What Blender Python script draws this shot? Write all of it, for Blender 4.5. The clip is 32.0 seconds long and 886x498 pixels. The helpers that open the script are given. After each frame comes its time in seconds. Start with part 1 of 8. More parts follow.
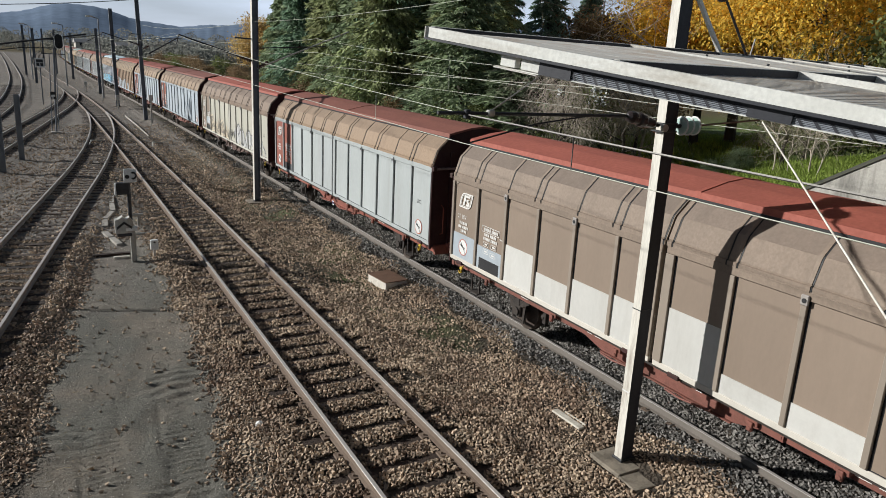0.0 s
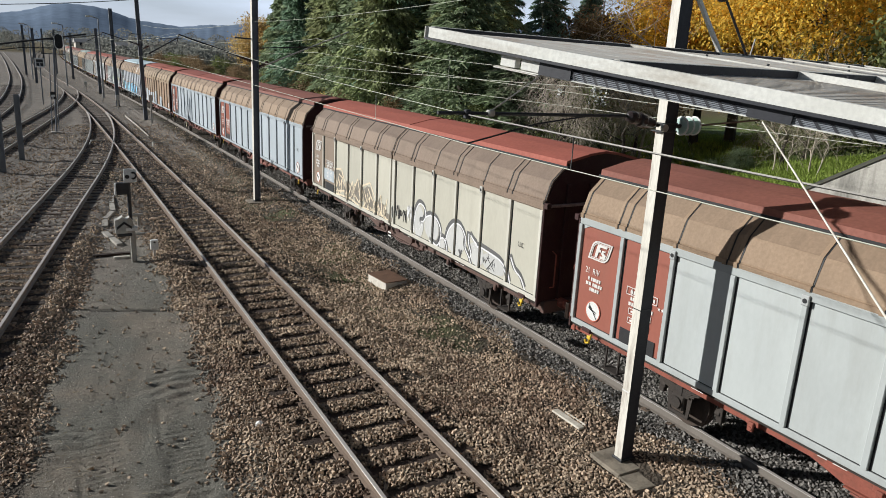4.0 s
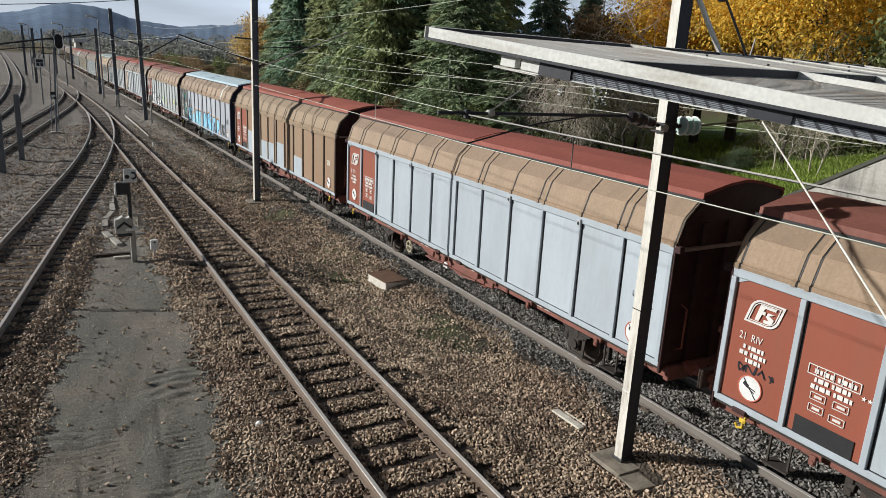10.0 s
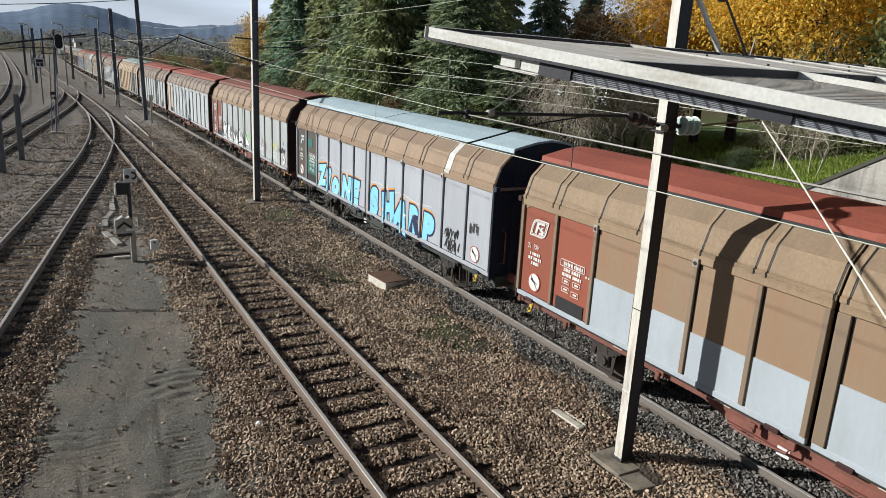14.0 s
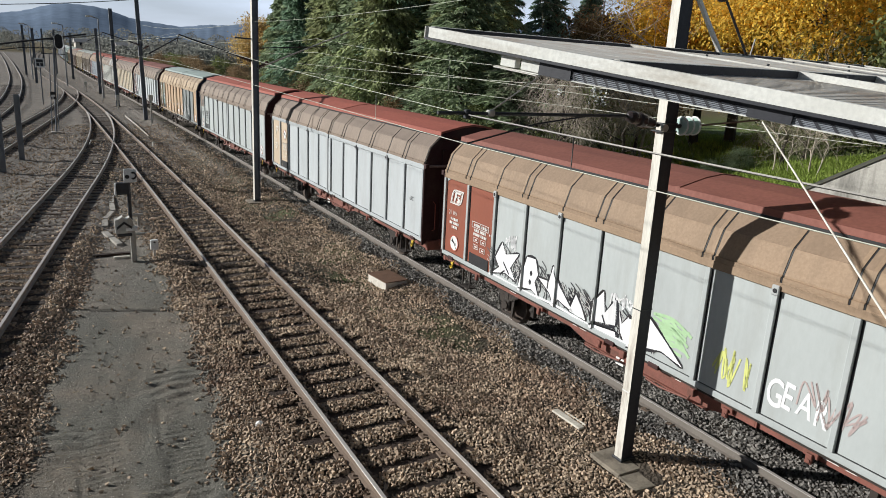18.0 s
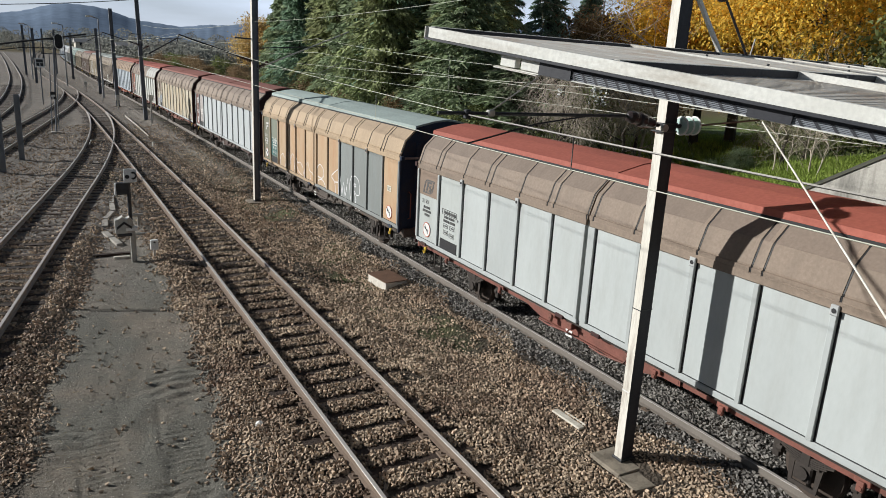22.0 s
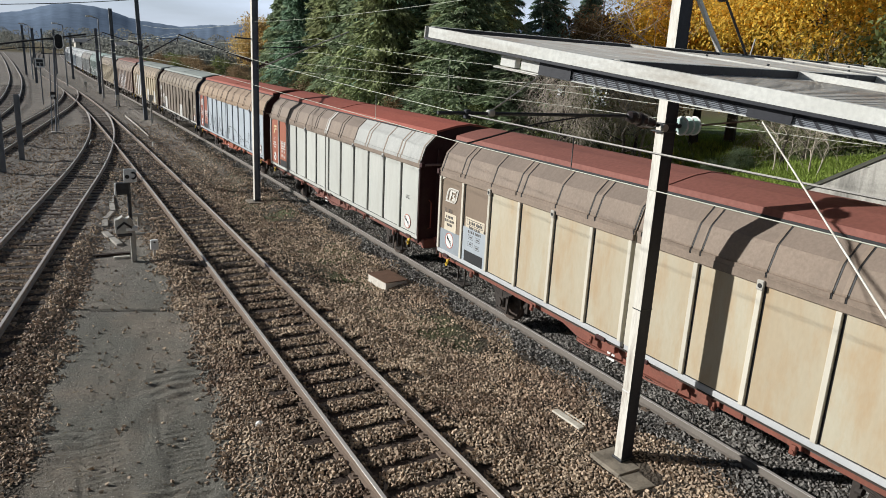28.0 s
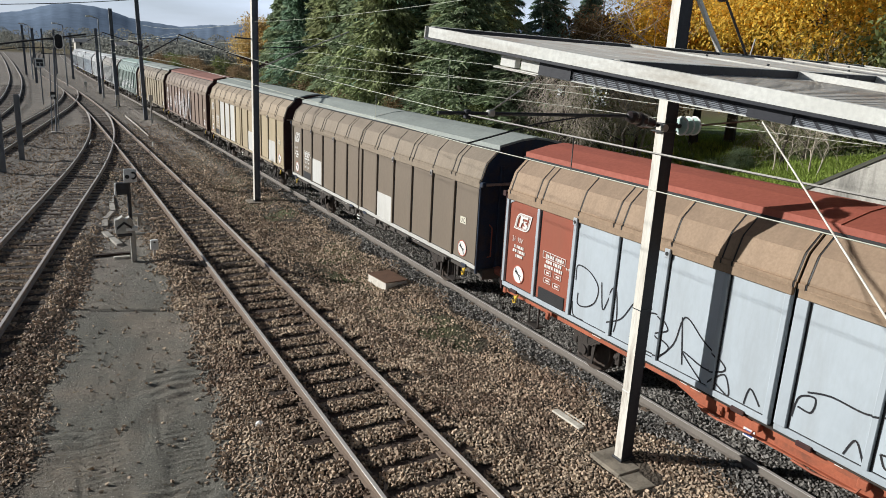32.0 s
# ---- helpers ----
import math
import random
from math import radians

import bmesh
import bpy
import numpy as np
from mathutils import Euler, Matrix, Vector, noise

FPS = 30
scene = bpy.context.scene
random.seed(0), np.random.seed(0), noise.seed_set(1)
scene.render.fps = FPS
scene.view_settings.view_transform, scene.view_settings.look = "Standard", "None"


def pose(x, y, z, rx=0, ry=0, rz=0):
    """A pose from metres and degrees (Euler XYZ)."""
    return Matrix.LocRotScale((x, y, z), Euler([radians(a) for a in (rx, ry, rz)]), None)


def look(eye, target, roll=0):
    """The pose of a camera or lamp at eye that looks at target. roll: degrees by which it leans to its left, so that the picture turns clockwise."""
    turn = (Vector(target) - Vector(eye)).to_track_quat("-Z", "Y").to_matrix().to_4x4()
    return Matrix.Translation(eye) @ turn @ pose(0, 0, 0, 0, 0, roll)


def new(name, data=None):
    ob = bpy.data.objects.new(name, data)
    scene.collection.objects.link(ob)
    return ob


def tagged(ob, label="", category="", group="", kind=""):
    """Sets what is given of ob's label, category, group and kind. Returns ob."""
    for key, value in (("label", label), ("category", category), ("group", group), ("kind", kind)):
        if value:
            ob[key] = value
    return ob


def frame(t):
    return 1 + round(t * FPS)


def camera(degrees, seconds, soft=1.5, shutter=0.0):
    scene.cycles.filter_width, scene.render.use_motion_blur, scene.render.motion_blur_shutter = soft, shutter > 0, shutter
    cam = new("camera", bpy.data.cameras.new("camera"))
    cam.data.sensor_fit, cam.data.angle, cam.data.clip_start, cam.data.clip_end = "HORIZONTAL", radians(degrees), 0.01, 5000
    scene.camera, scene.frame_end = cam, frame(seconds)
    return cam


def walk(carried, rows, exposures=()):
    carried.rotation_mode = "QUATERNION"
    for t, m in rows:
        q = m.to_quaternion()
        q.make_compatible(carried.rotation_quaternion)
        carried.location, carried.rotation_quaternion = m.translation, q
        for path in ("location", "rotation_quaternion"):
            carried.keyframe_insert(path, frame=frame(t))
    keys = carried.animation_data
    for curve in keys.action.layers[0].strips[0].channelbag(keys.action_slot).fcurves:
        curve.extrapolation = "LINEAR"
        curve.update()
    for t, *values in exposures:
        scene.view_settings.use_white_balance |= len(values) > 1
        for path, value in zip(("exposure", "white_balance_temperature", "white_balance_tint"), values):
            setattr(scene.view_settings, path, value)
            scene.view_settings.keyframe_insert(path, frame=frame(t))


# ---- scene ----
# camera: held still over the edge of a road bridge
EYE = Vector((0.0, 0.0, 5.97))
PAN, TILT = radians(29.62), radians(15.18)
AIM = Vector((math.sin(PAN) * math.cos(TILT), math.cos(PAN) * math.cos(TILT), -math.sin(TILT)))
cam = camera(64.53, 32.0, soft=0.75)
STAND = look(EYE, EYE + AIM, 2.92)
BASE = 0.24      # stops; the clip's camera meters a little up and down as pale and dark wagons pass
METER = ((0.0, -0.1), (1.0, 0.0), (3.0, 0.0), (6.0, -0.1), (7.0, -0.08), (8.0, 0.0), (9.0, -0.05), (12.0, 0.0), (13.0, 0.1), (14.0, 0.0), (16.5, -0.14), (17.0, -0.2), (18.0, 0.0), (20.0, -0.14),
         (21.0, -0.03), (23.0, 0.02), (24.0, 0.1), (25.0, 0.08), (28.0, 0.0), (29.0, -0.08), (30.0, -0.06), (31.0, 0.06), (32.0, 0.06))
walk(cam, [(0.0, STAND), (32.0, STAND)], [(t, BASE + s) for t, s in METER])

# ---- light ----
SUN_AZ = math.atan2(-0.788, 0.615)      # from north (+y), clockwise
SUN_EL = radians(22.0)
world = bpy.data.worlds.new("sky")
scene.world = world
world.use_nodes = True
_nt = world.node_tree
_sky = _nt.nodes.new("ShaderNodeTexSky")
_sky.sky_type = "NISHITA"
_sky.sun_disc = False
_sky.sun_elevation = SUN_EL
_sky.sun_rotation = SUN_AZ
_sky.air_density, _sky.dust_density, _sky.ozone_density = 1.0, 0.6, 2.0
_bg = _nt.nodes["Background"]
_bg.inputs["Strength"].default_value = 0.026
_geo = _nt.nodes.new("ShaderNodeTexCoord")
_map = _nt.nodes.new("ShaderNodeMapping")
_map.inputs["Scale"].default_value = (1.0, 1.0, 5.0)
_nt.links.new(_geo.outputs["Generated"], _map.inputs["Vector"])
_cl = _nt.nodes.new("ShaderNodeTexNoise")
_cl.inputs["Scale"].default_value, _cl.inputs["Detail"].default_value = 2.2, 6.0
_nt.links.new(_map.outputs[0], _cl.inputs["Vector"])
_rg = _nt.nodes.new("ShaderNodeMapRange")
_rg.inputs["From Min"].default_value, _rg.inputs["From Max"].default_value = 0.35, 0.7
_rg.inputs["To Min"].default_value, _rg.inputs["To Max"].default_value = 0.45, 0.95
_nt.links.new(_cl.outputs[0], _rg.inputs["Value"])
_mx = _nt.nodes.new("ShaderNodeMix")
_mx.data_type = "RGBA"
_sz = _nt.nodes.new("ShaderNodeSeparateXYZ")
_nt.links.new(_geo.outputs["Generated"], _sz.inputs[0])
_hz = _nt.nodes.new("ShaderNodeMapRange")              # cloud bank low down, clear overhead
_hz.inputs["From Min"].default_value, _hz.inputs["From Max"].default_value = 0.07, 0.17
_hz.inputs["To Min"].default_value, _hz.inputs["To Max"].default_value = 1.0, 0.06
_nt.links.new(_sz.outputs[2], _hz.inputs["Value"])
_pm = _nt.nodes.new("ShaderNodeMath")
_pm.operation = "MULTIPLY"
_nt.links.new(_rg.outputs[0], _pm.inputs[0])
_nt.links.new(_hz.outputs[0], _pm.inputs[1])
_nt.links.new(_pm.outputs[0], _mx.inputs[0])
_nt.links.new(_sky.outputs[0], _mx.inputs[6])
_mx.inputs[7].default_value = (28.5, 33.0, 40.5, 1.0)      # thin bright cloud
_nt.links.new(_mx.outputs[2], _bg.inputs["Color"])
_sun = bpy.data.lights.new("sun", "SUN")
_sun.energy, _sun.angle, _sun.color = 5.0, radians(0.8), (0.985, 0.98, 0.955)
sun_lamp = new("sun", _sun)
_dir = Vector((math.sin(SUN_AZ) * math.cos(SUN_EL), math.cos(SUN_AZ) * math.cos(SUN_EL), math.sin(SUN_EL)))
sun_lamp.matrix_world = look(_dir * 50, (0, 0, 0))


# ---- materials ----
def mat(name, col, col2=None, rough=0.7, metal=0.0, scale=3.0, fine=40.0, bump=0.15, stretch=(1, 1, 1), amount=0.6,
        dirt=None, dirt_amount=0.0, dirt_scale=1.2, dirt_stretch=(1, 1, 1), spread=0.06, island=False, space="Object", spec=0.4, leaf=0.0, grain=0.35):
    """A weathered surface: two colours by noise, fine grain, stains, bump."""
    m = bpy.data.materials.new(name)
    m.use_nodes = True
    nt = m.node_tree
    n, l = nt.nodes, nt.links
    b = n["Principled BSDF"]
    b.inputs["Roughness"].default_value = rough
    b.inputs["Metallic"].default_value = metal
    b.inputs["Specular IOR Level"].default_value = spec
    co = n.new("ShaderNodeTexCoord")
    info = n.new("ShaderNodeObjectInfo")
    shift = n.new("ShaderNodeVectorMath")
    shift.operation = "MULTIPLY_ADD"
    l.new(info.outputs["Random"], shift.inputs[0])
    shift.inputs[1].default_value = (17.0, 31.0, 23.0)
    l.new(co.outputs[space], shift.inputs[2])

    def tex(sc, st, detail=4.0, rg=0.6):
        mp = n.new("ShaderNodeMapping")
        mp.inputs["Scale"].default_value = st
        l.new(shift.outputs[0], mp.inputs["Vector"])
        t = n.new("ShaderNodeTexNoise")
        t.inputs["Scale"].default_value = sc
        t.inputs["Detail"].default_value = detail
        t.inputs["Roughness"].default_value = rg
        l.new(mp.outputs[0], t.inputs["Vector"])
        return t

    def ramp(sock, a, c):
        r = n.new("ShaderNodeMapRange")
        r.inputs["From Min"].default_value, r.inputs["From Max"].default_value = a, c
        l.new(sock, r.inputs["Value"])
        return r.outputs[0]

    def mix(fac, a, c, kind="MIX"):
        x = n.new("ShaderNodeMix")
        x.data_type, x.blend_type = "RGBA", kind
        for sock, v in ((x.inputs[0], fac), (x.inputs[6], a), (x.inputs[7], c)):
            if isinstance(v, (int, float)):
                sock.default_value = v
            elif isinstance(v, tuple):
                sock.default_value = (*v, 1.0)[:4]
            else:
                l.new(v, sock)
        return x.outputs[2]

    big = tex(scale, stretch)
    small = tex(fine, stretch, 3.0)
    c2 = col2 if col2 else tuple(0.72 * v for v in col)
    f = n.new("ShaderNodeMath")
    f.operation = "MULTIPLY"
    l.new(ramp(big.outputs[0], 0.35, 0.65), f.inputs[0])
    f.inputs[1].default_value = amount
    c = mix(f.outputs[0], col, c2)
    c = mix(ramp(small.outputs[0], 0.3, 0.7), c, mix(grain, c, tuple(0.45 * v for v in col)))
    if dirt:
        d = tex(dirt_scale, dirt_stretch, 6.0, 0.7)
        f2 = n.new("ShaderNodeMath")
        f2.operation = "MULTIPLY"
        l.new(ramp(d.outputs[0], 0.48, 0.72), f2.inputs[0])
        f2.inputs[1].default_value = dirt_amount
        c = mix(f2.outputs[0], c, dirt)
    if island or spread:
        if island:
            g = n.new("ShaderNodeNewGeometry")
            src = g.outputs["Random Per Island"]
        else:
            src = info.outputs["Random"]
        hsv = n.new("ShaderNodeHueSaturation")
        r = n.new("ShaderNodeMapRange")
        r.inputs["To Min"].default_value, r.inputs["To Max"].default_value = 1 - spread, 1 + spread
        l.new(src, r.inputs["Value"])
        l.new(r.outputs[0], hsv.inputs["Value"])
        l.new(c, hsv.inputs["Color"])
        c = hsv.outputs[0]
    l.new(c, b.inputs["Base Color"])
    rr = n.new("ShaderNodeMapRange")
    rr.inputs["To Min"].default_value, rr.inputs["To Max"].default_value = max(rough - 0.12, 0.05), min(rough + 0.12, 1)
    l.new(small.outputs[0], rr.inputs["Value"])
    l.new(rr.outputs[0], b.inputs["Roughness"])
    if leaf:
        tr = n.new("ShaderNodeBsdfTranslucent")
        l.new(c, tr.inputs["Color"])
        ms = n.new("ShaderNodeMixShader")
        ms.inputs[0].default_value = leaf
        l.new(b.outputs[0], ms.inputs[1])
        l.new(tr.outputs[0], ms.inputs[2])
        l.new(ms.outputs[0], n["Material Output"].inputs["Surface"])
    if bump:
        bp = n.new("ShaderNodeBump")
        bp.inputs["Strength"].default_value = bump
        bp.inputs["Distance"].default_value = 0.02
        l.new(small.outputs[0], bp.inputs["Height"])
        l.new(bp.outputs[0], b.inputs["Normal"])
    return m


# ---- mesh making ----
class Form:
    """Collects plain shapes into one mesh."""

    def __init__(self):
        self.v, self.f = [], []

    def add(self, verts, faces):
        k = len(self.v)
        self.v += [tuple(p) for p in verts]
        self.f += [tuple(i + k for i in q) for q in faces]
        return self

    def box(self, x0, x1, y0, y1, z0, z1, c=0.0):
        if c <= 0:
            v = [(x, y, z) for z in (z0, z1) for y in (y0, y1) for x in (x0, x1)]
            return self.add(v, [(0, 2, 3, 1), (4, 5, 7, 6), (0, 1, 5, 4), (2, 6, 7, 3), (0, 4, 6, 2), (1, 3, 7, 5)])
        bm = bmesh.new()
        bmesh.ops.create_cube(bm, size=1.0)
        for p in bm.verts:
            p.co = Vector(((x0 + x1) / 2 + p.co.x * (x1 - x0), (y0 + y1) / 2 + p.co.y * (y1 - y0), (z0 + z1) / 2 + p.co.z * (z1 - z0)))
        bmesh.ops.bevel(bm, geom=list(bm.edges), offset=c, segments=1, affect="EDGES", profile=0.5)
        bm.verts.index_update()
        self.add([p.co[:] for p in bm.verts], [[q.index for q in fc.verts] for fc in bm.faces])
        bm.free()
        return self

    def tube(self, a, b, r, r2=None, n=10, caps=True):
        a, b = Vector(a), Vector(b)
        r2 = r if r2 is None else r2
        d = (b - a).normalized()
        u = d.orthogonal().normalized()
        w = d.cross(u)
        v = []
        for p, q in ((a, r), (b, r2)):
            for i in range(n):
                t = 2 * math.pi * i / n
                v.append(p + (u * math.cos(t) + w * math.sin(t)) * q)
        f = [(i, (i + 1) % n, n + (i + 1) % n, n + i) for i in range(n)]
        if caps:
            f += [tuple(range(n - 1, -1, -1)), tuple(range(n, 2 * n))]
        return self.add(v, f)

    def rope(self, pts, r, n=5):
        pts = [Vector(p) for p in pts]
        v, f = [], []
        u = None
        for k, p in enumerate(pts):
            d = (pts[min(k + 1, len(pts) - 1)] - pts[max(k - 1, 0)]).normalized()
            u = d.orthogonal().normalized() if u is None else (u - d * u.dot(d)).normalized()
            w = d.cross(u)
            v += [p + (u * math.cos(2 * math.pi * i / n) + w * math.sin(2 * math.pi * i / n)) * r for i in range(n)]
        for k in range(len(pts) - 1):
            f += [(k * n + i, k * n + (i + 1) % n, (k + 1) * n + (i + 1) % n, (k + 1) * n + i) for i in range(n)]
        f += [tuple(range(n - 1, -1, -1)), tuple(range((len(pts) - 1) * n, len(pts) * n))]
        return self.add(v, f)

    def lathe(self, a, b, prof, n=12):
        """prof: (share of the way from a to b, radius)."""
        a, b = Vector(a), Vector(b)
        d = (b - a)
        u = d.normalized().orthogonal().normalized()
        w = d.normalized().cross(u)
        v, f = [], []
        for s, r in prof:
            for i in range(n):
                t = 2 * math.pi * i / n
                v.append(a + d * s + (u * math.cos(t) + w * math.sin(t)) * r)
        for k in range(len(prof) - 1):
            f += [(k * n + i, k * n + (i + 1) % n, (k + 1) * n + (i + 1) % n, (k + 1) * n + i) for i in range(n)]
        f += [tuple(range(n - 1, -1, -1)), tuple(range((len(prof) - 1) * n, len(prof) * n))]
        return self.add(v, f)

    def sweep(self, prof, ys, closed=True):
        """A profile of (x, z) run along y through ys."""
        n = len(prof)
        v = [(x, y, z) for y in ys for x, z in prof]
        m = n if closed else n - 1
        f = []
        for k in range(len(ys) - 1):
            f += [(k * n + i, k * n + (i + 1) % n, (k + 1) * n + (i + 1) % n, (k + 1) * n + i) for i in range(m)]
        if closed:
            f += [tuple(range(n - 1, -1, -1)), tuple(range((len(ys) - 1) * n, len(ys) * n))]
        return self.add(v, f)

    def plate(self, poly, x0, x1):
        """A flat plate with outline (y, z), from x0 to x1."""
        n = len(poly)
        v = [(x, y, z) for x in (x0, x1) for y, z in poly]
        f = [(i, (i + 1) % n, n + (i + 1) % n, n + i) for i in range(n)]
        f += [tuple(range(n - 1, -1, -1)), tuple(range(n, 2 * n))]
        return self.add(v, f)

    def mesh(self, name, smooth=False):
        me = bpy.data.meshes.new(name)
        me.from_pydata(self.v, [], self.f)
        bm = bmesh.new()
        bm.from_mesh(me)
        bmesh.ops.recalc_face_normals(bm, faces=bm.faces)
        bm.to_mesh(me)
        bm.free()
        if smooth:
            me.polygons.foreach_set("use_smooth", [True] * len(me.polygons))
        return me


def part(name, form, material, parent=None, label="", smooth=False, at=None):
    me = form.mesh(name, smooth) if isinstance(form, Form) else form
    if not me.materials:
        me.materials.append(material)
    ob = new(name, me)
    if parent:
        ob.parent = parent
    if at is not None:
        ob.matrix_basis = at
    if label:
        tagged(ob, label)
    return ob


def thing(name, label, category, group="", kind="", at=None):
    ob = new(name)
    ob.empty_display_size = 0.3
    if at is not None:
        ob.matrix_basis = at
    return tagged(ob, label, category, group, kind)


def grid_mesh(name, xs, ys, height):
    """A sheet of ground over the lines xs, ys."""
    X, Y = np.meshgrid(np.array(xs, float), np.array(ys, float))
    Z = height(X, Y)
    nx, ny = len(xs), len(ys)
    v = np.stack([X, Y, Z], -1).reshape(-1, 3)
    i = (np.arange(ny - 1)[:, None] * nx + np.arange(nx - 1)[None, :]).reshape(-1)
    f = np.stack([i, i + 1, i + nx + 1, i + nx], 1)
    return quick_mesh(name, v, f, True)


def quick_mesh(name, v, f, smooth=False):
    """A mesh from arrays of points and of equal-sided faces."""
    v = np.asarray(v, np.float32)
    f = np.asarray(f, np.int32)
    me = bpy.data.meshes.new(name)
    k = f.shape[1]
    me.vertices.add(len(v))
    me.vertices.foreach_set("co", v.reshape(-1))
    me.loops.add(f.size)
    me.loops.foreach_set("vertex_index", f.reshape(-1))
    me.polygons.add(len(f))
    me.polygons.foreach_set("loop_start", np.arange(0, f.size, k, dtype=np.int32))
    me.polygons.foreach_set("use_smooth", [smooth] * len(f))
    me.update(calc_edges=True)
    me.validate()
    return me


RNG = np.random.default_rng(7)

M_rail = mat("rail_steel", (0.21, 0.155, 0.115), (0.14, 0.10, 0.075), rough=0.7, metal=0.1, scale=2, fine=60)
M_railgrey = mat("dusty_rail_steel", (0.20, 0.175, 0.15), (0.145, 0.125, 0.105), rough=0.75, metal=0.05, scale=2, fine=60)
# paler copy for the yard sidings: sky shine on the steel is in the colour
M_railpale = mat("pale_rail_steel", (0.36, 0.32, 0.285), (0.27, 0.235, 0.205), rough=0.7, metal=0.05, scale=2, fine=60)
M_railtop = mat("rail_head_worn", (0.60, 0.56, 0.52), (0.46, 0.42, 0.385), rough=0.45, metal=0.3, scale=1.5, fine=30, stretch=(8, 0.3, 8), bump=0.03)
M_sleeper = mat("sleeper_wood", (0.055, 0.036, 0.026), (0.026, 0.018, 0.014), rough=0.95, scale=4, fine=50, stretch=(1, 6, 6), bump=0.5, spread=0.25)
M_stone = mat("ballast_stone", (0.485, 0.375, 0.268), (0.15, 0.104, 0.074), rough=0.9, scale=0.8, fine=30, bump=0.3, island=True, spread=0.5, dirt=(0.175, 0.108, 0.073), dirt_amount=0.65, dirt_scale=0.4)
M_greystone = mat("grey_ballast_stone", (0.235, 0.22, 0.20), (0.10, 0.093, 0.084), rough=0.9, scale=0.9, fine=30, bump=0.4, island=True, spread=0.7)
M_grit = mat("grey_grit", (0.52, 0.49, 0.43), (0.22, 0.21, 0.185), rough=0.95, scale=0.7, fine=30, bump=0.2, island=True, spread=0.6)
M_galv = mat("galvanised_steel", (0.50, 0.49, 0.45), (0.36, 0.35, 0.32), rough=0.5, metal=0.35, scale=2, fine=25, bump=0.05, stretch=(1, 1, 0.3), dirt=(0.22, 0.15, 0.09), dirt_amount=0.5, dirt_scale=2.5, dirt_stretch=(2, 2, 0.4))
M_pole = mat("painted_mast", (0.74, 0.71, 0.63), (0.58, 0.54, 0.46), rough=0.6, scale=2, fine=25, bump=0.08, stretch=(2, 2, 0.3), dirt=(0.16, 0.10, 0.06), dirt_amount=0.7, dirt_scale=3, dirt_stretch=(2, 2, 0.3))
M_darksteel = mat("dark_steel", (0.05, 0.052, 0.056), (0.03, 0.03, 0.032), rough=0.55, metal=0.3, scale=3, fine=40)
M_farpole = mat("far_mast_paint", (0.155, 0.17, 0.195), (0.11, 0.12, 0.135), rough=0.6, metal=0.2, scale=2, fine=30)
M_wire = mat("copper_wire", (0.44, 0.45, 0.37), (0.33, 0.34, 0.28), rough=0.6, metal=0.2, scale=2, fine=60, bump=0)
M_cable = mat("stranded_cable", (0.19, 0.18, 0.165), (0.12, 0.115, 0.105), rough=0.5, metal=0.4, scale=2, fine=90, bump=0)
M_darkwire = mat("dark_cable", (0.04, 0.04, 0.04), (0.025, 0.025, 0.025), rough=0.6, scale=2, fine=60, bump=0)
M_concrete = mat("concrete", (0.42, 0.39, 0.34), (0.30, 0.28, 0.245), rough=0.9, scale=1.5, fine=25, bump=0.25, dirt=(0.12, 0.115, 0.10), dirt_amount=0.6, dirt_scale=1.5, dirt_stretch=(1, 1, 0.3))
M_white = mat("white_paint", (0.78, 0.78, 0.75), (0.62, 0.61, 0.58), rough=0.6, scale=3, fine=30, bump=0.05)
M_black = mat("black_paint", (0.02, 0.02, 0.022), (0.03, 0.03, 0.03), rough=0.6, scale=3, fine=40, bump=0.05)
M_yellow = mat("yellow_paint", (0.75, 0.52, 0.05), (0.5, 0.33, 0.04), rough=0.55, scale=6, fine=40, bump=0.05)
M_glassy = mat("insulator_glass", (0.42, 0.58, 0.52), (0.5, 0.62, 0.58), rough=0.12, scale=3, fine=10, bump=0, spec=0.9)
M_brownins = mat("brown_porcelain", (0.075, 0.04, 0.03), (0.11, 0.06, 0.045), rough=0.3, scale=4, fine=10, bump=0)
M_darkins = mat("dark_porcelain", (0.03, 0.022, 0.022), (0.05, 0.035, 0.032), rough=0.3, scale=4, fine=10, bump=0)
M_grass = mat("grass_blades", (0.22, 0.31, 0.055), (0.30, 0.34, 0.09), rough=0.8, scale=0.8, fine=8, bump=0, island=True, spread=0.4, leaf=0.4, spec=0.2)
M_bark = mat("bark", (0.09, 0.07, 0.055), (0.05, 0.04, 0.032), rough=0.95, scale=5, fine=40, stretch=(3, 3, 0.5), bump=0.6)
M_needle = mat("conifer_needles", (0.32, 0.39, 0.23), (0.16, 0.21, 0.125), rough=0.65, scale=0.35, fine=3, bump=0, island=True, spread=0.5, leaf=0.5, spec=0.2)
M_cedar = mat("cedar_needles", (0.34, 0.40, 0.20), (0.24, 0.215, 0.11), rough=0.65, scale=0.3, fine=3, bump=0, island=True, spread=0.5, leaf=0.5, spec=0.2)
M_bluefir = mat("blue_fir_needles", (0.28, 0.40, 0.27), (0.14, 0.22, 0.14), rough=0.65, scale=0.35, fine=3, bump=0, island=True, spread=0.5, leaf=0.5, spec=0.2)
M_yleaf = mat("autumn_leaves", (0.88, 0.62, 0.11), (0.74, 0.43, 0.07), rough=0.7, scale=0.5, fine=3, bump=0, island=True, spread=0.4, leaf=0.58, spec=0.2)
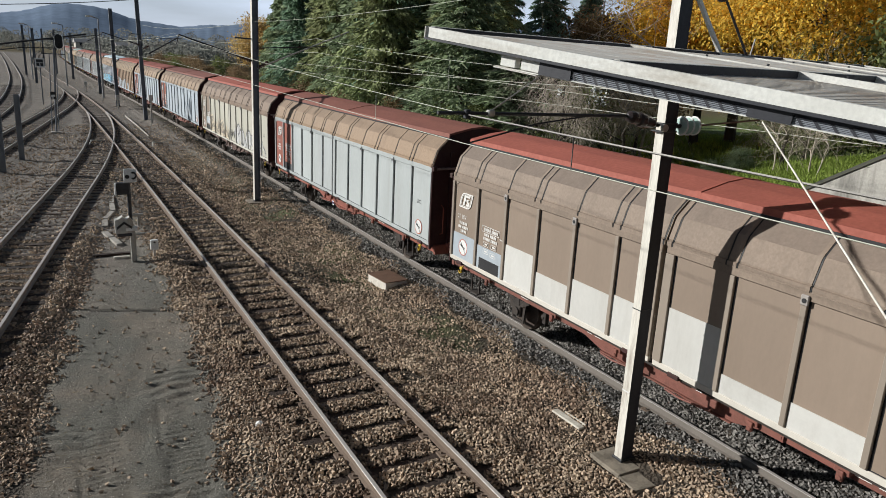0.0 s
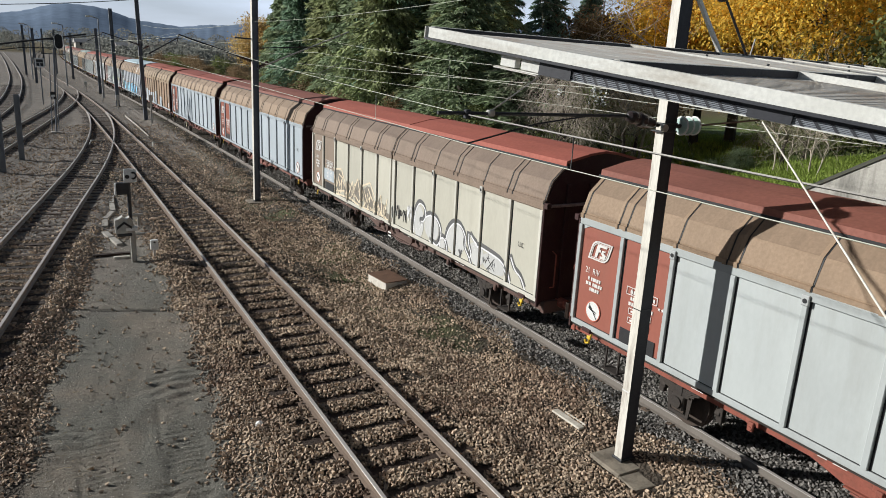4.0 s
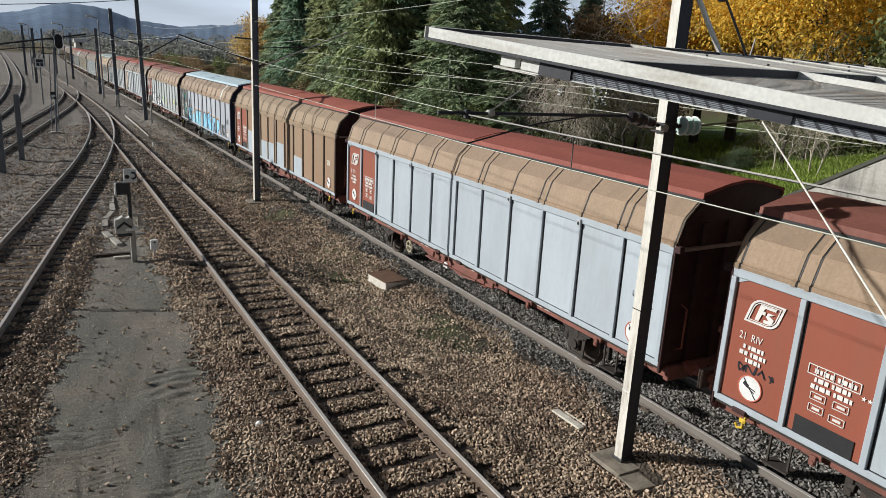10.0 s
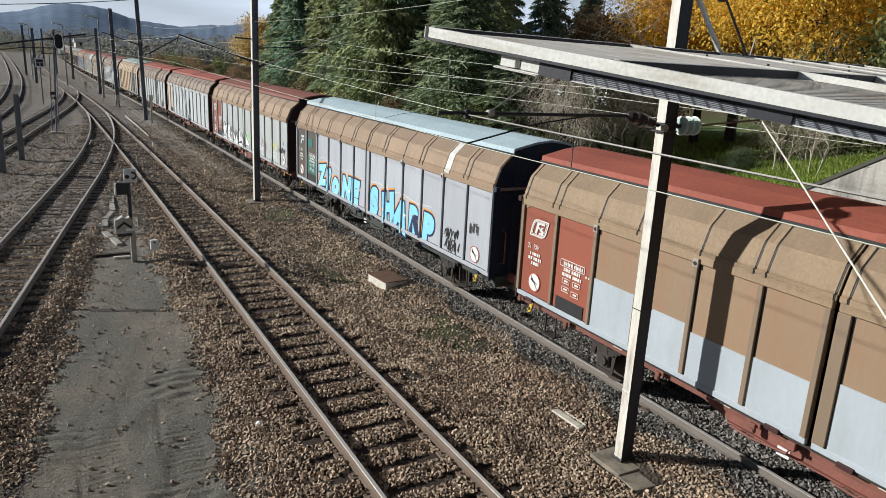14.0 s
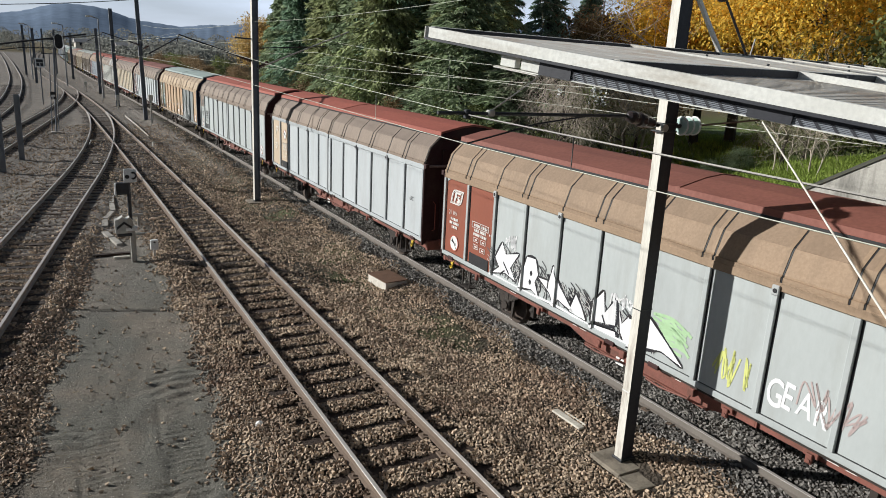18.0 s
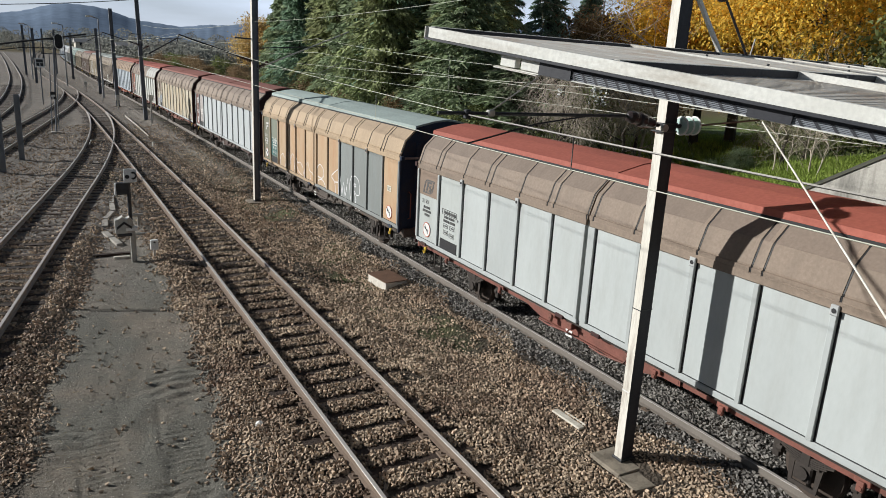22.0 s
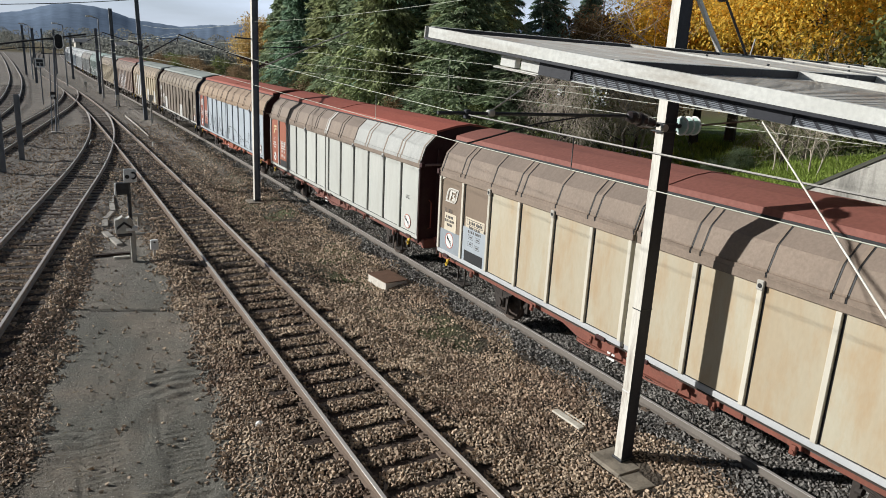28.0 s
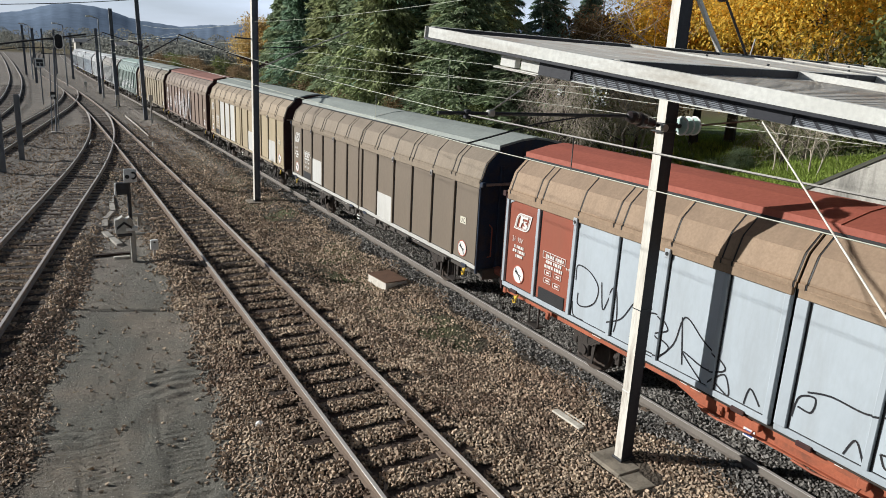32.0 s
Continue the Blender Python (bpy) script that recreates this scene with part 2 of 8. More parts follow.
M_oleaf = mat("rusty_leaves", (0.29, 0.20, 0.115), (0.22, 0.165, 0.09), rough=0.8, scale=0.5, fine=3, bump=0, island=True, spread=0.4, leaf=0.4, spec=0.2)
M_pleaf = mat("pale_autumn_leaves", (0.72, 0.52, 0.20), (0.52, 0.38, 0.16), rough=0.7, scale=0.5, fine=3, bump=0, island=True, spread=0.4, leaf=0.4, spec=0.2)
M_gleaf = mat("green_leaves", (0.18, 0.22, 0.075), (0.22, 0.21, 0.10), rough=0.7, scale=0.5, fine=3, bump=0, island=True, spread=0.5, leaf=0.4, spec=0.2)
M_twig = mat("bare_twigs", (0.52, 0.45, 0.36), (0.34, 0.28, 0.22), rough=0.9, scale=2, fine=20, bump=0)


def ground_material():
    """Brown stony soil, with a grey trodden strip, moss and dark patches by the plan's stretches."""
    m = bpy.data.materials.new("yard_ground")
    m.use_nodes = True
    n, l = m.node_tree.nodes, m.node_tree.links
    b = n["Principled BSDF"]
    b.inputs["Roughness"].default_value = 0.95
    b.inputs["Specular IOR Level"].default_value = 0.2
    co = n.new("ShaderNodeTexCoord")

    def noise_tex(sc, detail=5.0):
        t = n.new("ShaderNodeTexNoise")
        t.inputs["Scale"].default_value, t.inputs["Detail"].default_value, t.inputs["Roughness"].default_value = sc, detail, 0.65
        l.new(co.outputs["Object"], t.inputs["Vector"])
        return t.outputs[0]

    def rng(s, a, c, lo=0.0, hi=1.0):
        r = n.new("ShaderNodeMapRange")
        r.inputs["From Min"].default_value, r.inputs["From Max"].default_value = a, c
        r.inputs["To Min"].default_value, r.inputs["To Max"].default_value = lo, hi
        l.new(s, r.inputs["Value"])
        return r.outputs[0]

    def op(kind, a, c):
        x = n.new("ShaderNodeMath")
        x.operation = kind
        for s, v in zip(x.inputs, (a, c)):
            if isinstance(v, (int, float)):
                s.default_value = v
            else:
                l.new(v, s)
        return x.outputs[0]

    def mix(f, a, c):
        x = n.new("ShaderNodeMix")
        x.data_type = "RGBA"
        l.new(f, x.inputs[0])
        for s, v in ((x.inputs[6], a), (x.inputs[7], c)):
            if isinstance(v, tuple):
                s.default_value = (*v, 1)
            else:
                l.new(v, s)
        return x.outputs[2]

    vor = n.new("ShaderNodeTexVoronoi")
    vor.inputs["Scale"].default_value = 17.0
    l.new(co.outputs["Object"], vor.inputs["Vector"])
    big, mid, fin = noise_tex(0.35), noise_tex(1.6), noise_tex(22.0)
    # soil made very dark: the shade between ballast stones is in its colour
    stones = mix(rng(vor.outputs["Color"], 0.1, 0.9), (0.15, 0.12, 0.09), (0.022, 0.018, 0.014))
    soil = mix(rng(mid, 0.35, 0.65), (0.085, 0.068, 0.052), (0.026, 0.021, 0.017))
    c = mix(rng(fin, 0.4, 0.62), stones, soil)
    c = mix(rng(big, 0.42, 0.66), c, mix(rng(mid, 0.4, 0.62), (0.10, 0.083, 0.065), (0.035, 0.03, 0.025)))
    sep = n.new("ShaderNodeSeparateXYZ")
    l.new(co.outputs["Object"], sep.inputs[0])
    # the trodden grey strip between the two left tracks
    wob = op("MULTIPLY", op("SUBTRACT", mid, 0.5), 1.0)
    xw = op("ADD", sep.outputs[0], wob)
    strip = op("MULTIPLY", op("MULTIPLY", rng(xw, -0.9, -0.4), rng(xw, 2.75, 2.25)), rng(sep.outputs[1], 42.0, 24.0))
    grey = mix(rng(noise_tex(48.0, 4.0), 0.38, 0.62), (0.26, 0.247, 0.21), (0.082, 0.081, 0.067))
    grey = mix(rng(big, 0.45, 0.62), grey, mix(rng(fin, 0.35, 0.65), (0.30, 0.26, 0.21), (0.17, 0.147, 0.118)))
    c = mix(strip, c, grey)
    # moss and weeds beside the running line
    moss = op("MULTIPLY", op("MULTIPLY", rng(xw, 6.2, 6.9), rng(xw, 8.6, 7.9)), op("MULTIPLY", rng(sep.outputs[1], 11.0, 15.0), rng(big, 0.46, 0.6)))
    c = mix(moss, c, (0.105, 0.115, 0.05))
    # grey-brown gravel of the far yard, its colour paled for distance haze
    yard = op("MULTIPLY", op("MAXIMUM", rng(sep.outputs[1], 24.0, 48.0), op("MULTIPLY", rng(sep.outputs[1], 17.0, 26.0), rng(xw, 2.6, 1.6))), rng(xw, 8.4, 7.8))
    c = mix(yard, c, mix(rng(mid, 0.35, 0.65), mix(rng(fin, 0.35, 0.65), (0.24, 0.21, 0.178), (0.13, 0.113, 0.095)), (0.25, 0.226, 0.20)))
    # a narrow darker band across the strip
    tr = op("ABSOLUTE", op("ADD", op("ADD", sep.outputs[1], op("MULTIPLY", sep.outputs[0], 0.39)), op("SUBTRACT", op("MULTIPLY", mid, 0.12), 18.19)), 0.0)
    cross_band = op("MULTIPLY", rng(tr, 0.14, 0.03), op("MULTIPLY", rng(sep.outputs[0], -0.1, 0.5), rng(sep.outputs[0], 2.75, 2.3)))
    c = mix(op("MULTIPLY", cross_band, 0.8), c, (0.05, 0.046, 0.04))
    # meadow far off and behind the line
    far = op("MAXIMUM", rng(sep.outputs[0], 14.0, 16.0), op("MAXIMUM", rng(sep.outputs[1], 330.0, 380.0), rng(sep.outputs[0], -60.0, -75.0)))
    c = mix(far, c, mix(rng(sep.outputs[1], 40.0, 70.0), mix(rng(mid, 0.35, 0.65), (0.085, 0.14, 0.03), (0.13, 0.16, 0.05)), mix(rng(mid, 0.35, 0.65), (0.16, 0.115, 0.065), (0.10, 0.095, 0.045))))
    l.new(c, b.inputs["Base Color"])
    speck = noise_tex(75.0, 3.0)
    hgt = op("ADD", op("MULTIPLY", op("ADD", vor.outputs["Distance"], fin), rng(strip, 0.0, 1.0, 1.0, 0.0)), op("MULTIPLY", op("ADD", op("MULTIPLY", speck, 0.5), op("MULTIPLY", fin, 0.45)), strip))
    bp = n.new("ShaderNodeBump")
    bp.inputs["Strength"].default_value, bp.inputs["Distance"].default_value = 1.0, 0.06
    l.new(hgt, bp.inputs["Height"])
    l.new(bp.outputs[0], b.inputs["Normal"])
    return m


M_ground = ground_material()

# ---- the plan: lines of track as x over y ----
def bend(y, c=1.63e-4, y0=0.0):
    d = max(0.0, y - y0)
    if d <= 100.0:
        return -c * d * d
    s = -200.0 * c                      # the bend eases out and turns back far off
    e = min(d, 300.0) - 100.0
    x = -c * 1e4 + s * e + e * e * 2.4e-4 / 2
    return x + (s + 200.0 * 2.4e-4) * max(0.0, d - 300.0)


def line_train(y):
    return 10.16 + bend(y)


def line_a(y):
    e = max(0.0, min(y, 135.0) - 58.0)       # past the turnouts it draws away from the running line
    return 4.43 + bend(y, 1.63e-4, 10.0) - 2.4e-4 * e * e - 0.012 * max(0.0, min(y, 230.0) - 135.0)


def branch(y, y_end, slope, k):
    """A line that leaves line_a at y_end towards the camera, on the left, at the given slope."""
    d = max(0.0, y_end - y)
    return line_a(y_end) + (line_a(y) - line_a(y_end)) * max(0, min(1, (y - y_end) / 5)) - (slope * d * d / (2 * k) if d < k else slope * (d - k / 2))


def line_b(y):
    return branch(y, 70.0, 0.163, 35.0)


def line_d(y):
    return branch(y, 100.0, 0.142, 30.0)


def line_c(y):
    return -3.15 - 0.0004 * max(0.0, y - 88) ** 2 * (1 if y < 150 else 150 / y) - 0.0016 * max(0.0, 88 - y) ** 2


def line_e(y):
    return -8.2 - 0.0003 * max(0.0, y - 80) ** 2 - 0.0012 * max(0.0, 70 - y) ** 2


GROUND_Z = -0.30


def ground_height(X, Y):
    Z = np.full(X.shape, GROUND_Z)
    fade = np.clip((60 - Y) / 30, 0, 1)
    Z = Z + fade * 0.018 * (np.sin(X * 3.1 + 1.7 * np.sin(Y * 1.3)) * np.sin(Y * 2.7 + 1.1 * np.sin(X * 2.1)))
    # ballast shoulders under the lines
    top = np.zeros(X.shape)
    for fn, w in ((line_a, 1.75), (line_train, 2.0), (line_b, 1.5), (line_d, 1.5), (line_c, 1.5)):
        cx = np.vectorize(fn)(Y)
        d = np.abs(X - cx)
        top = np.maximum(top, (1.33 if fn is line_train else 1.0) * np.clip((w + 0.45 - d) / 0.45, 0, 1) * np.clip((400 - Y) / 50, 0, 1))
    Z = Z + 0.105 * top
    # wide tyre tracks with their tread bars in the trodden strip
    for rx, lean, far_end, w in ((0.36, 0.045, 13.4, 0.34), (1.58, 0.11, 13.2, 0.34)):
        u = (X - rx - lean * (Y - 11.5) - 0.03 * np.sin(Y * 0.9)) / w
        fade = np.clip((far_end - Y) / 1.5, 0, 1)
        band = np.clip((1.0 - np.abs(u)) / 0.15, 0, 1) * fade
        tread = np.sin(Y * 44 + 1.6 * np.abs(u) + 0.9 * np.sin(Y * 5 + X * 3)) * (0.45 + 0.55 * np.clip(np.sin(Y * 2.3 + rx * 5) + 0.5, 0, 1))
        Z = Z - 0.012 * band + 0.009 * band * np.clip(tread * 1.4, -1, 1)
        Z = Z - 0.030 * fade * np.exp(-((u + 1.0) / 0.13) ** 2) * np.clip(np.sin(Y * 1.9 + rx * 3) + 0.6, 0, 1)
    # faint scrapes and clods across the strip
    mid = np.clip((X + 1.2) / 0.5, 0, 1) * np.clip((2.7 - X) / 0.5, 0, 1) * np.clip((19 - Y) / 6, 0, 1)
    rake = np.sin(Y * 21 + 2.2 * np.sin(X * 2.3) + 1.5 * np.sin(Y * 3.1 + X)) * np.clip(np.sin(X * 1.9 + 1.3 * Y) + np.sin(Y * 1.7 - X) - 0.5, 0, 1)
    Z = Z + mid * (0.015 * rake + 0.012 * np.sin(X * 9 + Y * 4) * np.sin(Y * 7 - X * 3))
    # a shallow groove across the strip by the signal
    Z = Z - 0.03 * np.exp(-((Y - 18.13 + 0.39 * X) / 0.09) ** 2) * np.clip((X - 0.0) / 0.3, 0, 1) * np.clip((2.7 - X) / 0.3, 0, 1)
    # the rise behind the train and the slope up to the bridge
    low = 1.8 - 1.5 * np.clip((Y - 28) / 40, 0, 1)
    rise = np.clip((X - 13.86) / np.where(Y < 15, 0.1, 3.5), 0, 1)
    cone = 3.0 * np.clip(1 - (Y - 7) / (5 + 0.8 * np.clip(X - 14, 0, 30)), 0, 1)
    Z = Z + rise * (low + cone + 0.3) * np.clip((200 - Y) / 60, 0, 1) * np.clip((Y + 60) / 20, 0, 1) * np.clip((400 - X) / 100, 0, 1)
    return Z


xs = list(np.arange(-3, -1.2, 0.11)) + list(np.arange(-1.2, 2.9, 0.045)) + list(np.arange(2.9, 12, 0.11)) + list(np.arange(12, 13.8, 0.4)) + [13.86, 13.96, 14.1] + list(np.arange(14.4, 24, 0.35)) + list(np.arange(24, 40, 0.8))
xs = list(-np.geomspace(3.2, 3000, 40)[::-1]) + xs + list(np.geomspace(41, 3000, 30))
ys = list(-np.geomspace(1, 300, 16)[::-1]) + list(np.arange(0, 5, 0.5)) + list(np.arange(5, 8.5, 0.11)) + list(np.arange(8.5, 19, 0.04)) + list(np.arange(19, 30, 0.25)) + list(np.geomspace(30.5, 4500, 110))
ground = part("ground", grid_mesh("ground", xs, ys, ground_height), M_ground)
tagged(ground, "brown stony railway yard ground with a grey trodden strip", "ground", kind="structure")


# ---- rails and sleepers ----
RAIL_PROFILE = [(-0.065, -0.155), (0.065, -0.155), (0.065, -0.143), (0.012, -0.125), (0.010, -0.042), (0.034, -0.030), (0.034, -0.004), (-0.034, -0.004), (-0.034, -0.030), (-0.010, -0.042), (-0.012, -0.125), (-0.065, -0.143)]


def rail_run(track, fn, off, y0, y1, step, m=None):
    """One rail: foot and web of rusty steel, and the worn bright band on the head."""
    ys_ = list(np.arange(y0, y1, step)) + [y1]
    body, head = Form(), Form()
    for prof, form in ((RAIL_PROFILE, body), ([(-0.034, -0.004), (0.034, -0.004), (0.030, 0.0), (-0.030, 0.0)], head)):
        n = len(prof)
        v = [(fn(y) + off + px, y, pz) for y in ys_ for px, pz in prof]
        f = []
        for k in range(len(ys_) - 1):
            f += [(k * n + i, k * n + (i + 1) % n, (k + 1) * n + (i + 1) % n, (k + 1) * n + i) for i in range(n)]
        f += [tuple(range(n - 1, -1, -1)), tuple(range((len(ys_) - 1) * n, len(ys_) * n))]
        form.add(v, f)
    r = part("rail", body, m or M_rail, track)
    part("rail_head", head, M_railtop, r, "worn bright running surface")
    return r


SLEEPER = Form().box(-1.3, 1.3, -0.125, 0.125, -0.32, -0.185, 0.012).mesh("sleeper")
SLEEPER.materials.append(M_sleeper)
PLATE = Form().box(-0.17, 0.17, -0.08, 0.08, -0.19, -0.143).tube((-0.11, 0, -0.143), (-0.11, 0, -0.115), 0.022, n=6).tube((0.11, 0, -0.143), (0.11, 0, -0.115), 0.022, n=6).mesh("base_plate")
PLATE.materials.append(M_rail)


def make_track(name, label, fn, y0, y1, step, sleepers_to, plates_to, m=None):
    t = thing(name, label, "railway track", kind="structure")
    for off in (-0.7535, 0.7535):
        rail_run(t, fn, off, y0, y1, step, m)
    y = y0 + 0.2
    k = 0
    while y < sleepers_to:
        h = (fn(y + 0.3) - fn(y - 0.3)) / 0.6
        skew = ((k * 37) % 11 - 5) * 0.25
        m = pose(fn(y) + ((k * 53) % 7 - 3) * 0.012, y + ((k * 29) % 9 - 4) * 0.006, ((k * 17) % 5 - 2) * 0.004, 0, 0, -math.degrees(h) + skew)
        s = part("sleeper", SLEEPER, M_sleeper, t, at=m)
        if y < plates_to:
            for off in (-0.7535, 0.7535):
                part("base_plate", PLATE, M_rail, t, at=pose(fn(y) + off, y, 0, 0, 0, -math.degrees(h)))
        y += 0.62
        k += 1
    return t


make_track("track_goods", "straight running line with rusty rails on wooden sleepers", line_train, -60.0, 420.0, 2.0, 90.0, 40.0, M_railgrey)
make_track("track_siding", "rusty siding with wooden sleepers in brown ballast", line_a, -30.0, 420.0, 2.0, 95.0, 45.0)
make_track("track_branch", "siding joining the next line by a turnout", line_b, 8.0, 70.0, 1.0, 66.0, 30.0, M_railpale)
make_track("track_far_branch", "distant siding joining by a turnout", line_d, 30.0, 100.0, 1.0, 94.0, 0.0, M_railpale)
make_track("track_yard", "curved yard siding in the distance", line_c, 30.0, 330.0, 2.5, 110.0, 0.0, M_railpale)
make_track("track_outer", "outer yard siding in the distance", line_e, 30.0, 330.0, 2.5, 80.0, 0.0, M_railpale)


# ---- loose ballast stones ----
def stones(name, label, cell, x0, x1, y0, y1, size, keep, seed, top):
    """A bed of broken stones laid close together, wider apart with distance, joined into one piece of ground cover."""
    rg = np.random.default_rng(seed)
    xs_, ys_, cs_ = [], [], []
    y, odd = y0, 0
    while y < y1:
        c = cell * (1 + max(0.0, y - 12.0) / 26.0)
        row = np.arange(x0 + odd * 0.5 * c, x1, c)
        xs_.append(row)
        ys_.append(np.full(len(row), y))
        cs_.append(np.full(len(row), c))
        y, odd = y + c * 0.9, 1 - odd
    x, y, c = np.concatenate(xs_), np.concatenate(ys_), np.concatenate(cs_)
    x = x + (rg.random(len(x)) - 0.5) * 0.75 * c
    y = y + (rg.random(len(x)) - 0.5) * 0.75 * c
    ok = keep(x, y, rg.random(len(x)))
    x, y, c = x[ok], y[ok], c[ok]
    z = ground_height(x, y) + top(x, y)
    s = size * (0.75 + 0.5 * rg.random(len(x))) * (c / cell) ** 0.45
    k3 = np.array([0, 2.094, 4.189])
    tri = np.array([(0, 1, 2), (5, 4, 3), (0, 3, 4), (0, 4, 1), (1, 4, 5), (1, 5, 2), (2, 5, 3), (2, 3, 0)])
    N = len(x)
    ang = k3[None, None, :] + 0.55 * (rg.random((N, 2, 3)) - 0.5) + 6.28 * rg.random((N, 1, 1))
    rad = 0.7 + 0.6 * rg.random((N, 2, 3))
    hh = np.stack([np.full((N, 3), -0.55), np.full((N, 3), 0.55)], 1) * (0.8 + 0.6 * rg.random((N, 1, 1))) + 0.25 * (rg.random((N, 2, 3)) - 0.5)
    jit = np.stack([np.cos(ang) * rad, np.sin(ang) * rad * (0.6 + 0.4 * rg.random((N, 1, 1))), hh], -1).reshape(N, 6, 3)
    a = rg.random((N, 3)) * 6.28
    ca, sa = np.cos(a), np.sin(a)
    for i, j, k in ((0, 1, 2), (1, 2, 0), (2, 0, 1)):
        p, q = jit[:, :, i].copy(), jit[:, :, j].copy()
        jit[:, :, i] = p * ca[:, k:k + 1] - q * sa[:, k:k + 1]
        jit[:, :, j] = p * sa[:, k:k + 1] + q * ca[:, k:k + 1]
    v = jit * s[:, None, None] + np.stack([x, y, z + s * (0.15 + 0.3 * rg.random(len(x)))], 1)[:, None, :]
    f = (tri[None] + 6 * np.arange(N)[:, None, None]).reshape(-1, 3)
    ob = part(name, quick_mesh(name, v.reshape(-1, 3), f), M_stone)
    return tagged(ob, label, "ballast", kind="stuff")


def ballast_keep(x, y, r):
    """Stones thin out towards the trodden strip."""
    wob = 0.10 * np.sin(y * 1.7) + 0.07 * np.sin(y * 4.1 + x) + 0.06 * np.sin(y * 9.0 + 3 * x)
    d = np.maximum(0.1 + 0.14 * (y - 16.5) + wob - x, x - 2.3 + 0.10 * np.maximum(0, 14 - y) - wob)       # below 0: inside the strip
    d = np.maximum(d, (y - 24.5) * 0.5)
    return r < np.clip(0.02 + 2.6 * (d + 0.12), 0.02, 1.0)


def sleeper_gap(x, y):
    """0 over a sleeper of the siding, 1 between two of them."""
    ph = np.abs(((y + 29.8) / 0.62 + 0.5) % 1.0 - 0.5) * 0.62
    on = np.abs(x - np.vectorize(line_a)(y)) < 1.26 + 0.08 * np.sin(y * 7)
    half = 0.075 + 0.045 * np.clip((y - 12) / 10, 0, 1)
    out = np.where(on, np.clip((ph - half) / 0.04, 0, 1), 1.0)
    c = np.vectorize(line_b)(y)
    ph = np.abs(((y + 0.163 * (x - c) - 8.2) / 0.62 + 0.5) % 1.0 - 0.5) * 0.62
    return np.where((np.abs(x - c) < 1.26) & (y < 46), np.clip((ph - 0.11) / 0.04, 0, 1), out)


def ballast_top(x, y):
    """Cribs heaped between the sleepers of the siding, and small humps."""
    near = np.abs(x - np.vectorize(line_a)(y))
    hump = 0.018 * np.sin(x * 5.1 + y * 2.3) * np.sin(y * 4.3 - x * 1.7)
    crib = np.where(near < 1.3, 0.035 * (1 - 0.6 * np.clip((y - 12) / 10, 0, 1)) * sleeper_gap(x, y), 0.02 * np.clip((2.2 - near) / 0.8, 0, 1))
    return hump + crib


def slab_free(x, y):
    """Keep the slabs at the mast's foot clear."""
    return ~((x > 7.38) & (x < 7.98) & (y > 6.58) & (y < 7.80))


def on_rails(x, y):
    """Free the rail heads and feet of stones."""
    free = np.ones(len(x), bool)
    for fn in (line_a, line_train, line_b):
        c = np.vectorize(fn)(y)
        for off in (-0.7535, 0.7535):
            free &= np.abs(x - c - off) > 0.075
    return free


def brown_keep(x, y, r):
    bare = (np.sin(x * 1.7 + y * 0.5) + np.sin(y * 0.9 - x * 0.6 + 1) + 0.5 * np.sin(x * 5 + y * 3) > 1.1) & (x > 5.7) & (x < 8.3) & (y < 30)
    return ballast_keep(x, y, r) & ~(bare & (r > 0.3)) & (x > -0.4 - 0.06 * y) & (r < 1.3 - y / 55) & ~((x < 3.0) & (y > 25) & (r > 0.3)) & on_rails(x, y) & (sleeper_gap(x, y) > 0.9 * (r * 7.3 % 1.0) + 0.02) & slab_free(x, y) & (x < 8.75 + 0.3 * np.sin(y * 2.1))


def grey_keep(x, y, r):
    return on_rails(x, y) & (x > 8.45 + 0.5 * r)


stones("ballast", "brown broken stone between and around the rails", 0.055, -4.0, 9.1, 4.5, 60.0, 0.031, brown_keep, 3, ballast_top)
ob = stones("ballast", "grey broken stone under the running line", 0.052, 8.4, 12.4, 3.5, 50.0, 0.031, grey_keep, 4, ballast_top)
ob.data.materials.clear()
ob.data.materials.append(M_greystone)


stones("ballast", "coarse stones and clods of the far yard", 0.12, -9.0, 8.6, 56.0, 150.0, 0.022, lambda x, y, r: on_rails(x, y) & (r < 0.12 + 0.25 * (np.sin(x * 1.1 + y * 0.13) > -0.2)), 6, lambda x, y: np.zeros_like(x))


def grit_keep(x, y, r):
    return r < 0.5


ob = stones("grit", "small loose grit on the trodden strip", 0.062, -1.2, 3.0, 6.0, 26.0, 0.0105, grit_keep, 5, lambda x, y: np.zeros_like(x) - 0.004)
ob.data.materials.clear()
ob.data.materials.append(M_grit)


# ---- goods wagons ----
HALF_L = 7.05
SILL, EAVE = 1.10, 3.18
HOOD = [(-1.455, 3.20), (-1.455, 3.275), (-1.425, 3.285), (-1.425, 3.31), (-1.315, 3.63), (-1.29, 3.675), (-0.98, 3.97), (-0.85, 4.02)]
STEP = 1.172


def bounds(far):
    """The panel lines of one half wall, from the middle of the wagon outwards."""
    s = 1 if far else -1
    return [0.17 if far else 0.08] + [s * (0.06 + i * STEP) for i in range(1, 7)]


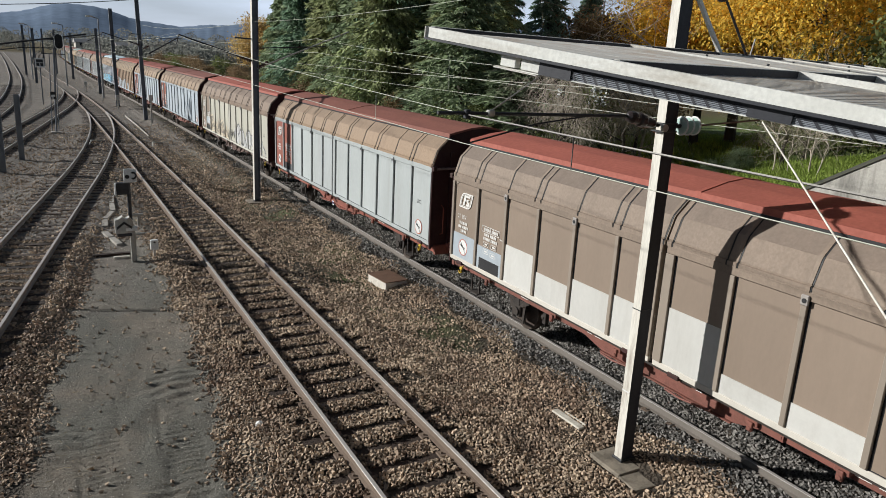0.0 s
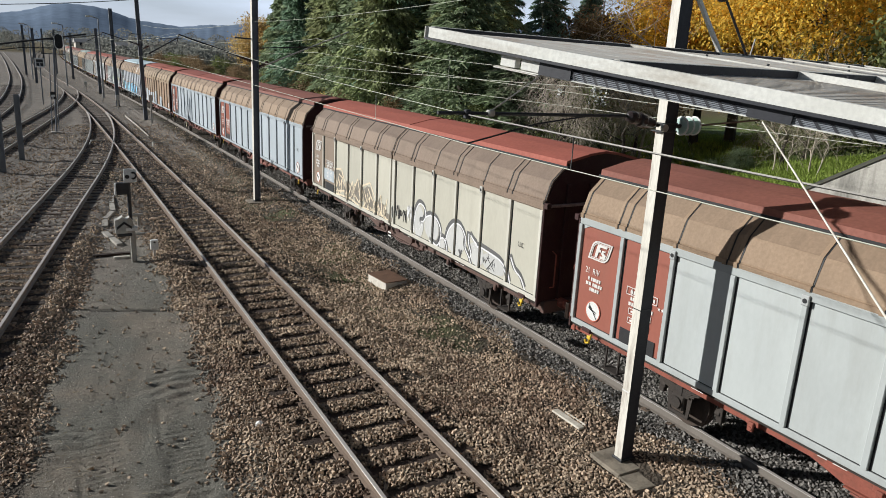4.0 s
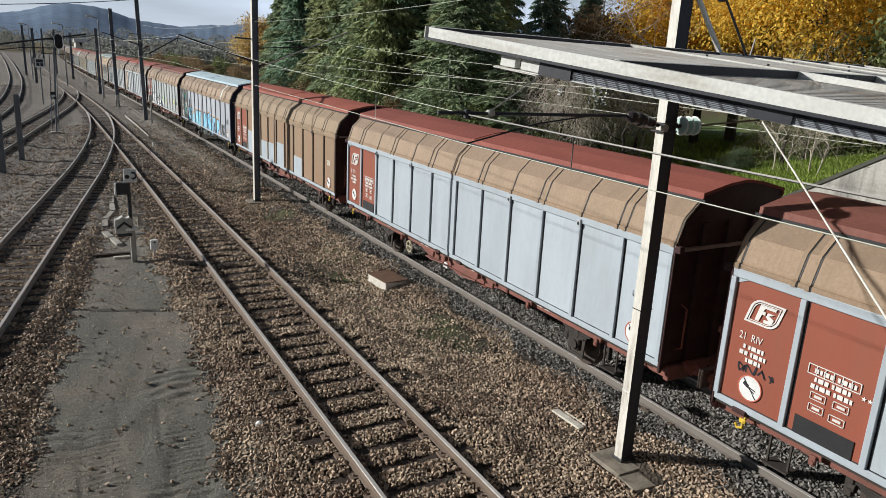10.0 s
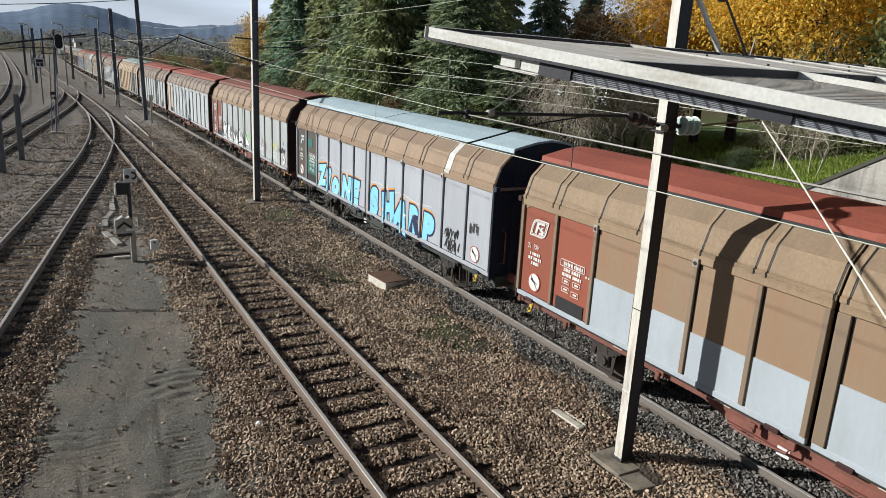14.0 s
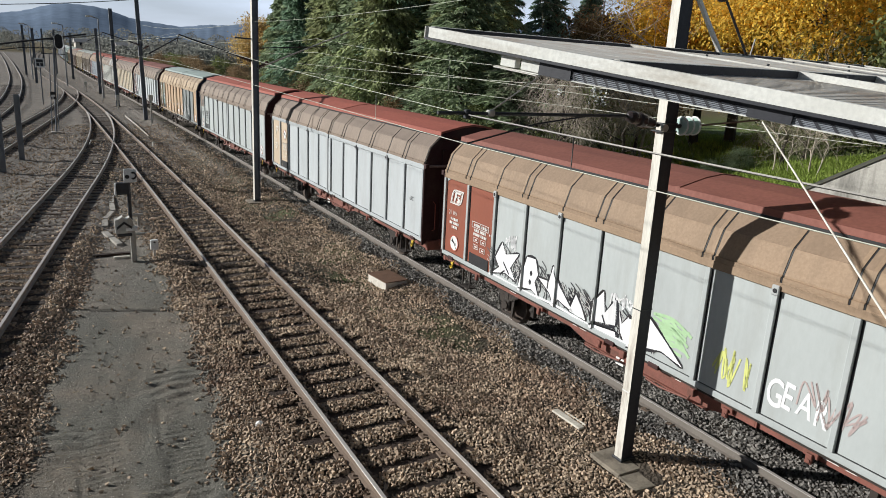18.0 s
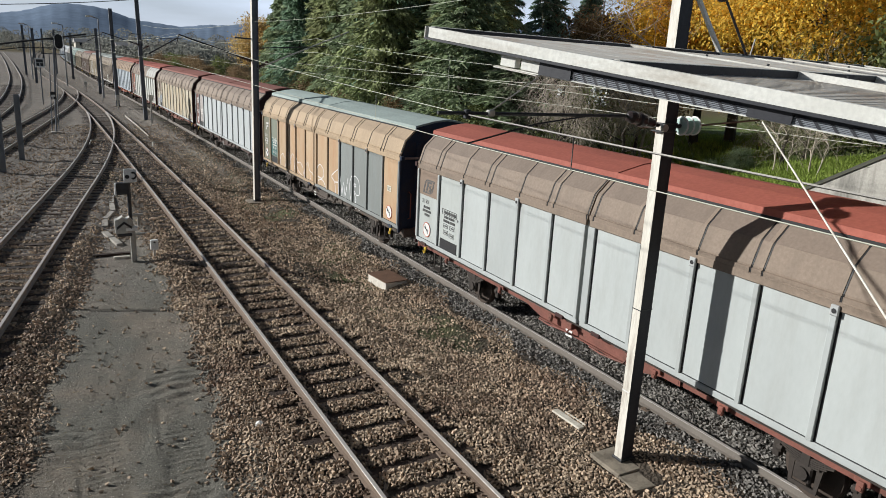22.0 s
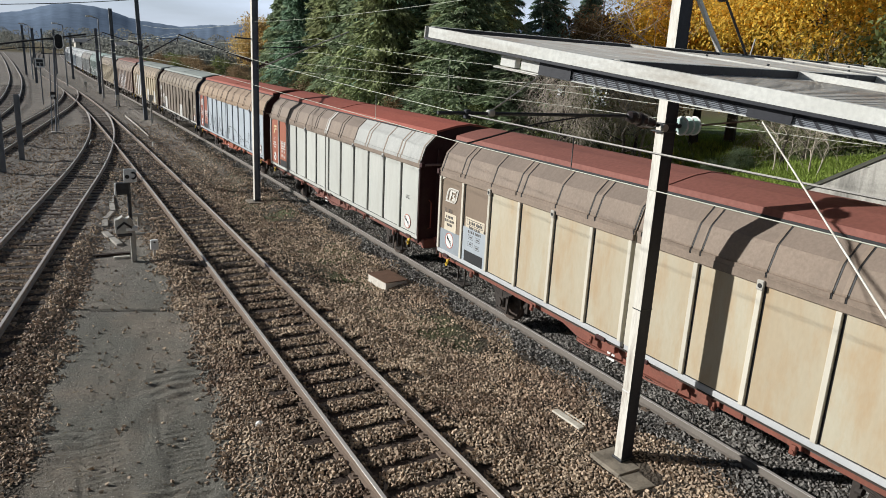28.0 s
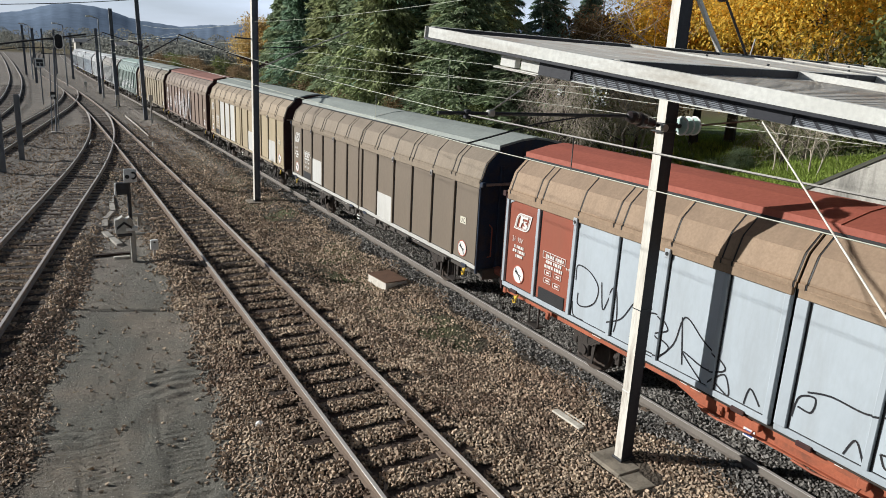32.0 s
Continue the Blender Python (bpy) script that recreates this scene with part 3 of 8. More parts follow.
def hood_form(y0, y1, lift=0.0, thick=0.03, side=-1):
    prof = []
    for k, (x, z) in enumerate(HOOD):
        prof.append((x, z))
    nrm = []
    for k in range(len(prof)):
        a, b = prof[max(0, k - 1)], prof[min(len(prof) - 1, k + 1)]
        d = Vector((b[0] - a[0], b[1] - a[1])).normalized()
        nrm.append((-d.y, d.x))
    outer = [(x + nx * lift, z + nz * lift) for (x, z), (nx, nz) in zip(prof, nrm)]
    inner = [(x - nx * thick, z - nz * thick) for (x, z), (nx, nz) in zip(prof, nrm)]
    ring = outer + inner[::-1]
    if side > 0:
        ring = [(-x, z) for x, z in ring]
    return Form().sweep(ring, [y0, y1])


def wagon_meshes():
    """All the meshes of a sliding-wall wagon, made once."""
    g = {}

    def me(key, form, smooth=False):
        g[key] = form.mesh(key, smooth)

    # one wall half: rails, ribs and end posts stand proud of the panels
    for key, far in (("wall_far", True), ("wall_near", False)):
        b = bounds(far)
        lo, hi = min(b), max(b)
        me(key, Form().box(-1.40, -1.385, lo, hi, SILL, EAVE + 0.02))
        me(key + "_bottom", Form().box(-1.46, -1.40, lo, hi, SILL, SILL + 0.10, 0.008))
        me(key + "_top", Form().box(-1.465, -1.40, lo, hi, EAVE - 0.10, EAVE + 0.03, 0.01))
    me("lock", Form().box(-1.50, -1.46, -0.065, 0.055, EAVE - 0.17, EAVE - 0.02, 0.012))
    me("lock_hole", Form().tube((-1.506, -0.005, EAVE - 0.10), (-1.49, -0.005, EAVE - 0.10), 0.034, n=10))
    me("slide_track", Form().box(-1.43, -1.34, -7.1, 7.1, 1.052, 1.094))
    me("bracket", Form().box(-1.40, -1.30, -0.11, 0.11, 0.94, 1.05, 0.01).box(-1.44, -1.39, -0.05, 0.05, 0.85, 1.0, 0.01).tube((-1.45, 0.0, 0.9), (-1.40, 0.0, 0.9), 0.035, n=8))
    me("locking_lever", Form().rope([(-1.38, -0.55, 1.0), (-1.45, -0.50, 0.84), (-1.46, 0.10, 0.78), (-1.46, 0.42, 0.80)], 0.02, 6).box(-1.47, -1.36, -0.62, -0.48, 0.92, 1.05, 0.012))
    sm = Form()
    for y, w in ((-3.9, 0.16), (-3.65, 0.22), (-0.9, 0.12), (1.5, 0.2), (1.78, 0.14), (3.9, 0.24)):
        sm.box(-1.306, -1.298, y, y + w, 0.97, 1.03)
    me("sole_mark", sm)
    me("end_lever", Form().tube((-1.32, 0.12, 1.15), (-1.32, 0.12, 2.15), 0.022, n=6).box(-1.37, -1.28, 0.05, 0.16, 2.1, 2.2, 0.01).box(-1.37, -1.28, 0.05, 0.16, 1.12, 1.22, 0.01))
    eb = Form()
    for x, z, w, h in ((-1.05, 1.75, 0.16, 0.12), (-1.02, 1.50, 0.08, 0.18), (-1.0, 1.28, 0.10, 0.08), (-0.55, 1.35, 0.2, 0.06)):
        eb.box(x - w / 2, x + w / 2, 0.09, 0.14, z - h / 2, z + h / 2, 0.008)
    me("end_fitting", eb)
    me("roller", Form().box(-1.49, -1.44, -0.12, 0.12, SILL - 0.05, SILL + 0.03, 0.01))
    me("rib", Form().box(-1.478, -1.40, -0.045, 0.045, SILL + 0.10, EAVE - 0.10, 0.008))
    me("wide_rib", Form().box(-1.478, -1.40, -0.105, 0.08, SILL + 0.10, EAVE - 0.10, 0.008))
    _w, _b, _t = STEP / 2 - 0.046, SILL + 0.10, EAVE - 0.10
    me("seal", Form().plate([(_w, _b), (_w, _t), (_w - 0.032, _t), (_w - 0.032, _b + 0.014), (-_w, _b + 0.014), (-_w, _b)], -0.012, 0.0))
    me("panel", Form().box(-0.015, 0.02, -STEP / 2 + 0.045, STEP / 2 - 0.045, SILL + 0.09, EAVE - 0.09, 0.006))
    me("patch", Form().box(-0.018, 0.0, -STEP / 2 + 0.055, STEP / 2 - 0.055, 0.0, 1.0))
    me("far_side", Form().box(1.40, 1.46, -7.09, 7.09, SILL, EAVE, 0.01))
    for key, y0, y1, s in (("hood_far", 0.145, 7.11, -1), ("hood_near", -7.11, 0.105, -1), ("hood_back", -7.11, 7.11, 1)):
        me(key, hood_form(y0, y1, 0.0, 0.03, s))
    top = [(x - 0.002, z + 0.003) for x, z in HOOD[5:]]
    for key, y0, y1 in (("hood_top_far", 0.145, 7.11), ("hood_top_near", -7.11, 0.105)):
        me(key, Form().sweep(top + [(x + 0.01, z - 0.012) for x, z in top[::-1]], [y0, y1]))
    me("hood_repaint", hood_form(0.04, 0.30, 0.010, 0.0))
    me("hood_whitened", hood_form(-7.11, -2.5, 0.009, 0.0))
    me("gusset", Form().plate([(0.0, 0.0), (-0.20, 0.0), (0.0, -0.09)], -0.02, 0.0))
    hw = ring_form(0.17, 0.145, -0.02, 0.01, 20)
    hw.box(-0.012, 0.0, -0.15, 0.15, -0.012, 0.012).box(-0.012, 0.0, -0.012, 0.012, -0.15, 0.15)
    me("hand_wheel", hw)
    me("strap", hood_form(-0.032, 0.032, 0.014, 0.0))
    me("strap_line", hood_form(-0.056, -0.033, 0.006, 0.0))
    lip = [(-1.02, 3.985), (-1.01, 4.085), (-0.40, 4.225), (0, 4.27)]
    ring = lip + [(-x, z) for x, z in lip[-2::-1]] + [(-x * 0.97, z - 0.05) for x, z in lip[:-1]] + [(0, 4.22)] + [(x * 0.97, z - 0.05) for x, z in lip[-2::-1]]
    me("roof_gap", Form().box(-1.03, -0.9, -7.2, 7.2, 3.945, 3.983))
    me("roof_far", Form().sweep(ring, [0.015, 7.15]))
    me("roof_near", Form().sweep(ring, [-7.15, -0.015]))
    seam = [(x, z + 0.014) for x, z in lip] + [(-x, z + 0.014) for x, z in lip[-2::-1]]
    me("roof_seam", Form().sweep(seam + [(x, z - 0.06) for x, z in seam[::-1]], [-0.05, 0.05]))
    # ends: a dark recessed wall with posts and a waist beam
    outline = [(-1.42, SILL), (-1.42, EAVE)] + [(x + 0.03, z - 0.03) for x, z in HOOD[3:-1]] + [(-1.0, 3.97), (-0.99, 4.04), (-0.39, 4.178), (0, 4.223)]
    ring_e = outline + [(-x, z) for x, z in outline[-2::-1]]
    me("end_wall", Form().sweep(ring_e, [-0.03, 0.03]))
    me("end_post", Form().box(-0.05, 0.05, 0.0, 0.09, SILL, 3.60, 0.008))
    me("corner_post", Form().box(-0.04, 0.03, -0.03, 0.03, SILL - 0.1, EAVE, 0.01))
    me("end_beam", Form().box(-1.46, 1.46, 0.06, 0.13, EAVE - 0.03, EAVE + 0.03, 0.01))
    me("grab_rail", Form().rope([(-1.15, 0.03, 1.4), (-1.15, 0.16, 1.45), (-1.15, 0.16, 2.15), (-1.15, 0.03, 2.2)], 0.016, 6))
    me("foot_rail", Form().rope([(-1.0, 0.1, 1.25), (-1.0, 0.2, 1.25), (-0.55, 0.2, 1.25), (-0.55, 0.1, 1.25)], 0.014, 6))
    # underframe
    for key, x in (("sole_bar", -1.30), ("sole_bar_back", 1.30)):
        s = 1 if x < 0 else -1
        me(key, Form().sweep([(x, 0.90), (x + 0.09 * s, 0.90), (x + 0.09 * s, 0.915), (x + 0.02 * s, 0.925), (x + 0.02 * s, 1.07), (x + 0.09 * s, 1.08), (x + 0.09 * s, 1.10), (x, 1.10)], [-7.18, 7.18]))
        tr = Form().plate([(-2.1, 0.90), (-1.5, 0.75), (1.5, 0.75), (2.1, 0.90)], x + 0.03 * s, x + 0.055 * s)
        tr.box(x - 0.02 if s > 0 else x - 0.05, x + 0.05 if s > 0 else x + 0.02, -1.5, 1.5, 0.735, 0.76)
        me(key + "_truss", tr)
    fl = Form().box(-1.38, 1.38, -7.05, 7.05, 1.06, 1.12)
    for y in np.arange(-6.0, 6.1, 1.5):
        fl.box(-1.25, 1.25, y - 0.05, y + 0.05, 0.92, 1.07)
    me("floor_frame", fl)
    hb = Form().box(-1.32, 1.32, -0.06, 0.06, 0.86, 1.12, 0.01)
    me("headstock", hb)
    bf = Form()
    bf.lathe((0, 0.0, 1.06), (0, 0.56, 1.06), [(0, 0.14), (0.06, 0.14), (0.07, 0.11), (0.55, 0.105), (0.57, 0.08), (1.0, 0.075)], 14)
    me("buffer", bf)
    me("buffer_head", Form().box(-0.22, 0.22, 0.555, 0.60, 0.89, 1.23, 0.02))
    me("corner_lug", Form().box(-0.06, 0.05, 0.02, 0.14, EAVE - 0.06, EAVE + 0.06, 0.012))
    cp = Form()
    cp.box(-0.04, 0.04, 0.0, 0.35, 1.0, 1.08, 0.01).rope([(0, 0.30, 1.04), (0, 0.45, 0.92), (0, 0.60, 0.80)], 0.03, 6)
    me("coupling", cp)
    hs = Form().rope([(0.35, 0.05, 0.98), (0.36, 0.22, 0.80), (0.36, 0.38, 0.62), (0.34, 0.5, 0.60)], 0.022, 6)
    me("brake_hose", hs)
    me("wheel", Form().lathe((-0.07, 0, 0), (0.07, 0, 0), [(0, 0.10), (0.02, 0.36), (0.06, 0.40), (0.06, 0.455), (0.75, 0.46), (0.78, 0.485), (0.98, 0.485), (0.99, 0.40), (0.94, 0.36), (1.0, 0.10)], 24))
    me("axle", Form().tube((-1.06, 0, 0), (1.06, 0, 0), 0.075, n=10))
    ab = Form().box(-0.09, 0.09, -0.14, 0.14, -0.13, 0.13, 0.025).tube((-0.12, 0, 0), (-0.08, 0, 0), 0.10, n=12)
    me("axle_box", ab)
    wi = Form().plate([(-0.30, 0.44), (-0.19, 0.44), (-0.17, 0.18), (-0.17, -0.20), (0.17, -0.20), (0.17, 0.18), (0.19, 0.44), (0.30, 0.44), (0.22, -0.26), (-0.22, -0.26)], -0.012, 0.012)
    me("axle_guard", wi)
    sp = Form()
    for k, w in enumerate((0.60, 0.52, 0.42, 0.32, 0.22)):
        pts = [(y, 0.26 - 0.030 * k + 0.16 * (y / 0.6) ** 2) for y in np.linspace(-w, w, 7)]
        ring_s = pts + [(y, z - 0.026) for y, z in pts[::-1]]
        sp.plate(ring_s, -0.06, 0.06)
    sp.box(-0.07, 0.07, -0.07, 0.07, 0.10, 0.30, 0.01)
    me("leaf_spring", sp)
    br = Form()
    br.box(-0.02, 0.02, -0.70, 0.70, 0.36, 0.40)
    br.box(-0.05, 0.05, -0.70, -0.58, -0.15, 0.40, 0.01).box(-0.05, 0.05, 0.58, 0.70, -0.15, 0.40, 0.01)
    br.tube((0, -0.55, 0.0), (0, -0.64, 0.0), 0.07, n=8).tube((0, 0.55, 0.0), (0, 0.64, 0.0), 0.07, n=8)
    me("brake_block", br)
    rod = Form().tube((0.4, -4.0, 0.55), (0.4, 4.0, 0.62), 0.025, n=6).tube((-0.5, -4.0, 0.6), (-0.5, 4.0, 0.5), 0.025, n=6)
    rod.tube((-0.9, 0.4, 0.72), (-0.9, 1.5, 0.72), 0.17, n=12)
    me("brake_rigging", rod)
    me("step", Form().box(-1.46, -1.22, -0.2, 0.2, 0.52, 0.545).box(-1.40, -1.37, -0.18, -0.15, 0.52, 0.95).box(-1.40, -1.37, 0.15, 0.18, 0.52, 0.95))
    hk = Form().rope([(-1.40, -0.05, 1.02), (-1.46, -0.05, 0.96), (-1.46, -0.05, 0.86), (-1.44, 0.05, 0.82), (-1.44, 0.09, 0.88)], 0.022, 6)
    hk.box(-1.47, -1.44, -0.09, 0.02, 0.93, 1.0, 0.008)
    me("tow_hook", hk)
    me("label_holder", Form().box(-1.40, -1.37, -0.2, 0.2, 0.68, 0.84).box(-1.405, -1.395, -0.17, 0.17, 0.70, 0.82))
    # markings: thin plates on the panels
    me("disc", Form().tube((-0.006, 0, 0), (0.0, 0, 0), 0.20, n=28))
    me("disc_ring", ring_form(0.203, 0.184, -0.009, -0.004))
    me("disc_mark", Form().plate([(0.12, 0.035), (0.10, 0.085), (0.015, 0.045), (0.03, -0.005)], -0.012, -0.006).plate([(0.03, 0.010), (0.03, 0.028), (-0.10, -0.002), (-0.10, -0.018)], -0.0115, -0.006).plate([(0.035, 0.002), (0.03, 0.014), (-0.09, -0.045), (-0.085, -0.056)], -0.011, -0.006).plate([(0.116, 0.136), (0.124, 0.128), (-0.116, -0.136), (-0.124, -0.128)], -0.0135, -0.0125))
    lg = Form()

    def badge(k):
        """A slanted frame with two rounded corners, k of full size."""
        pts = [(-0.20, -0.15), (0.10, -0.15)]
        pts += [(0.10 + 0.10 * math.sin(a), -0.05 - 0.10 * math.cos(a)) for a in (0.5, 1.0, 1.5)]
        pts += [(0.20, 0.15), (-0.10, 0.15)]
        pts += [(-0.10 - 0.10 * math.sin(a), 0.05 + 0.10 * math.cos(a)) for a in (0.5, 1.0, 1.5)]
        return [(-(p * k + 0.28 * q * k), q * k) for p, q in pts]

    for k0, k1 in ((1.0, 0.86), (0.80, 0.74)):
        o, inn = badge(k0), badge(k1)
        for k in range(len(o)):
            k2 = (k + 1) % len(o)
            lg.plate([o[k], o[k2], inn[k2], inn[k]], -0.008, 0.0)
    for bar in ([(-0.11, -0.10), (-0.06, -0.10), (-0.03, -0.01), (0.01, -0.01), (0.01, 0.03), (-0.02, 0.03), (0.0, 0.07), (0.13, 0.07), (0.14, 0.105), (-0.06, 0.105)],
                [(0.0, -0.10), (0.10, -0.10), (0.12, -0.03), (0.06, 0.0), (0.12, 0.03), (0.04, 0.03), (0.02, -0.02), (0.06, -0.06), (0.0, -0.065)]):
        lg.plate([(-p, q) for p, q in bar], -0.008, 0.0)
    me("emblem", lg)
    pm = Form()
    for bar in ([(-0.16, -0.14), (-0.08, -0.14), (0.04, 0.05), (-0.02, 0.05)], [(-0.10, 0.07), (0.16, 0.07), (0.20, 0.13), (-0.08, 0.13)], [(0.0, -0.02), (0.14, -0.02), (0.17, 0.03), (0.05, 0.03)]):
        pm.plate([(-p, q) for p, q in bar], -0.008, 0.0)
    me("plain_emblem", pm)
    for key, rows in (("number_bar", ((-0.02, 0.34), (-0.12, 0.44), (-0.22, 0.30))), ("table_bar", ((0.0, 0.62), (-0.12, 0.50), (-0.22, 0.58)))):
        nb = Form()
        for z, w in rows:
            y = -w / 2
            k = 0
            while y < w / 2:
                d = 0.035 + 0.02 * ((k * 7) % 3)
                nb.box(-0.006, 0.0, y, min(y + d, w / 2), z - 0.032, z + 0.032)
                y += d + 0.018 + 0.03 * (k % 4 == 3)
                k += 1
        if key == "table_bar":
            for z in (0.075, -0.06):
                nb.box(-0.006, 0.0, -0.36, 0.36, z - 0.006, z + 0.006)
            for k in range(7):
                nb.box(-0.006, 0.0, -0.36 + k * 0.12 - 0.006, -0.36 + k * 0.12 + 0.006, -0.06, 0.075)
            for yy in (-0.42, -0.50):
                nb.plate([(yy + r * math.cos(a), -0.10 + r * math.sin(a)) for a, r in [(math.pi / 2 + k * math.pi / 5, 0.035 if k % 2 == 0 else 0.015) for k in range(10)]], -0.006, 0.0)
        me(key, nb)
    bx = Form()
    for y, z in ((-0.16, 0), (0.16, 0.0), (0.16, -0.17), (-0.14, -0.20)):
        for a, b_, c_, d_ in ((-0.11, 0.11, 0.045, 0.055), (-0.11, 0.11, -0.055, -0.045), (-0.11, -0.10, -0.055, 0.055), (0.10, 0.11, -0.055, 0.055)):
            bx.box(-0.006, 0.0, y + a, y + b_, z + c_, z + d_)
        bx.box(-0.006, 0.0, y - 0.06, y + 0.05, z - 0.018, z + 0.018)
    me("box_bar", bx)
    me("notice", Form().box(-0.008, 0, -0.42, 0.42, -0.14, 0.14))
    me("sticker", Form().box(-0.008, 0, -0.10, 0.10, -0.07, 0.07))
    me("sticker_mark", Form().box(-0.012, -0.006, -0.07, 0.07, -0.045, 0.045))
    for key, text in (("uic", "UIC"), ("riv", "21  RIV")):
        v, f = letters(text)
        fm = Form()
        fm.add([(-0.003, -0.13 * a, 0.16 * b) for a, b in v], f)
        me(key, fm)
        if key == "uic":
            ys, zs = [-0.13 * p[0] for p in v], [0.16 * p[1] for p in v]
            me("uic_plate", Form().box(-0.005, 0.0, min(ys) - 0.03, max(ys) + 0.03, min(zs) - 0.03, max(zs) + 0.03))
    return g


def letters(text):
    """Flat outlines of a word in the built-in font, one unit high."""
    cu = bpy.data.curves.new("letter", "FONT")
    cu.body, cu.size, cu.resolution_u = text, 1.0, 4
    ob = bpy.data.objects.new("letter", cu)
    scene.collection.objects.link(ob)
    bpy.context.view_layer.update()
    m = bpy.data.meshes.new_from_object(ob.evaluated_get(bpy.context.evaluated_depsgraph_get()))
    v, f = [p.co[:2] for p in m.vertices], [tuple(p.vertices) for p in m.polygons]
    bpy.data.objects.remove(ob)
    bpy.data.curves.remove(cu)
    bpy.data.meshes.remove(m)
    return v, f


def ring_form(r0, r1, x0, x1, n=28):
    v, f = [], []
    for x, r in ((x0, r0), (x0, r1), (x1, r1), (x1, r0)):
        v += [(x, r * math.cos(2 * math.pi * i / n), r * math.sin(2 * math.pi * i / n)) for i in range(n)]
    for k in range(4):
        for i in range(n):
            f.append((k * n + i, k * n + (i + 1) % n, ((k + 1) % 4) * n + (i + 1) % n, ((k + 1) % 4) * n + i))
    return Form().add(v, f)


G = wagon_meshes()
PAINTS = {}


def paint(col, kind="panel", rust=None):
    """A wagon paint with rain streaks and grime, one for each colour."""
    key = (kind, tuple(round(c, 3) for c in col))
    if key not in PAINTS:
        if kind == "rusty":
            PAINTS[key] = mat("rust_stained_paint", col, tuple(0.5 * c + 0.5 * d for c, d in zip(col, rust)), rough=0.6, scale=1.1, fine=16, bump=0.03, grain=0.12, stretch=(1, 1, 0.4), amount=0.8,
                              dirt=rust, dirt_amount=0.75, dirt_scale=1.0, dirt_stretch=(1, 1.6, 0.5), spread=0.05)
            return PAINTS[key]
        if kind == "panel":
            PAINTS[key] = mat("wall_paint", col, tuple(c * 0.86 for c in col), rough=0.5, scale=0.9, fine=14, bump=0.02, grain=0.10, stretch=(1, 1, 0.5),
                              dirt=tuple(0.45 * c + 0.06 * d for c, d in zip(col, (1.3, 1.0, 0.7))), dirt_amount=0.32, dirt_scale=1.3, dirt_stretch=(1, 2.0, 0.35), spread=0.05)
        elif kind == "roof":
            PAINTS[key] = mat("roof_paint", col, tuple(c * 0.8 for c in col), rough=0.75, scale=0.6, fine=14, bump=0.06, stretch=(1, 1, 1),
                              dirt=tuple(0.55 * c for c in col), dirt_amount=0.5, dirt_scale=0.9, dirt_stretch=(1.5, 0.5, 1), spread=0.08)
        elif kind == "hood":
            PAINTS[key] = mat("hood_paint", col, tuple(c * 0.82 for c in col), rough=0.75, scale=0.8, fine=20, bump=0.08,
                              dirt=tuple(0.6 * c for c in col), dirt_amount=0.6, dirt_scale=1.1, dirt_stretch=(1, 2.2, 0.4), spread=0.07)
        else:
            PAINTS[key] = mat("frame_paint", col, tuple(c * 0.7 for c in col), rough=0.7, scale=2.0, fine=25, bump=0.1,
                              dirt=(0.07, 0.045, 0.03), dirt_amount=0.6, dirt_scale=2.5, spread=0.08)
    return PAINTS[key]


def wp(name, key, material, parent, at=None, label=""):
    """A wagon part on a shared mesh, with its own paint."""
    me = G[key]
    if not me.materials:
        me.materials.append(None)
    ob = new(name, me)
    ob.material_slots[0].link = "OBJECT"
    ob.material_slots[0].material = material
    ob.parent = parent
    if at is not None:
        ob.matrix_basis = at
    if label:
        tagged(ob, label)
    return ob


WHEELSETS = []
M_under = mat("grimy_running_gear", (0.05, 0.04, 0.033), (0.026, 0.022, 0.02), rough=0.85, scale=3, fine=30, bump=0.2)
M_redgear = mat("red_oxide_gear", (0.34, 0.10, 0.06), (0.22, 0.075, 0.05), rough=0.7, scale=3, fine=30, bump=0.15)
M_tread = mat("wheel_steel", (0.10, 0.075, 0.06), (0.06, 0.05, 0.042), rough=0.6, metal=0.4, scale=4, fine=30)


P_RING = paint((0.52, 0.14, 0.09))


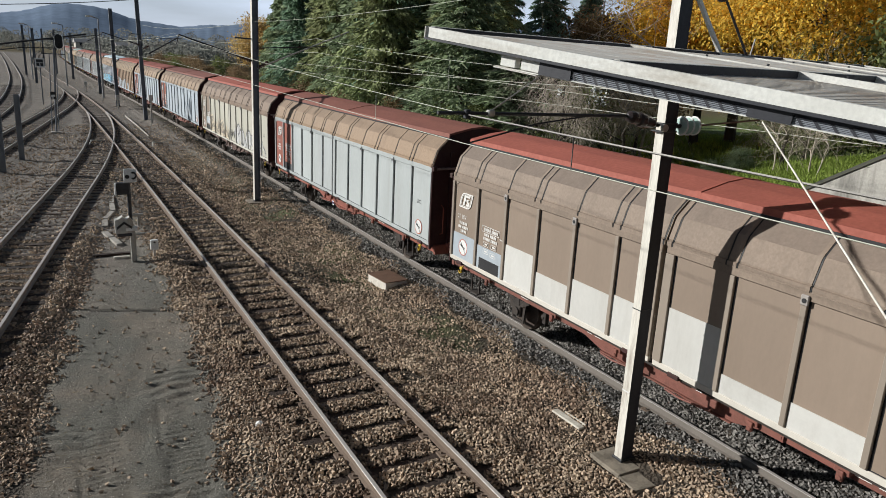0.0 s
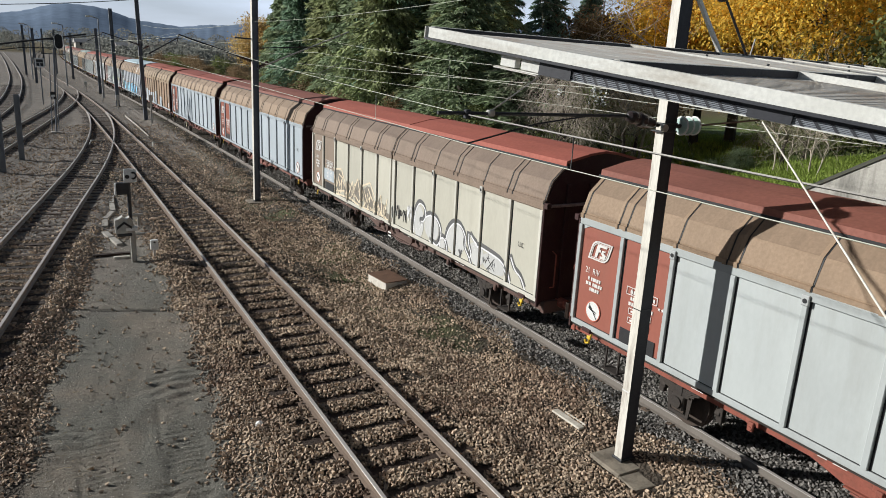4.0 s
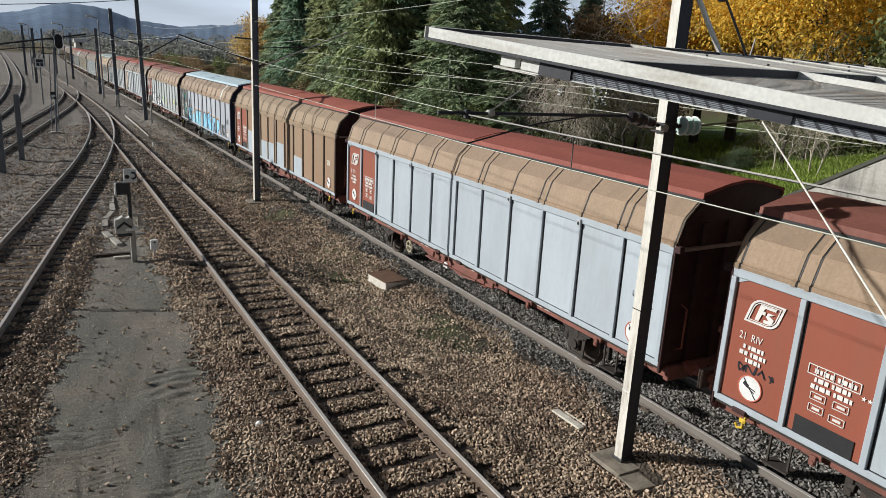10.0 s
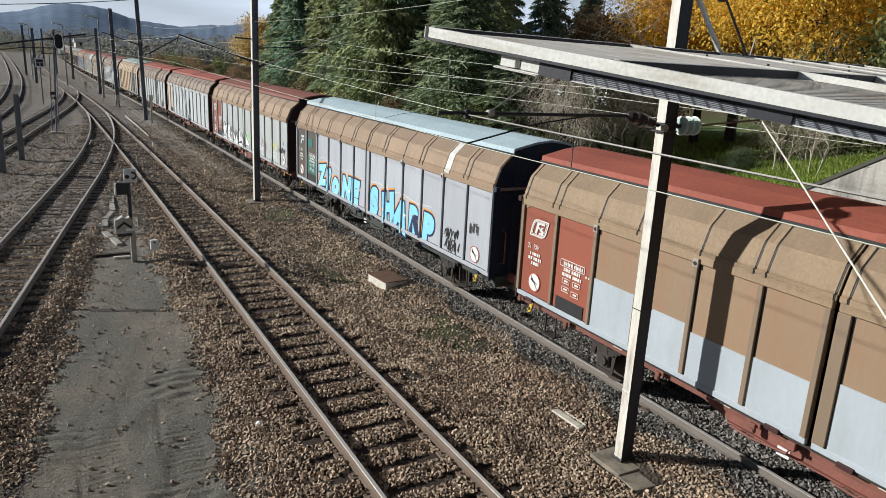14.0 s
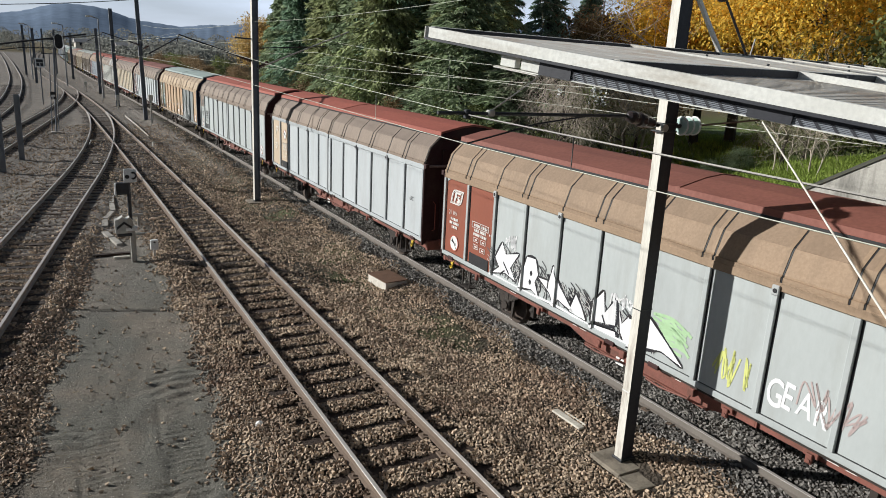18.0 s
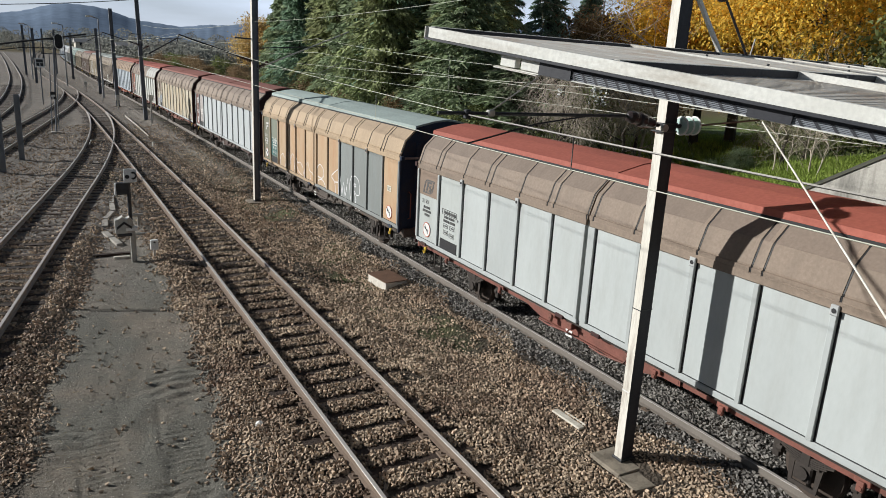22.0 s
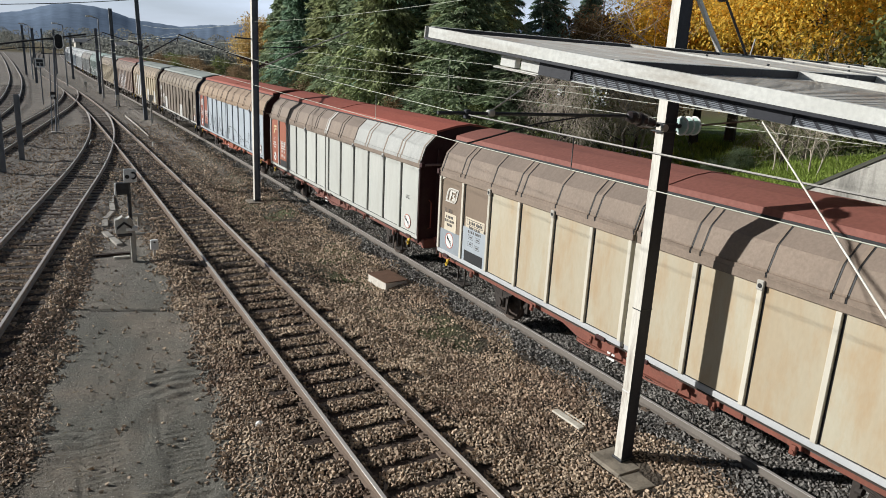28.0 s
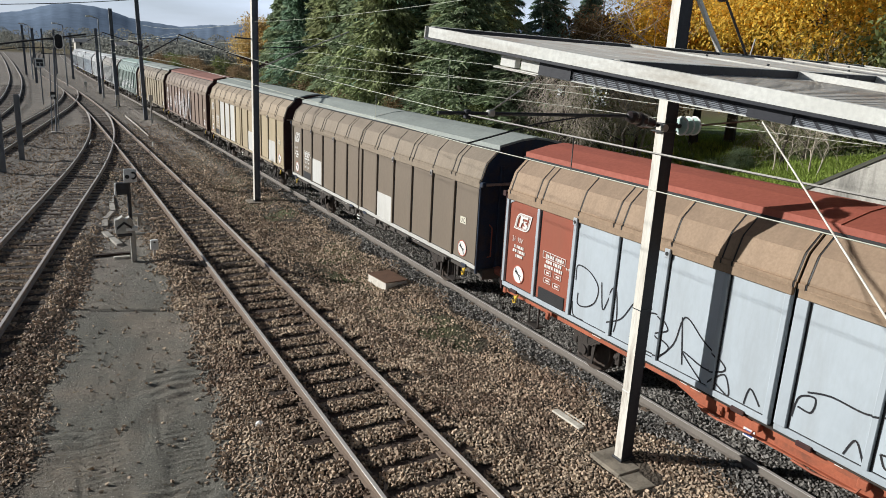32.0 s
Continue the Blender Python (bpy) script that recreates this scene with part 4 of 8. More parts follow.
def make_wagon(spec):
    w = thing("goods_wagon", spec["label"], "goods wagon", "wagons of the passing train")
    wall, hood, roof, lab, frame_c, end = spec["wall"], spec["hood"], spec["roof"], spec["tag"], spec["frame"], spec["end"]
    m_ribs = m_frame = paint(spec.get("rib", tuple(c * 0.92 for c in wall)))
    m_wall, m_hood, m_roof, m_sole, m_end = paint(wall), paint(hood, "hood"), paint(roof, "roof"), paint(frame_c, "frame"), paint(end, "frame")
    m_tag = paint(lab)
    m_let = paint(spec.get("letters", (0.72, 0.70, 0.66)))
    # walls
    for far in (True, False):
        b = bounds(far)
        key = "wall_far" if far else "wall_near"
        m_frame = paint(spec["rib_near"]) if (not far and "rib_near" in spec) else m_ribs
        sw = wp("sliding_wall", key, m_frame, w)
        for k in (2, 4):
            wp("lock", "lock", paint(tuple(0.5 * c + 0.22 for c in wall)), sw, pose(0, b[k], 0))
            wp("lock_hole", "lock_hole", M_black, sw, pose(0, b[k], 0))
        wp("top_rail", key + "_top", m_frame if spec.get("pale_rail") else m_hood, sw)
        wp("bottom_rail", key + "_bottom", paint(spec["sill"]) if "sill" in spec else m_frame, sw)
        for k, y in enumerate(b):
            e_ = 0.045 if k == 0 else (-0.045 if k == 6 else 0)
            if k == 0 and not far:
                wp("end_post", "wide_rib", m_ribs, sw)
                continue
            wp("rib", "rib", m_ribs if k < 2 else m_frame, sw, pose(0, y + (e_ if far else -e_), 0))
        if far:
            wp("gusset", "gusset", m_frame, sw, pose(-1.42, b[6] - 0.088, EAVE - 0.098))
        for y in (min(b) + 0.5, max(b) - 0.5):
            wp("roller", "roller", m_end, sw, pose(0, y, 0))
        for i in range(6):
            y = (b[i] + b[i + 1]) / 2
            idx = 5 - i if far else 6 + i          # 0 is the end with the lettering
            col = spec.get("panels", {}).get(idx)
            m = (m_tag if idx == 0 or "tag2" not in spec else paint(spec["tag2"])) if idx < 2 else (paint(col) if col else m_wall)
            if "rust" in spec and idx > 1 and not col:
                m = paint(wall, "rusty", spec["rust"])
            wide = Matrix.Diagonal((1, 0.893 if i == 0 and far else 1.0, 1, 1))
            if i == 0 and not far:
                y = -0.06 - STEP / 2
            p = wp("panel", "panel", m, sw, pose(-1.413, y, 0) @ wide)
            wp("seal", "seal", M_black, sw, pose(-1.422, y, 0) @ wide)
            pt = spec.get("patches", {}).get(idx)
            if pt:
                z0, z1, pc = pt
                wp("repainted_patch", "patch", paint(pc), sw, Matrix.Translation((-1.424, y, SILL + 0.095 + z0)) @ Matrix.Diagonal((1, 1, z1 - z0, 1)))
    wp("back_wall", "far_side", m_wall, w)
    for key, y0 in (("hood_far", 0), ("hood_near", 0), ("hood_back", 0)):
        h = wp("hood", key, m_hood, w)
        if key == "hood_back":
            continue
        for k, y in enumerate(bounds(key == "hood_far")):
            ye = y
            if k in (0, 6):
                ye = y + (0.05 if key == "hood_far" else -0.05) * (1 if k == 0 else -1)
            for yy in ((ye, ye + 0.2) if k in (1, 3, 5) else (ye,)):
                wp("strap", "strap", m_hood, h, pose(0, yy, 0))
                # a flat black line along the strap's near side
                wp("strap_groove", "strap_line", M_black, h, pose(0, yy, 0))
        # the upper hood gets a slightly darker, greyer tone than the lower
        if key != "hood_back":
            wp("hood_top", key.replace("hood", "hood_top"), paint(tuple(c * d for c, d in zip(hood, (0.86, 0.87, 0.90))), "hood"), h, None, "slightly darker, greyer upper hood")
        if key == "hood_near" and "hood_mark" in spec:
            wp("hood_mark", "hood_whitened", paint(spec["hood_mark"], "hood"), h, None, "whitewashed part of the hood")
        if key == "hood_near" and "hood_spot" in spec:
            wp("hood_mark", "hood_repaint", paint(WHT), h, pose(0, -5.1, 0), "whitened patch")
        if key == "hood_far" and "hood_mark" in spec:
            wp("hood_mark", "hood_repaint", paint(spec["hood_mark"]), h, None, "whitened strip")
    for key in ("roof_far", "roof_near"):
        wp("roof", key, m_roof, w)
    wp("roof_seam", "roof_seam", m_roof, w)
    # black strip put in for the shadow under the roof lip
    wp("gutter", "roof_gap", M_black, w, None, "black strip for the shadow gap under the roof edge")
    if spec.get("wheel"):
        wp("hand_wheel", "hand_wheel", paint((0.62, 0.55, 0.38)), w, pose(-1.33, 2.58, 0.72), "cream brake hand wheel")
    for s in (1, -1):
        m = pose(0, 7.10 * s, 0, 0, 0, 0 if s > 0 else 180)
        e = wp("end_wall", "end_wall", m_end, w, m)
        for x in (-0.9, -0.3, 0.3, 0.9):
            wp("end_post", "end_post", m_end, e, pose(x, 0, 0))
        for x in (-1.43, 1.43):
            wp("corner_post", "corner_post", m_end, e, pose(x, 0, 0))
            wp("corner_lug", "corner_lug", m_end, e, pose(x, 0, 0))
        wp("end_beam", "end_beam", paint((0.36, 0.27, 0.23), "frame"), e)
        wp("grab_rail", "grab_rail", M_redgear, e)
        wp("end_lever", "end_lever", M_redgear, e)
        wp("end_fitting", "end_fitting", M_galv, e)
        wp("grab_rail", "grab_rail", M_redgear, e, Matrix.Diagonal((-1, 1, 1, 1)))
        wp("foot_rail", "foot_rail", M_darksteel, e)
        hs = wp("headstock", "headstock", m_sole, w, pose(0, 7.16 * s, 0, 0, 0, 0 if s > 0 else 180))
        for x in (-0.875, 0.875):
            wp("buffer", "buffer", M_redgear, hs, pose(x, -0.09, 0))
            wp("buffer_head", "buffer_head", M_tread, hs, pose(x, -0.09, 0))
        wp("coupling", "coupling", M_under, hs, pose(0, 0.05, 0))
        wp("brake_hose", "brake_hose", M_black, hs)
    # underframe and running gear
    sb = wp("sole_bar", "sole_bar", m_sole, w)
    wp("truss", "sole_bar_truss", m_sole, sb)
    sk = wp("sticker", "sticker", paint((0.75, 0.75, 0.72)), sb, pose(-1.275, 0.55, 0.73))
    if spec.get("eu"):
        wp("sticker_field", "sticker_mark", paint((0.10, 0.14, 0.42)), sb, pose(-1.275, 0.55, 0.73))
    sb2 = wp("sole_bar", "sole_bar_back", m_sole, w)
    wp("truss", "sole_bar_back_truss", m_sole, sb2)
    tagged(wp("sole_mark", "sole_mark", m_let, sb), kind="stuff")
    wp("slide_track", "slide_track", M_under, w)
    for y in (-5.5, -3.3, -1.9, 1.0, 2.9, 5.4):
        wp("bracket", "bracket", m_sole, w, pose(0, y, 0))
    for y in (-0.7, 0.9):
        wp("locking_lever", "locking_lever", m_sole, w, pose(0, y, 0))
    wp("floor_frame", "floor_frame", M_under, w)
    wp("brake_rigging", "brake_rigging", M_under, w)
    for y in (6.55, -6.55):
        wp("tow_hook", "tow_hook", M_yellow, w, pose(0, y, 0), "yellow tow hook")
    wp("step", "step", M_under, w, pose(0, 5.9, 0))
    wp("step", "step", M_under, w, pose(0, -5.9, 0))
    wp("label_holder", "label_holder", m_sole, w, pose(0.06, -2.2, 0.22))
    for y in (4.55, -4.55):
        ws = new("wheelset")
        ws.empty_display_size = 0.3
        ws.parent = w
        ws.matrix_basis = pose(0, y, 0.46)
        WHEELSETS.append((ws, y))
        for s in (-1, 1):
            wp("wheel", "wheel", M_tread, ws, pose(0.7535 * s, 0, 0, 0, 0, 0 if s < 0 else 180))
        wp("axle", "axle", M_under, ws)
        for s in (-1, 1):
            m = pose(1.02 * s, y, 0.48, 0, 0, 0 if s < 0 else 180)
            bx = wp("axle_box", "axle_box", M_under, w, m)
            wp("axle_guard", "axle_guard", M_under, bx, pose(-0.02, 0, 0))
            wp("leaf_spring", "leaf_spring", M_under, bx)
            wp("brake_gear", "brake_block", M_under, bx, pose(0.27, 0, 0))
    # lettering at the one end, marks at the other
    y0, y1 = 0.06 + 5.5 * STEP, 0.06 + 4.5 * STEP
    X = -1.437
    for yb, dy, z0, z1, wide, pc in spec.get("boxes", ()):
        wp("repainted_patch", "patch", paint(pc), w, Matrix.Translation((X + 0.0155, (y0, y1)[yb] + dy, z0)) @ Matrix.Diagonal((1, wide, z1 - z0, 1)), "painted ground of the lettering")
    wp("emblem", "plain_emblem" if spec.get("plain_mark") else "emblem", paint(spec["mark"]) if "mark" in spec else m_let, w, pose(X, y0 - 0.03, 2.67, 0, 0, 0) @ Matrix.Diagonal((1, 1.3, 1.25, 1)))
    tagged(wp("number_bar", "number_bar", m_let, w, pose(X, y0 + 0.05, 2.12)), kind="stuff")
    d = wp("warning_disc", "disc", M_white, w, pose(X, y1, 2.58) if spec.get("high_disc") else pose(X, y0, 1.50))
    wp("disc_mark", "disc_mark", M_black, d)
    wp("disc_ring", "disc_ring", P_RING, d)
    tagged(wp("table_bar", "table_bar", m_let, w, pose(X, y1, 2.18)), kind="stuff")
    tagged(wp("box_bar", "box_bar", m_let, w, pose(X, y1, 1.83)), kind="stuff")
    wp("notice_board", "notice", M_black, w, pose(X, y1, 1.33), "black chalk notice board")
    yn = -(0.06 + 5.5 * STEP)
    if spec.get("end_disc", True):
        d = wp("warning_disc", "disc", M_white, w, pose(X, yn + 0.08, 1.47))
        wp("disc_mark", "disc_mark", M_black, d)
        wp("disc_ring", "disc_ring", P_RING, d)
    plate = None
    if sum(wall) < 1.2:
        plate = wp("letter_plate", "uic_plate", paint((0.66, 0.62, 0.50)), w, pose(X + 0.004, yn + 0.22, 2.12), "small cream painted plate")
    tagged(wp("lettering", "uic", paint((0.06, 0.06, 0.06)), plate or w, pose(-0.004, 0, 0) if plate else pose(X, yn + 0.22, 2.12)), kind="stuff")
    tagged(wp("lettering", "riv", m_let, w, pose(X, y0 + 0.32, 2.20)), kind="stuff")
    return w


# colours as painted and weathered
PALE, PALEB, CREAM = (0.455, 0.485, 0.475), (0.435, 0.485, 0.52), (0.52, 0.50, 0.415)
TAUPE, TAN, ORANGE = (0.275, 0.212, 0.162), (0.34, 0.238, 0.155), (0.47, 0.345, 0.22)
OXIDE, MAROON, TERRA = (0.30, 0.085, 0.05), (0.24, 0.09, 0.066), (0.375, 0.108, 0.075)
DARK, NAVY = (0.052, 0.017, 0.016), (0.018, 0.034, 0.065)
GREYG, AQUA, TEAL = (0.34, 0.37, 0.34), (0.50, 0.63, 0.68), (0.34, 0.44, 0.40)
WHT = (0.58, 0.57, 0.53)
TR = "sliding-wall wagon, "


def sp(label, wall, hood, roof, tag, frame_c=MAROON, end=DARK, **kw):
    return dict(label=TR + label, wall=wall, hood=hood, roof=roof, tag=tag, frame=frame_c, end=end, **kw)


TRAIN = [
    sp("brown walls with whitened lower patches, brick-red roof", TAUPE, TAUPE, TERRA, TAUPE, rib=(0.30, 0.25, 0.20), eu=True, sill=(0.66, 0.62, 0.54),
       patches={0: (0.0, 0.62, PALEB), 1: (0.0, 0.55, PALEB), 2: (0.0, 0.85, WHT), 3: (0.0, 0.55, WHT), 4: (0.0, 0.75, WHT), 5: (0.0, 0.8, WHT), 6: (0.0, 1.0, WHT), 7: (0.0, 0.32, WHT), 8: (0.0, 0.4, WHT), 10: (0.0, 0.5, WHT)}),
    sp("pale grey walls, tan hood, brown roof", PALE, TAN, (0.27, 0.10, 0.072), (0.30, 0.10, 0.07), frame_c=(0.30, 0.09, 0.06), pale_rail=True, eu=True),
    sp("cream walls covered in faded graffiti, red roof", CREAM, (0.255, 0.185, 0.135), TERRA, TAUPE, frame_c=(0.13, 0.075, 0.06), patches={1: (0.35, 0.75, PALEB)}, rib=(0.6, 0.58, 0.5), end_disc=False),
    sp("pale blue walls, rust-red end panels, dull red roof", PALEB, TAN, MAROON, OXIDE, pale_rail=True),
    sp("clean pale blue walls, red lettered panels", PALEB, TAN, (0.30, 0.085, 0.06), OXIDE, wheel=True, pale_rail=True),
    sp("tan-brown walls, repainted blue along the bottom", (0.285, 0.20, 0.125), (0.33, 0.235, 0.145), (0.36, 0.10, 0.065), OXIDE, rust=(0.30, 0.155, 0.085), rib=(0.25, 0.185, 0.125), sill=PALEB,
       patches={2: (0, 0.95, PALEB), 3: (0, 0.85, PALEB), 4: (0, 0.75, PALEB), 5: (0, 0.8, PALEB), 6: (0, 0.95, PALEB), 8: (0, 0.7, PALEB)}),
    sp("pale walls with large blue graffiti, whitish roof", (0.44, 0.465, 0.50), TAN, AQUA, (0.10, 0.085, 0.07), end=NAVY, boxes=((1, 0.22, 2.48, 2.80, 0.42, (0.03, 0.17, 0.15)), (1, 0, 1.50, 2.14, 0.97, (0.04, 0.15, 0.125))), frame_c=(0.05, 0.06, 0.055), rib=(0.40, 0.425, 0.455), hood_spot=True, plain_mark=True, mark=(0.55, 0.66, 0.70)),
    sp("pale grey walls with black, white and green graffiti", PALE, TAN, MAROON, (0.28, 0.085, 0.05)),
    sp("off-white walls, peeling lettered panels, red roof", (0.50, 0.53, 0.535), TAUPE, TERRA, (0.58, 0.46, 0.33), letters=(0.70, 0.66, 0.58), end_disc=False, pale_rail=True, high_disc=True, plain_mark=True),
    sp("pale grey-green walls, red roof", PALE, TAUPE, TERRA, (0.46, 0.49, 0.47), letters=(0.10, 0.10, 0.10), patches={0: (1.22, 1.90, (0.25, 0.185, 0.14))}),
    sp("orange-tan walls with grey panels and chalky graffiti", ORANGE, (0.46, 0.34, 0.22), (0.36, 0.43, 0.405), (0.20, 0.195, 0.14), end=NAVY, tag2=(0.22, 0.24, 0.19), frame_c=(0.10, 0.08, 0.065),
       rib_near=(0.25, 0.265, 0.255), panels={k: (0.24, 0.26, 0.25) for k in (8, 9, 10)}, rust=(0.40, 0.205, 0.095), plain_mark=True, boxes=((1, 0, 1.50, 2.22, 0.9, (0.06, 0.15, 0.14)),)),
    sp("pale walls, dull brown roof", (0.50, 0.53, 0.53), TAUPE, (0.25, 0.098, 0.075), (0.16, 0.07, 0.055), tag2=(0.40, 0.36, 0.34), frame_c=(0.10, 0.06, 0.05)),
    sp("stained cream walls, brown lettered panels, red roof", (0.47, 0.43, 0.325), TAUPE, (0.27, 0.10, 0.075), (0.24, 0.18, 0.13), rib=(0.62, 0.58, 0.48), sill=(0.50, 0.51, 0.51), frame_c=(0.26, 0.09, 0.06), patches={0: (0.0, 0.55, (0.30, 0.335, 0.36)), 1: (0.0, 0.85, (0.40, 0.44, 0.47))}, rust=(0.40, 0.26, 0.13), letters=(0.10, 0.095, 0.09), mark=(0.70, 0.67, 0.60), boxes=((0, 0, 1.74, 2.20, 0.55, (0.64, 0.56, 0.43)), (1, 0, 2.04, 2.30, 0.8, (0.64, 0.56, 0.43)))),
    sp("off-white walls, partly whitened hood, red roof", (0.54, 0.545, 0.495), TAUPE, (0.34, 0.09, 0.06), (0.36, 0.12, 0.07), hood_mark=(0.46, 0.46, 0.43), plain_mark=True, mark=(0.70, 0.60, 0.36)),
    sp("pale blue walls scrawled with thin black lines", PALEB, TAN, (0.36, 0.10, 0.065), OXIDE, frame_c=(0.42, 0.12, 0.06), eu=True),
    sp("dull brown walls, grey roof", (0.20, 0.16, 0.12), (0.27, 0.215, 0.155), GREYG, (0.20, 0.16, 0.12), end=NAVY, frame_c=(0.08, 0.07, 0.06), sill=(0.55, 0.54, 0.5),
       patches={2: (0.05, 0.9, WHT), 7: (0.0, 0.75, WHT)}),
    sp("tan walls with white end panels, grey roof", (0.42, 0.34, 0.22), (0.36, 0.28, 0.19), GREYG, (0.36, 0.28, 0.19), frame_c=(0.10, 0.08, 0.06),
       panels={2: WHT, 3: WHT, 4: WHT}, patches={7: (0, 0.9, WHT), 10: (0, 0.9, WHT)}),
    sp("brown walls with white scrawls, red roof", (0.24, 0.17, 0.13), TAUPE, (0.28, 0.13, 0.10), (0.22, 0.16, 0.13), frame_c=(0.10, 0.08, 0.06)),
    sp("tan walls, grey roof", (0.34, 0.28, 0.19), (0.27, 0.22, 0.16), GREYG, (0.30, 0.24, 0.17), frame_c=(0.10, 0.08, 0.06)),
    sp("green walls with pale graffiti, teal roof", (0.19, 0.245, 0.215), (0.27, 0.34, 0.31), TEAL, (0.17, 0.22, 0.19), frame_c=(0.08, 0.08, 0.07)),
    sp("grey walls, pale roof", (0.34, 0.35, 0.34), (0.32, 0.30, 0.27), (0.50, 0.52, 0.50), (0.34, 0.35, 0.34), frame_c=(0.10, 0.09, 0.08)),
    sp("pale grey walls, whitish roof", (0.56, 0.58, 0.58), (0.55, 0.56, 0.55), (0.60, 0.62, 0.62), (0.5, 0.52, 0.52), frame_c=(0.10, 0.09, 0.08)),
    sp("grey-blue walls, pale roof", (0.42, 0.47, 0.52), (0.45, 0.47, 0.48), (0.55, 0.57, 0.57), (0.4, 0.44, 0.48), frame_c=(0.10, 0.09, 0.08)),
    sp("pale walls, white roof", (0.55, 0.58, 0.60), (0.5, 0.52, 0.53), (0.60, 0.62, 0.63), (0.5, 0.52, 0.54), frame_c=(0.10, 0.09, 0.08)),
    sp("grey walls, grey roof", (0.40, 0.43, 0.46), (0.40, 0.41, 0.42), (0.5, 0.51, 0.52), (0.4, 0.42, 0.44), frame_c=(0.10, 0.09, 0.08)),
]
WAGONS = [make_wagon(s) for s in TRAIN]
PITCH, FIRST = 15.347, 14.84


def run(t):
    """Metres that the train has gone at t seconds, and slowly gains speed."""
    return 4.773 * t + 0.06773 * t * t - 0.0001515 * t ** 3 + 0.0000000912 * t ** 4




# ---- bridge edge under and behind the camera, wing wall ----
# dark steel; on mast and cross beams the shade is put into this colour
M_navy = mat("dark_and_shaded_steel", (0.022, 0.024, 0.032), (0.03, 0.03, 0.036), rough=0.6, scale=2, fine=25, bump=0.05)
SKEW = 13.0        # the bridge lies askew to the tracks
bridge = thing("bridge", "plain concrete road bridge edge over the tracks", "bridge", kind="structure", at=pose(0, 0, 0, 0, 0, SKEW))
part("deck", Form().box(-40, 13.9, -8.0, -0.35, 4.55, 4.95, 0.03), M_concrete, bridge)
part("parapet", Form().box(-40, 14.6, -0.35, -0.18, 4.5, 5.80, 0.02), M_concrete, bridge)
part("abutment", Form().box(13.9, 16.5, -9.0, -0.36, -0.4, 4.95, 0.02), M_concrete, bridge)
part("pier", Form().box(-2.6, -1.9, -7.5, -0.8, -0.4, 4.55, 0.03), M_concrete, bridge)
M_wing = mat("stained_concrete", (0.50, 0.48, 0.43), (0.36, 0.345, 0.31), rough=0.95, scale=0.9, fine=20, bump=0.3, dirt=(0.07, 0.068, 0.06), dirt_amount=0.85, dirt_scale=0.9, dirt_stretch=(1, 2.5, 0.35))
M_oldwall = mat("mossy_concrete", (0.09, 0.09, 0.07), (0.05, 0.055, 0.04), rough=0.95, scale=3, fine=30, bump=0.4)
wing = thing("wing_wall", "weathered sloping concrete wing wall beside the line", "wall", kind="structure")
part("wall_face", Form().plate([(2.6, -0.5), (14.6, -0.5), (14.6, 0.25), (7.65, 4.55), (7.0, 4.90), (2.6, 4.90)], 13.80, 13.97), M_wing, wing)
part("coping", Form().plate([(14.7, 0.20), (14.7, 0.26), (7.02, 4.97), (2.6, 4.97), (2.6, 4.91), (6.98, 4.91)], 13.77, 13.93), M_oldwall, wing, "dark mossy top edge")


# ---- overhanging shield of steel beams beside the bridge ----
SHIELD = pose(3.09, 5.92, 6.24, 6.28, 0, SKEW)       # its outer corner; local x along the bridge, -y back to it
shield = thing("catenary_shield", "weathered pale steel beam frame with mesh, jutting from the bridge", "shield frame", at=SHIELD)
M_beam = mat("pale_beam_paint", (0.72, 0.72, 0.67), (0.58, 0.57, 0.51), rough=0.65, scale=1.3, fine=30, bump=0.08, dirt=(0.26, 0.20, 0.13), dirt_amount=0.65, dirt_scale=2.0, dirt_stretch=(2, 0.5, 2))
M_deck = mat("rusty_deck_paint", (0.80, 0.77, 0.70), (0.68, 0.62, 0.53), rough=0.65, scale=1.5, fine=30, bump=0.06, dirt=(0.42, 0.25, 0.13), dirt_amount=0.75, dirt_scale=1.6, dirt_stretch=(0.6, 2.0, 1))
M_meshwire = mat("grey_mesh_wire", (0.24, 0.26, 0.29), (0.17, 0.18, 0.20), rough=0.6, metal=0.2, scale=2, fine=30, bump=0)
BACK = -5.24


def channel(length, h, w):
    """A rolled channel along y, web at x = 0, flanges towards +x, top at z = 0."""
    prof = [(0, 0), (w, 0), (w, -0.009), (0.009, -0.012), (0.009, -h + 0.012), (w, -h + 0.009), (w, -h), (0, -h)]
    return Form().sweep(prof, [0, -length])


part("side_beam", channel(-BACK, 0.088, 0.07), M_beam, shield)
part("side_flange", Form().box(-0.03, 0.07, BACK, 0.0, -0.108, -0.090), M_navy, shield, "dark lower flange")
part("end_cap", Form().box(-0.02, 0.08, 0.003, 0.018, -0.10, 0.004, 0.003), M_beam, shield)
BEAMS = (3.2, 5.5, 7.5, 9.4, 11.2)
for x in BEAMS:
    part("beam", channel(-BACK - 0.02, 0.105, 0.10), M_beam, shield, at=pose(x, -0.02, 0.006))
# cross beams: shade is in the dark web colour, sunlit tops are pale strips
for y in (0.0, -2.05, -4.1):
    f = channel(11.25, 0.105, 0.06)
    part("cross_beam", f, M_navy, shield, "cross beam coloured dark for its shade", at=pose(0.06, y, 0.0, 0, 0, 90))
    part("cross_cap", Form().box(0.08, 11.3, y + 0.002, y + 0.05, 0.001, 0.005), M_beam, shield)
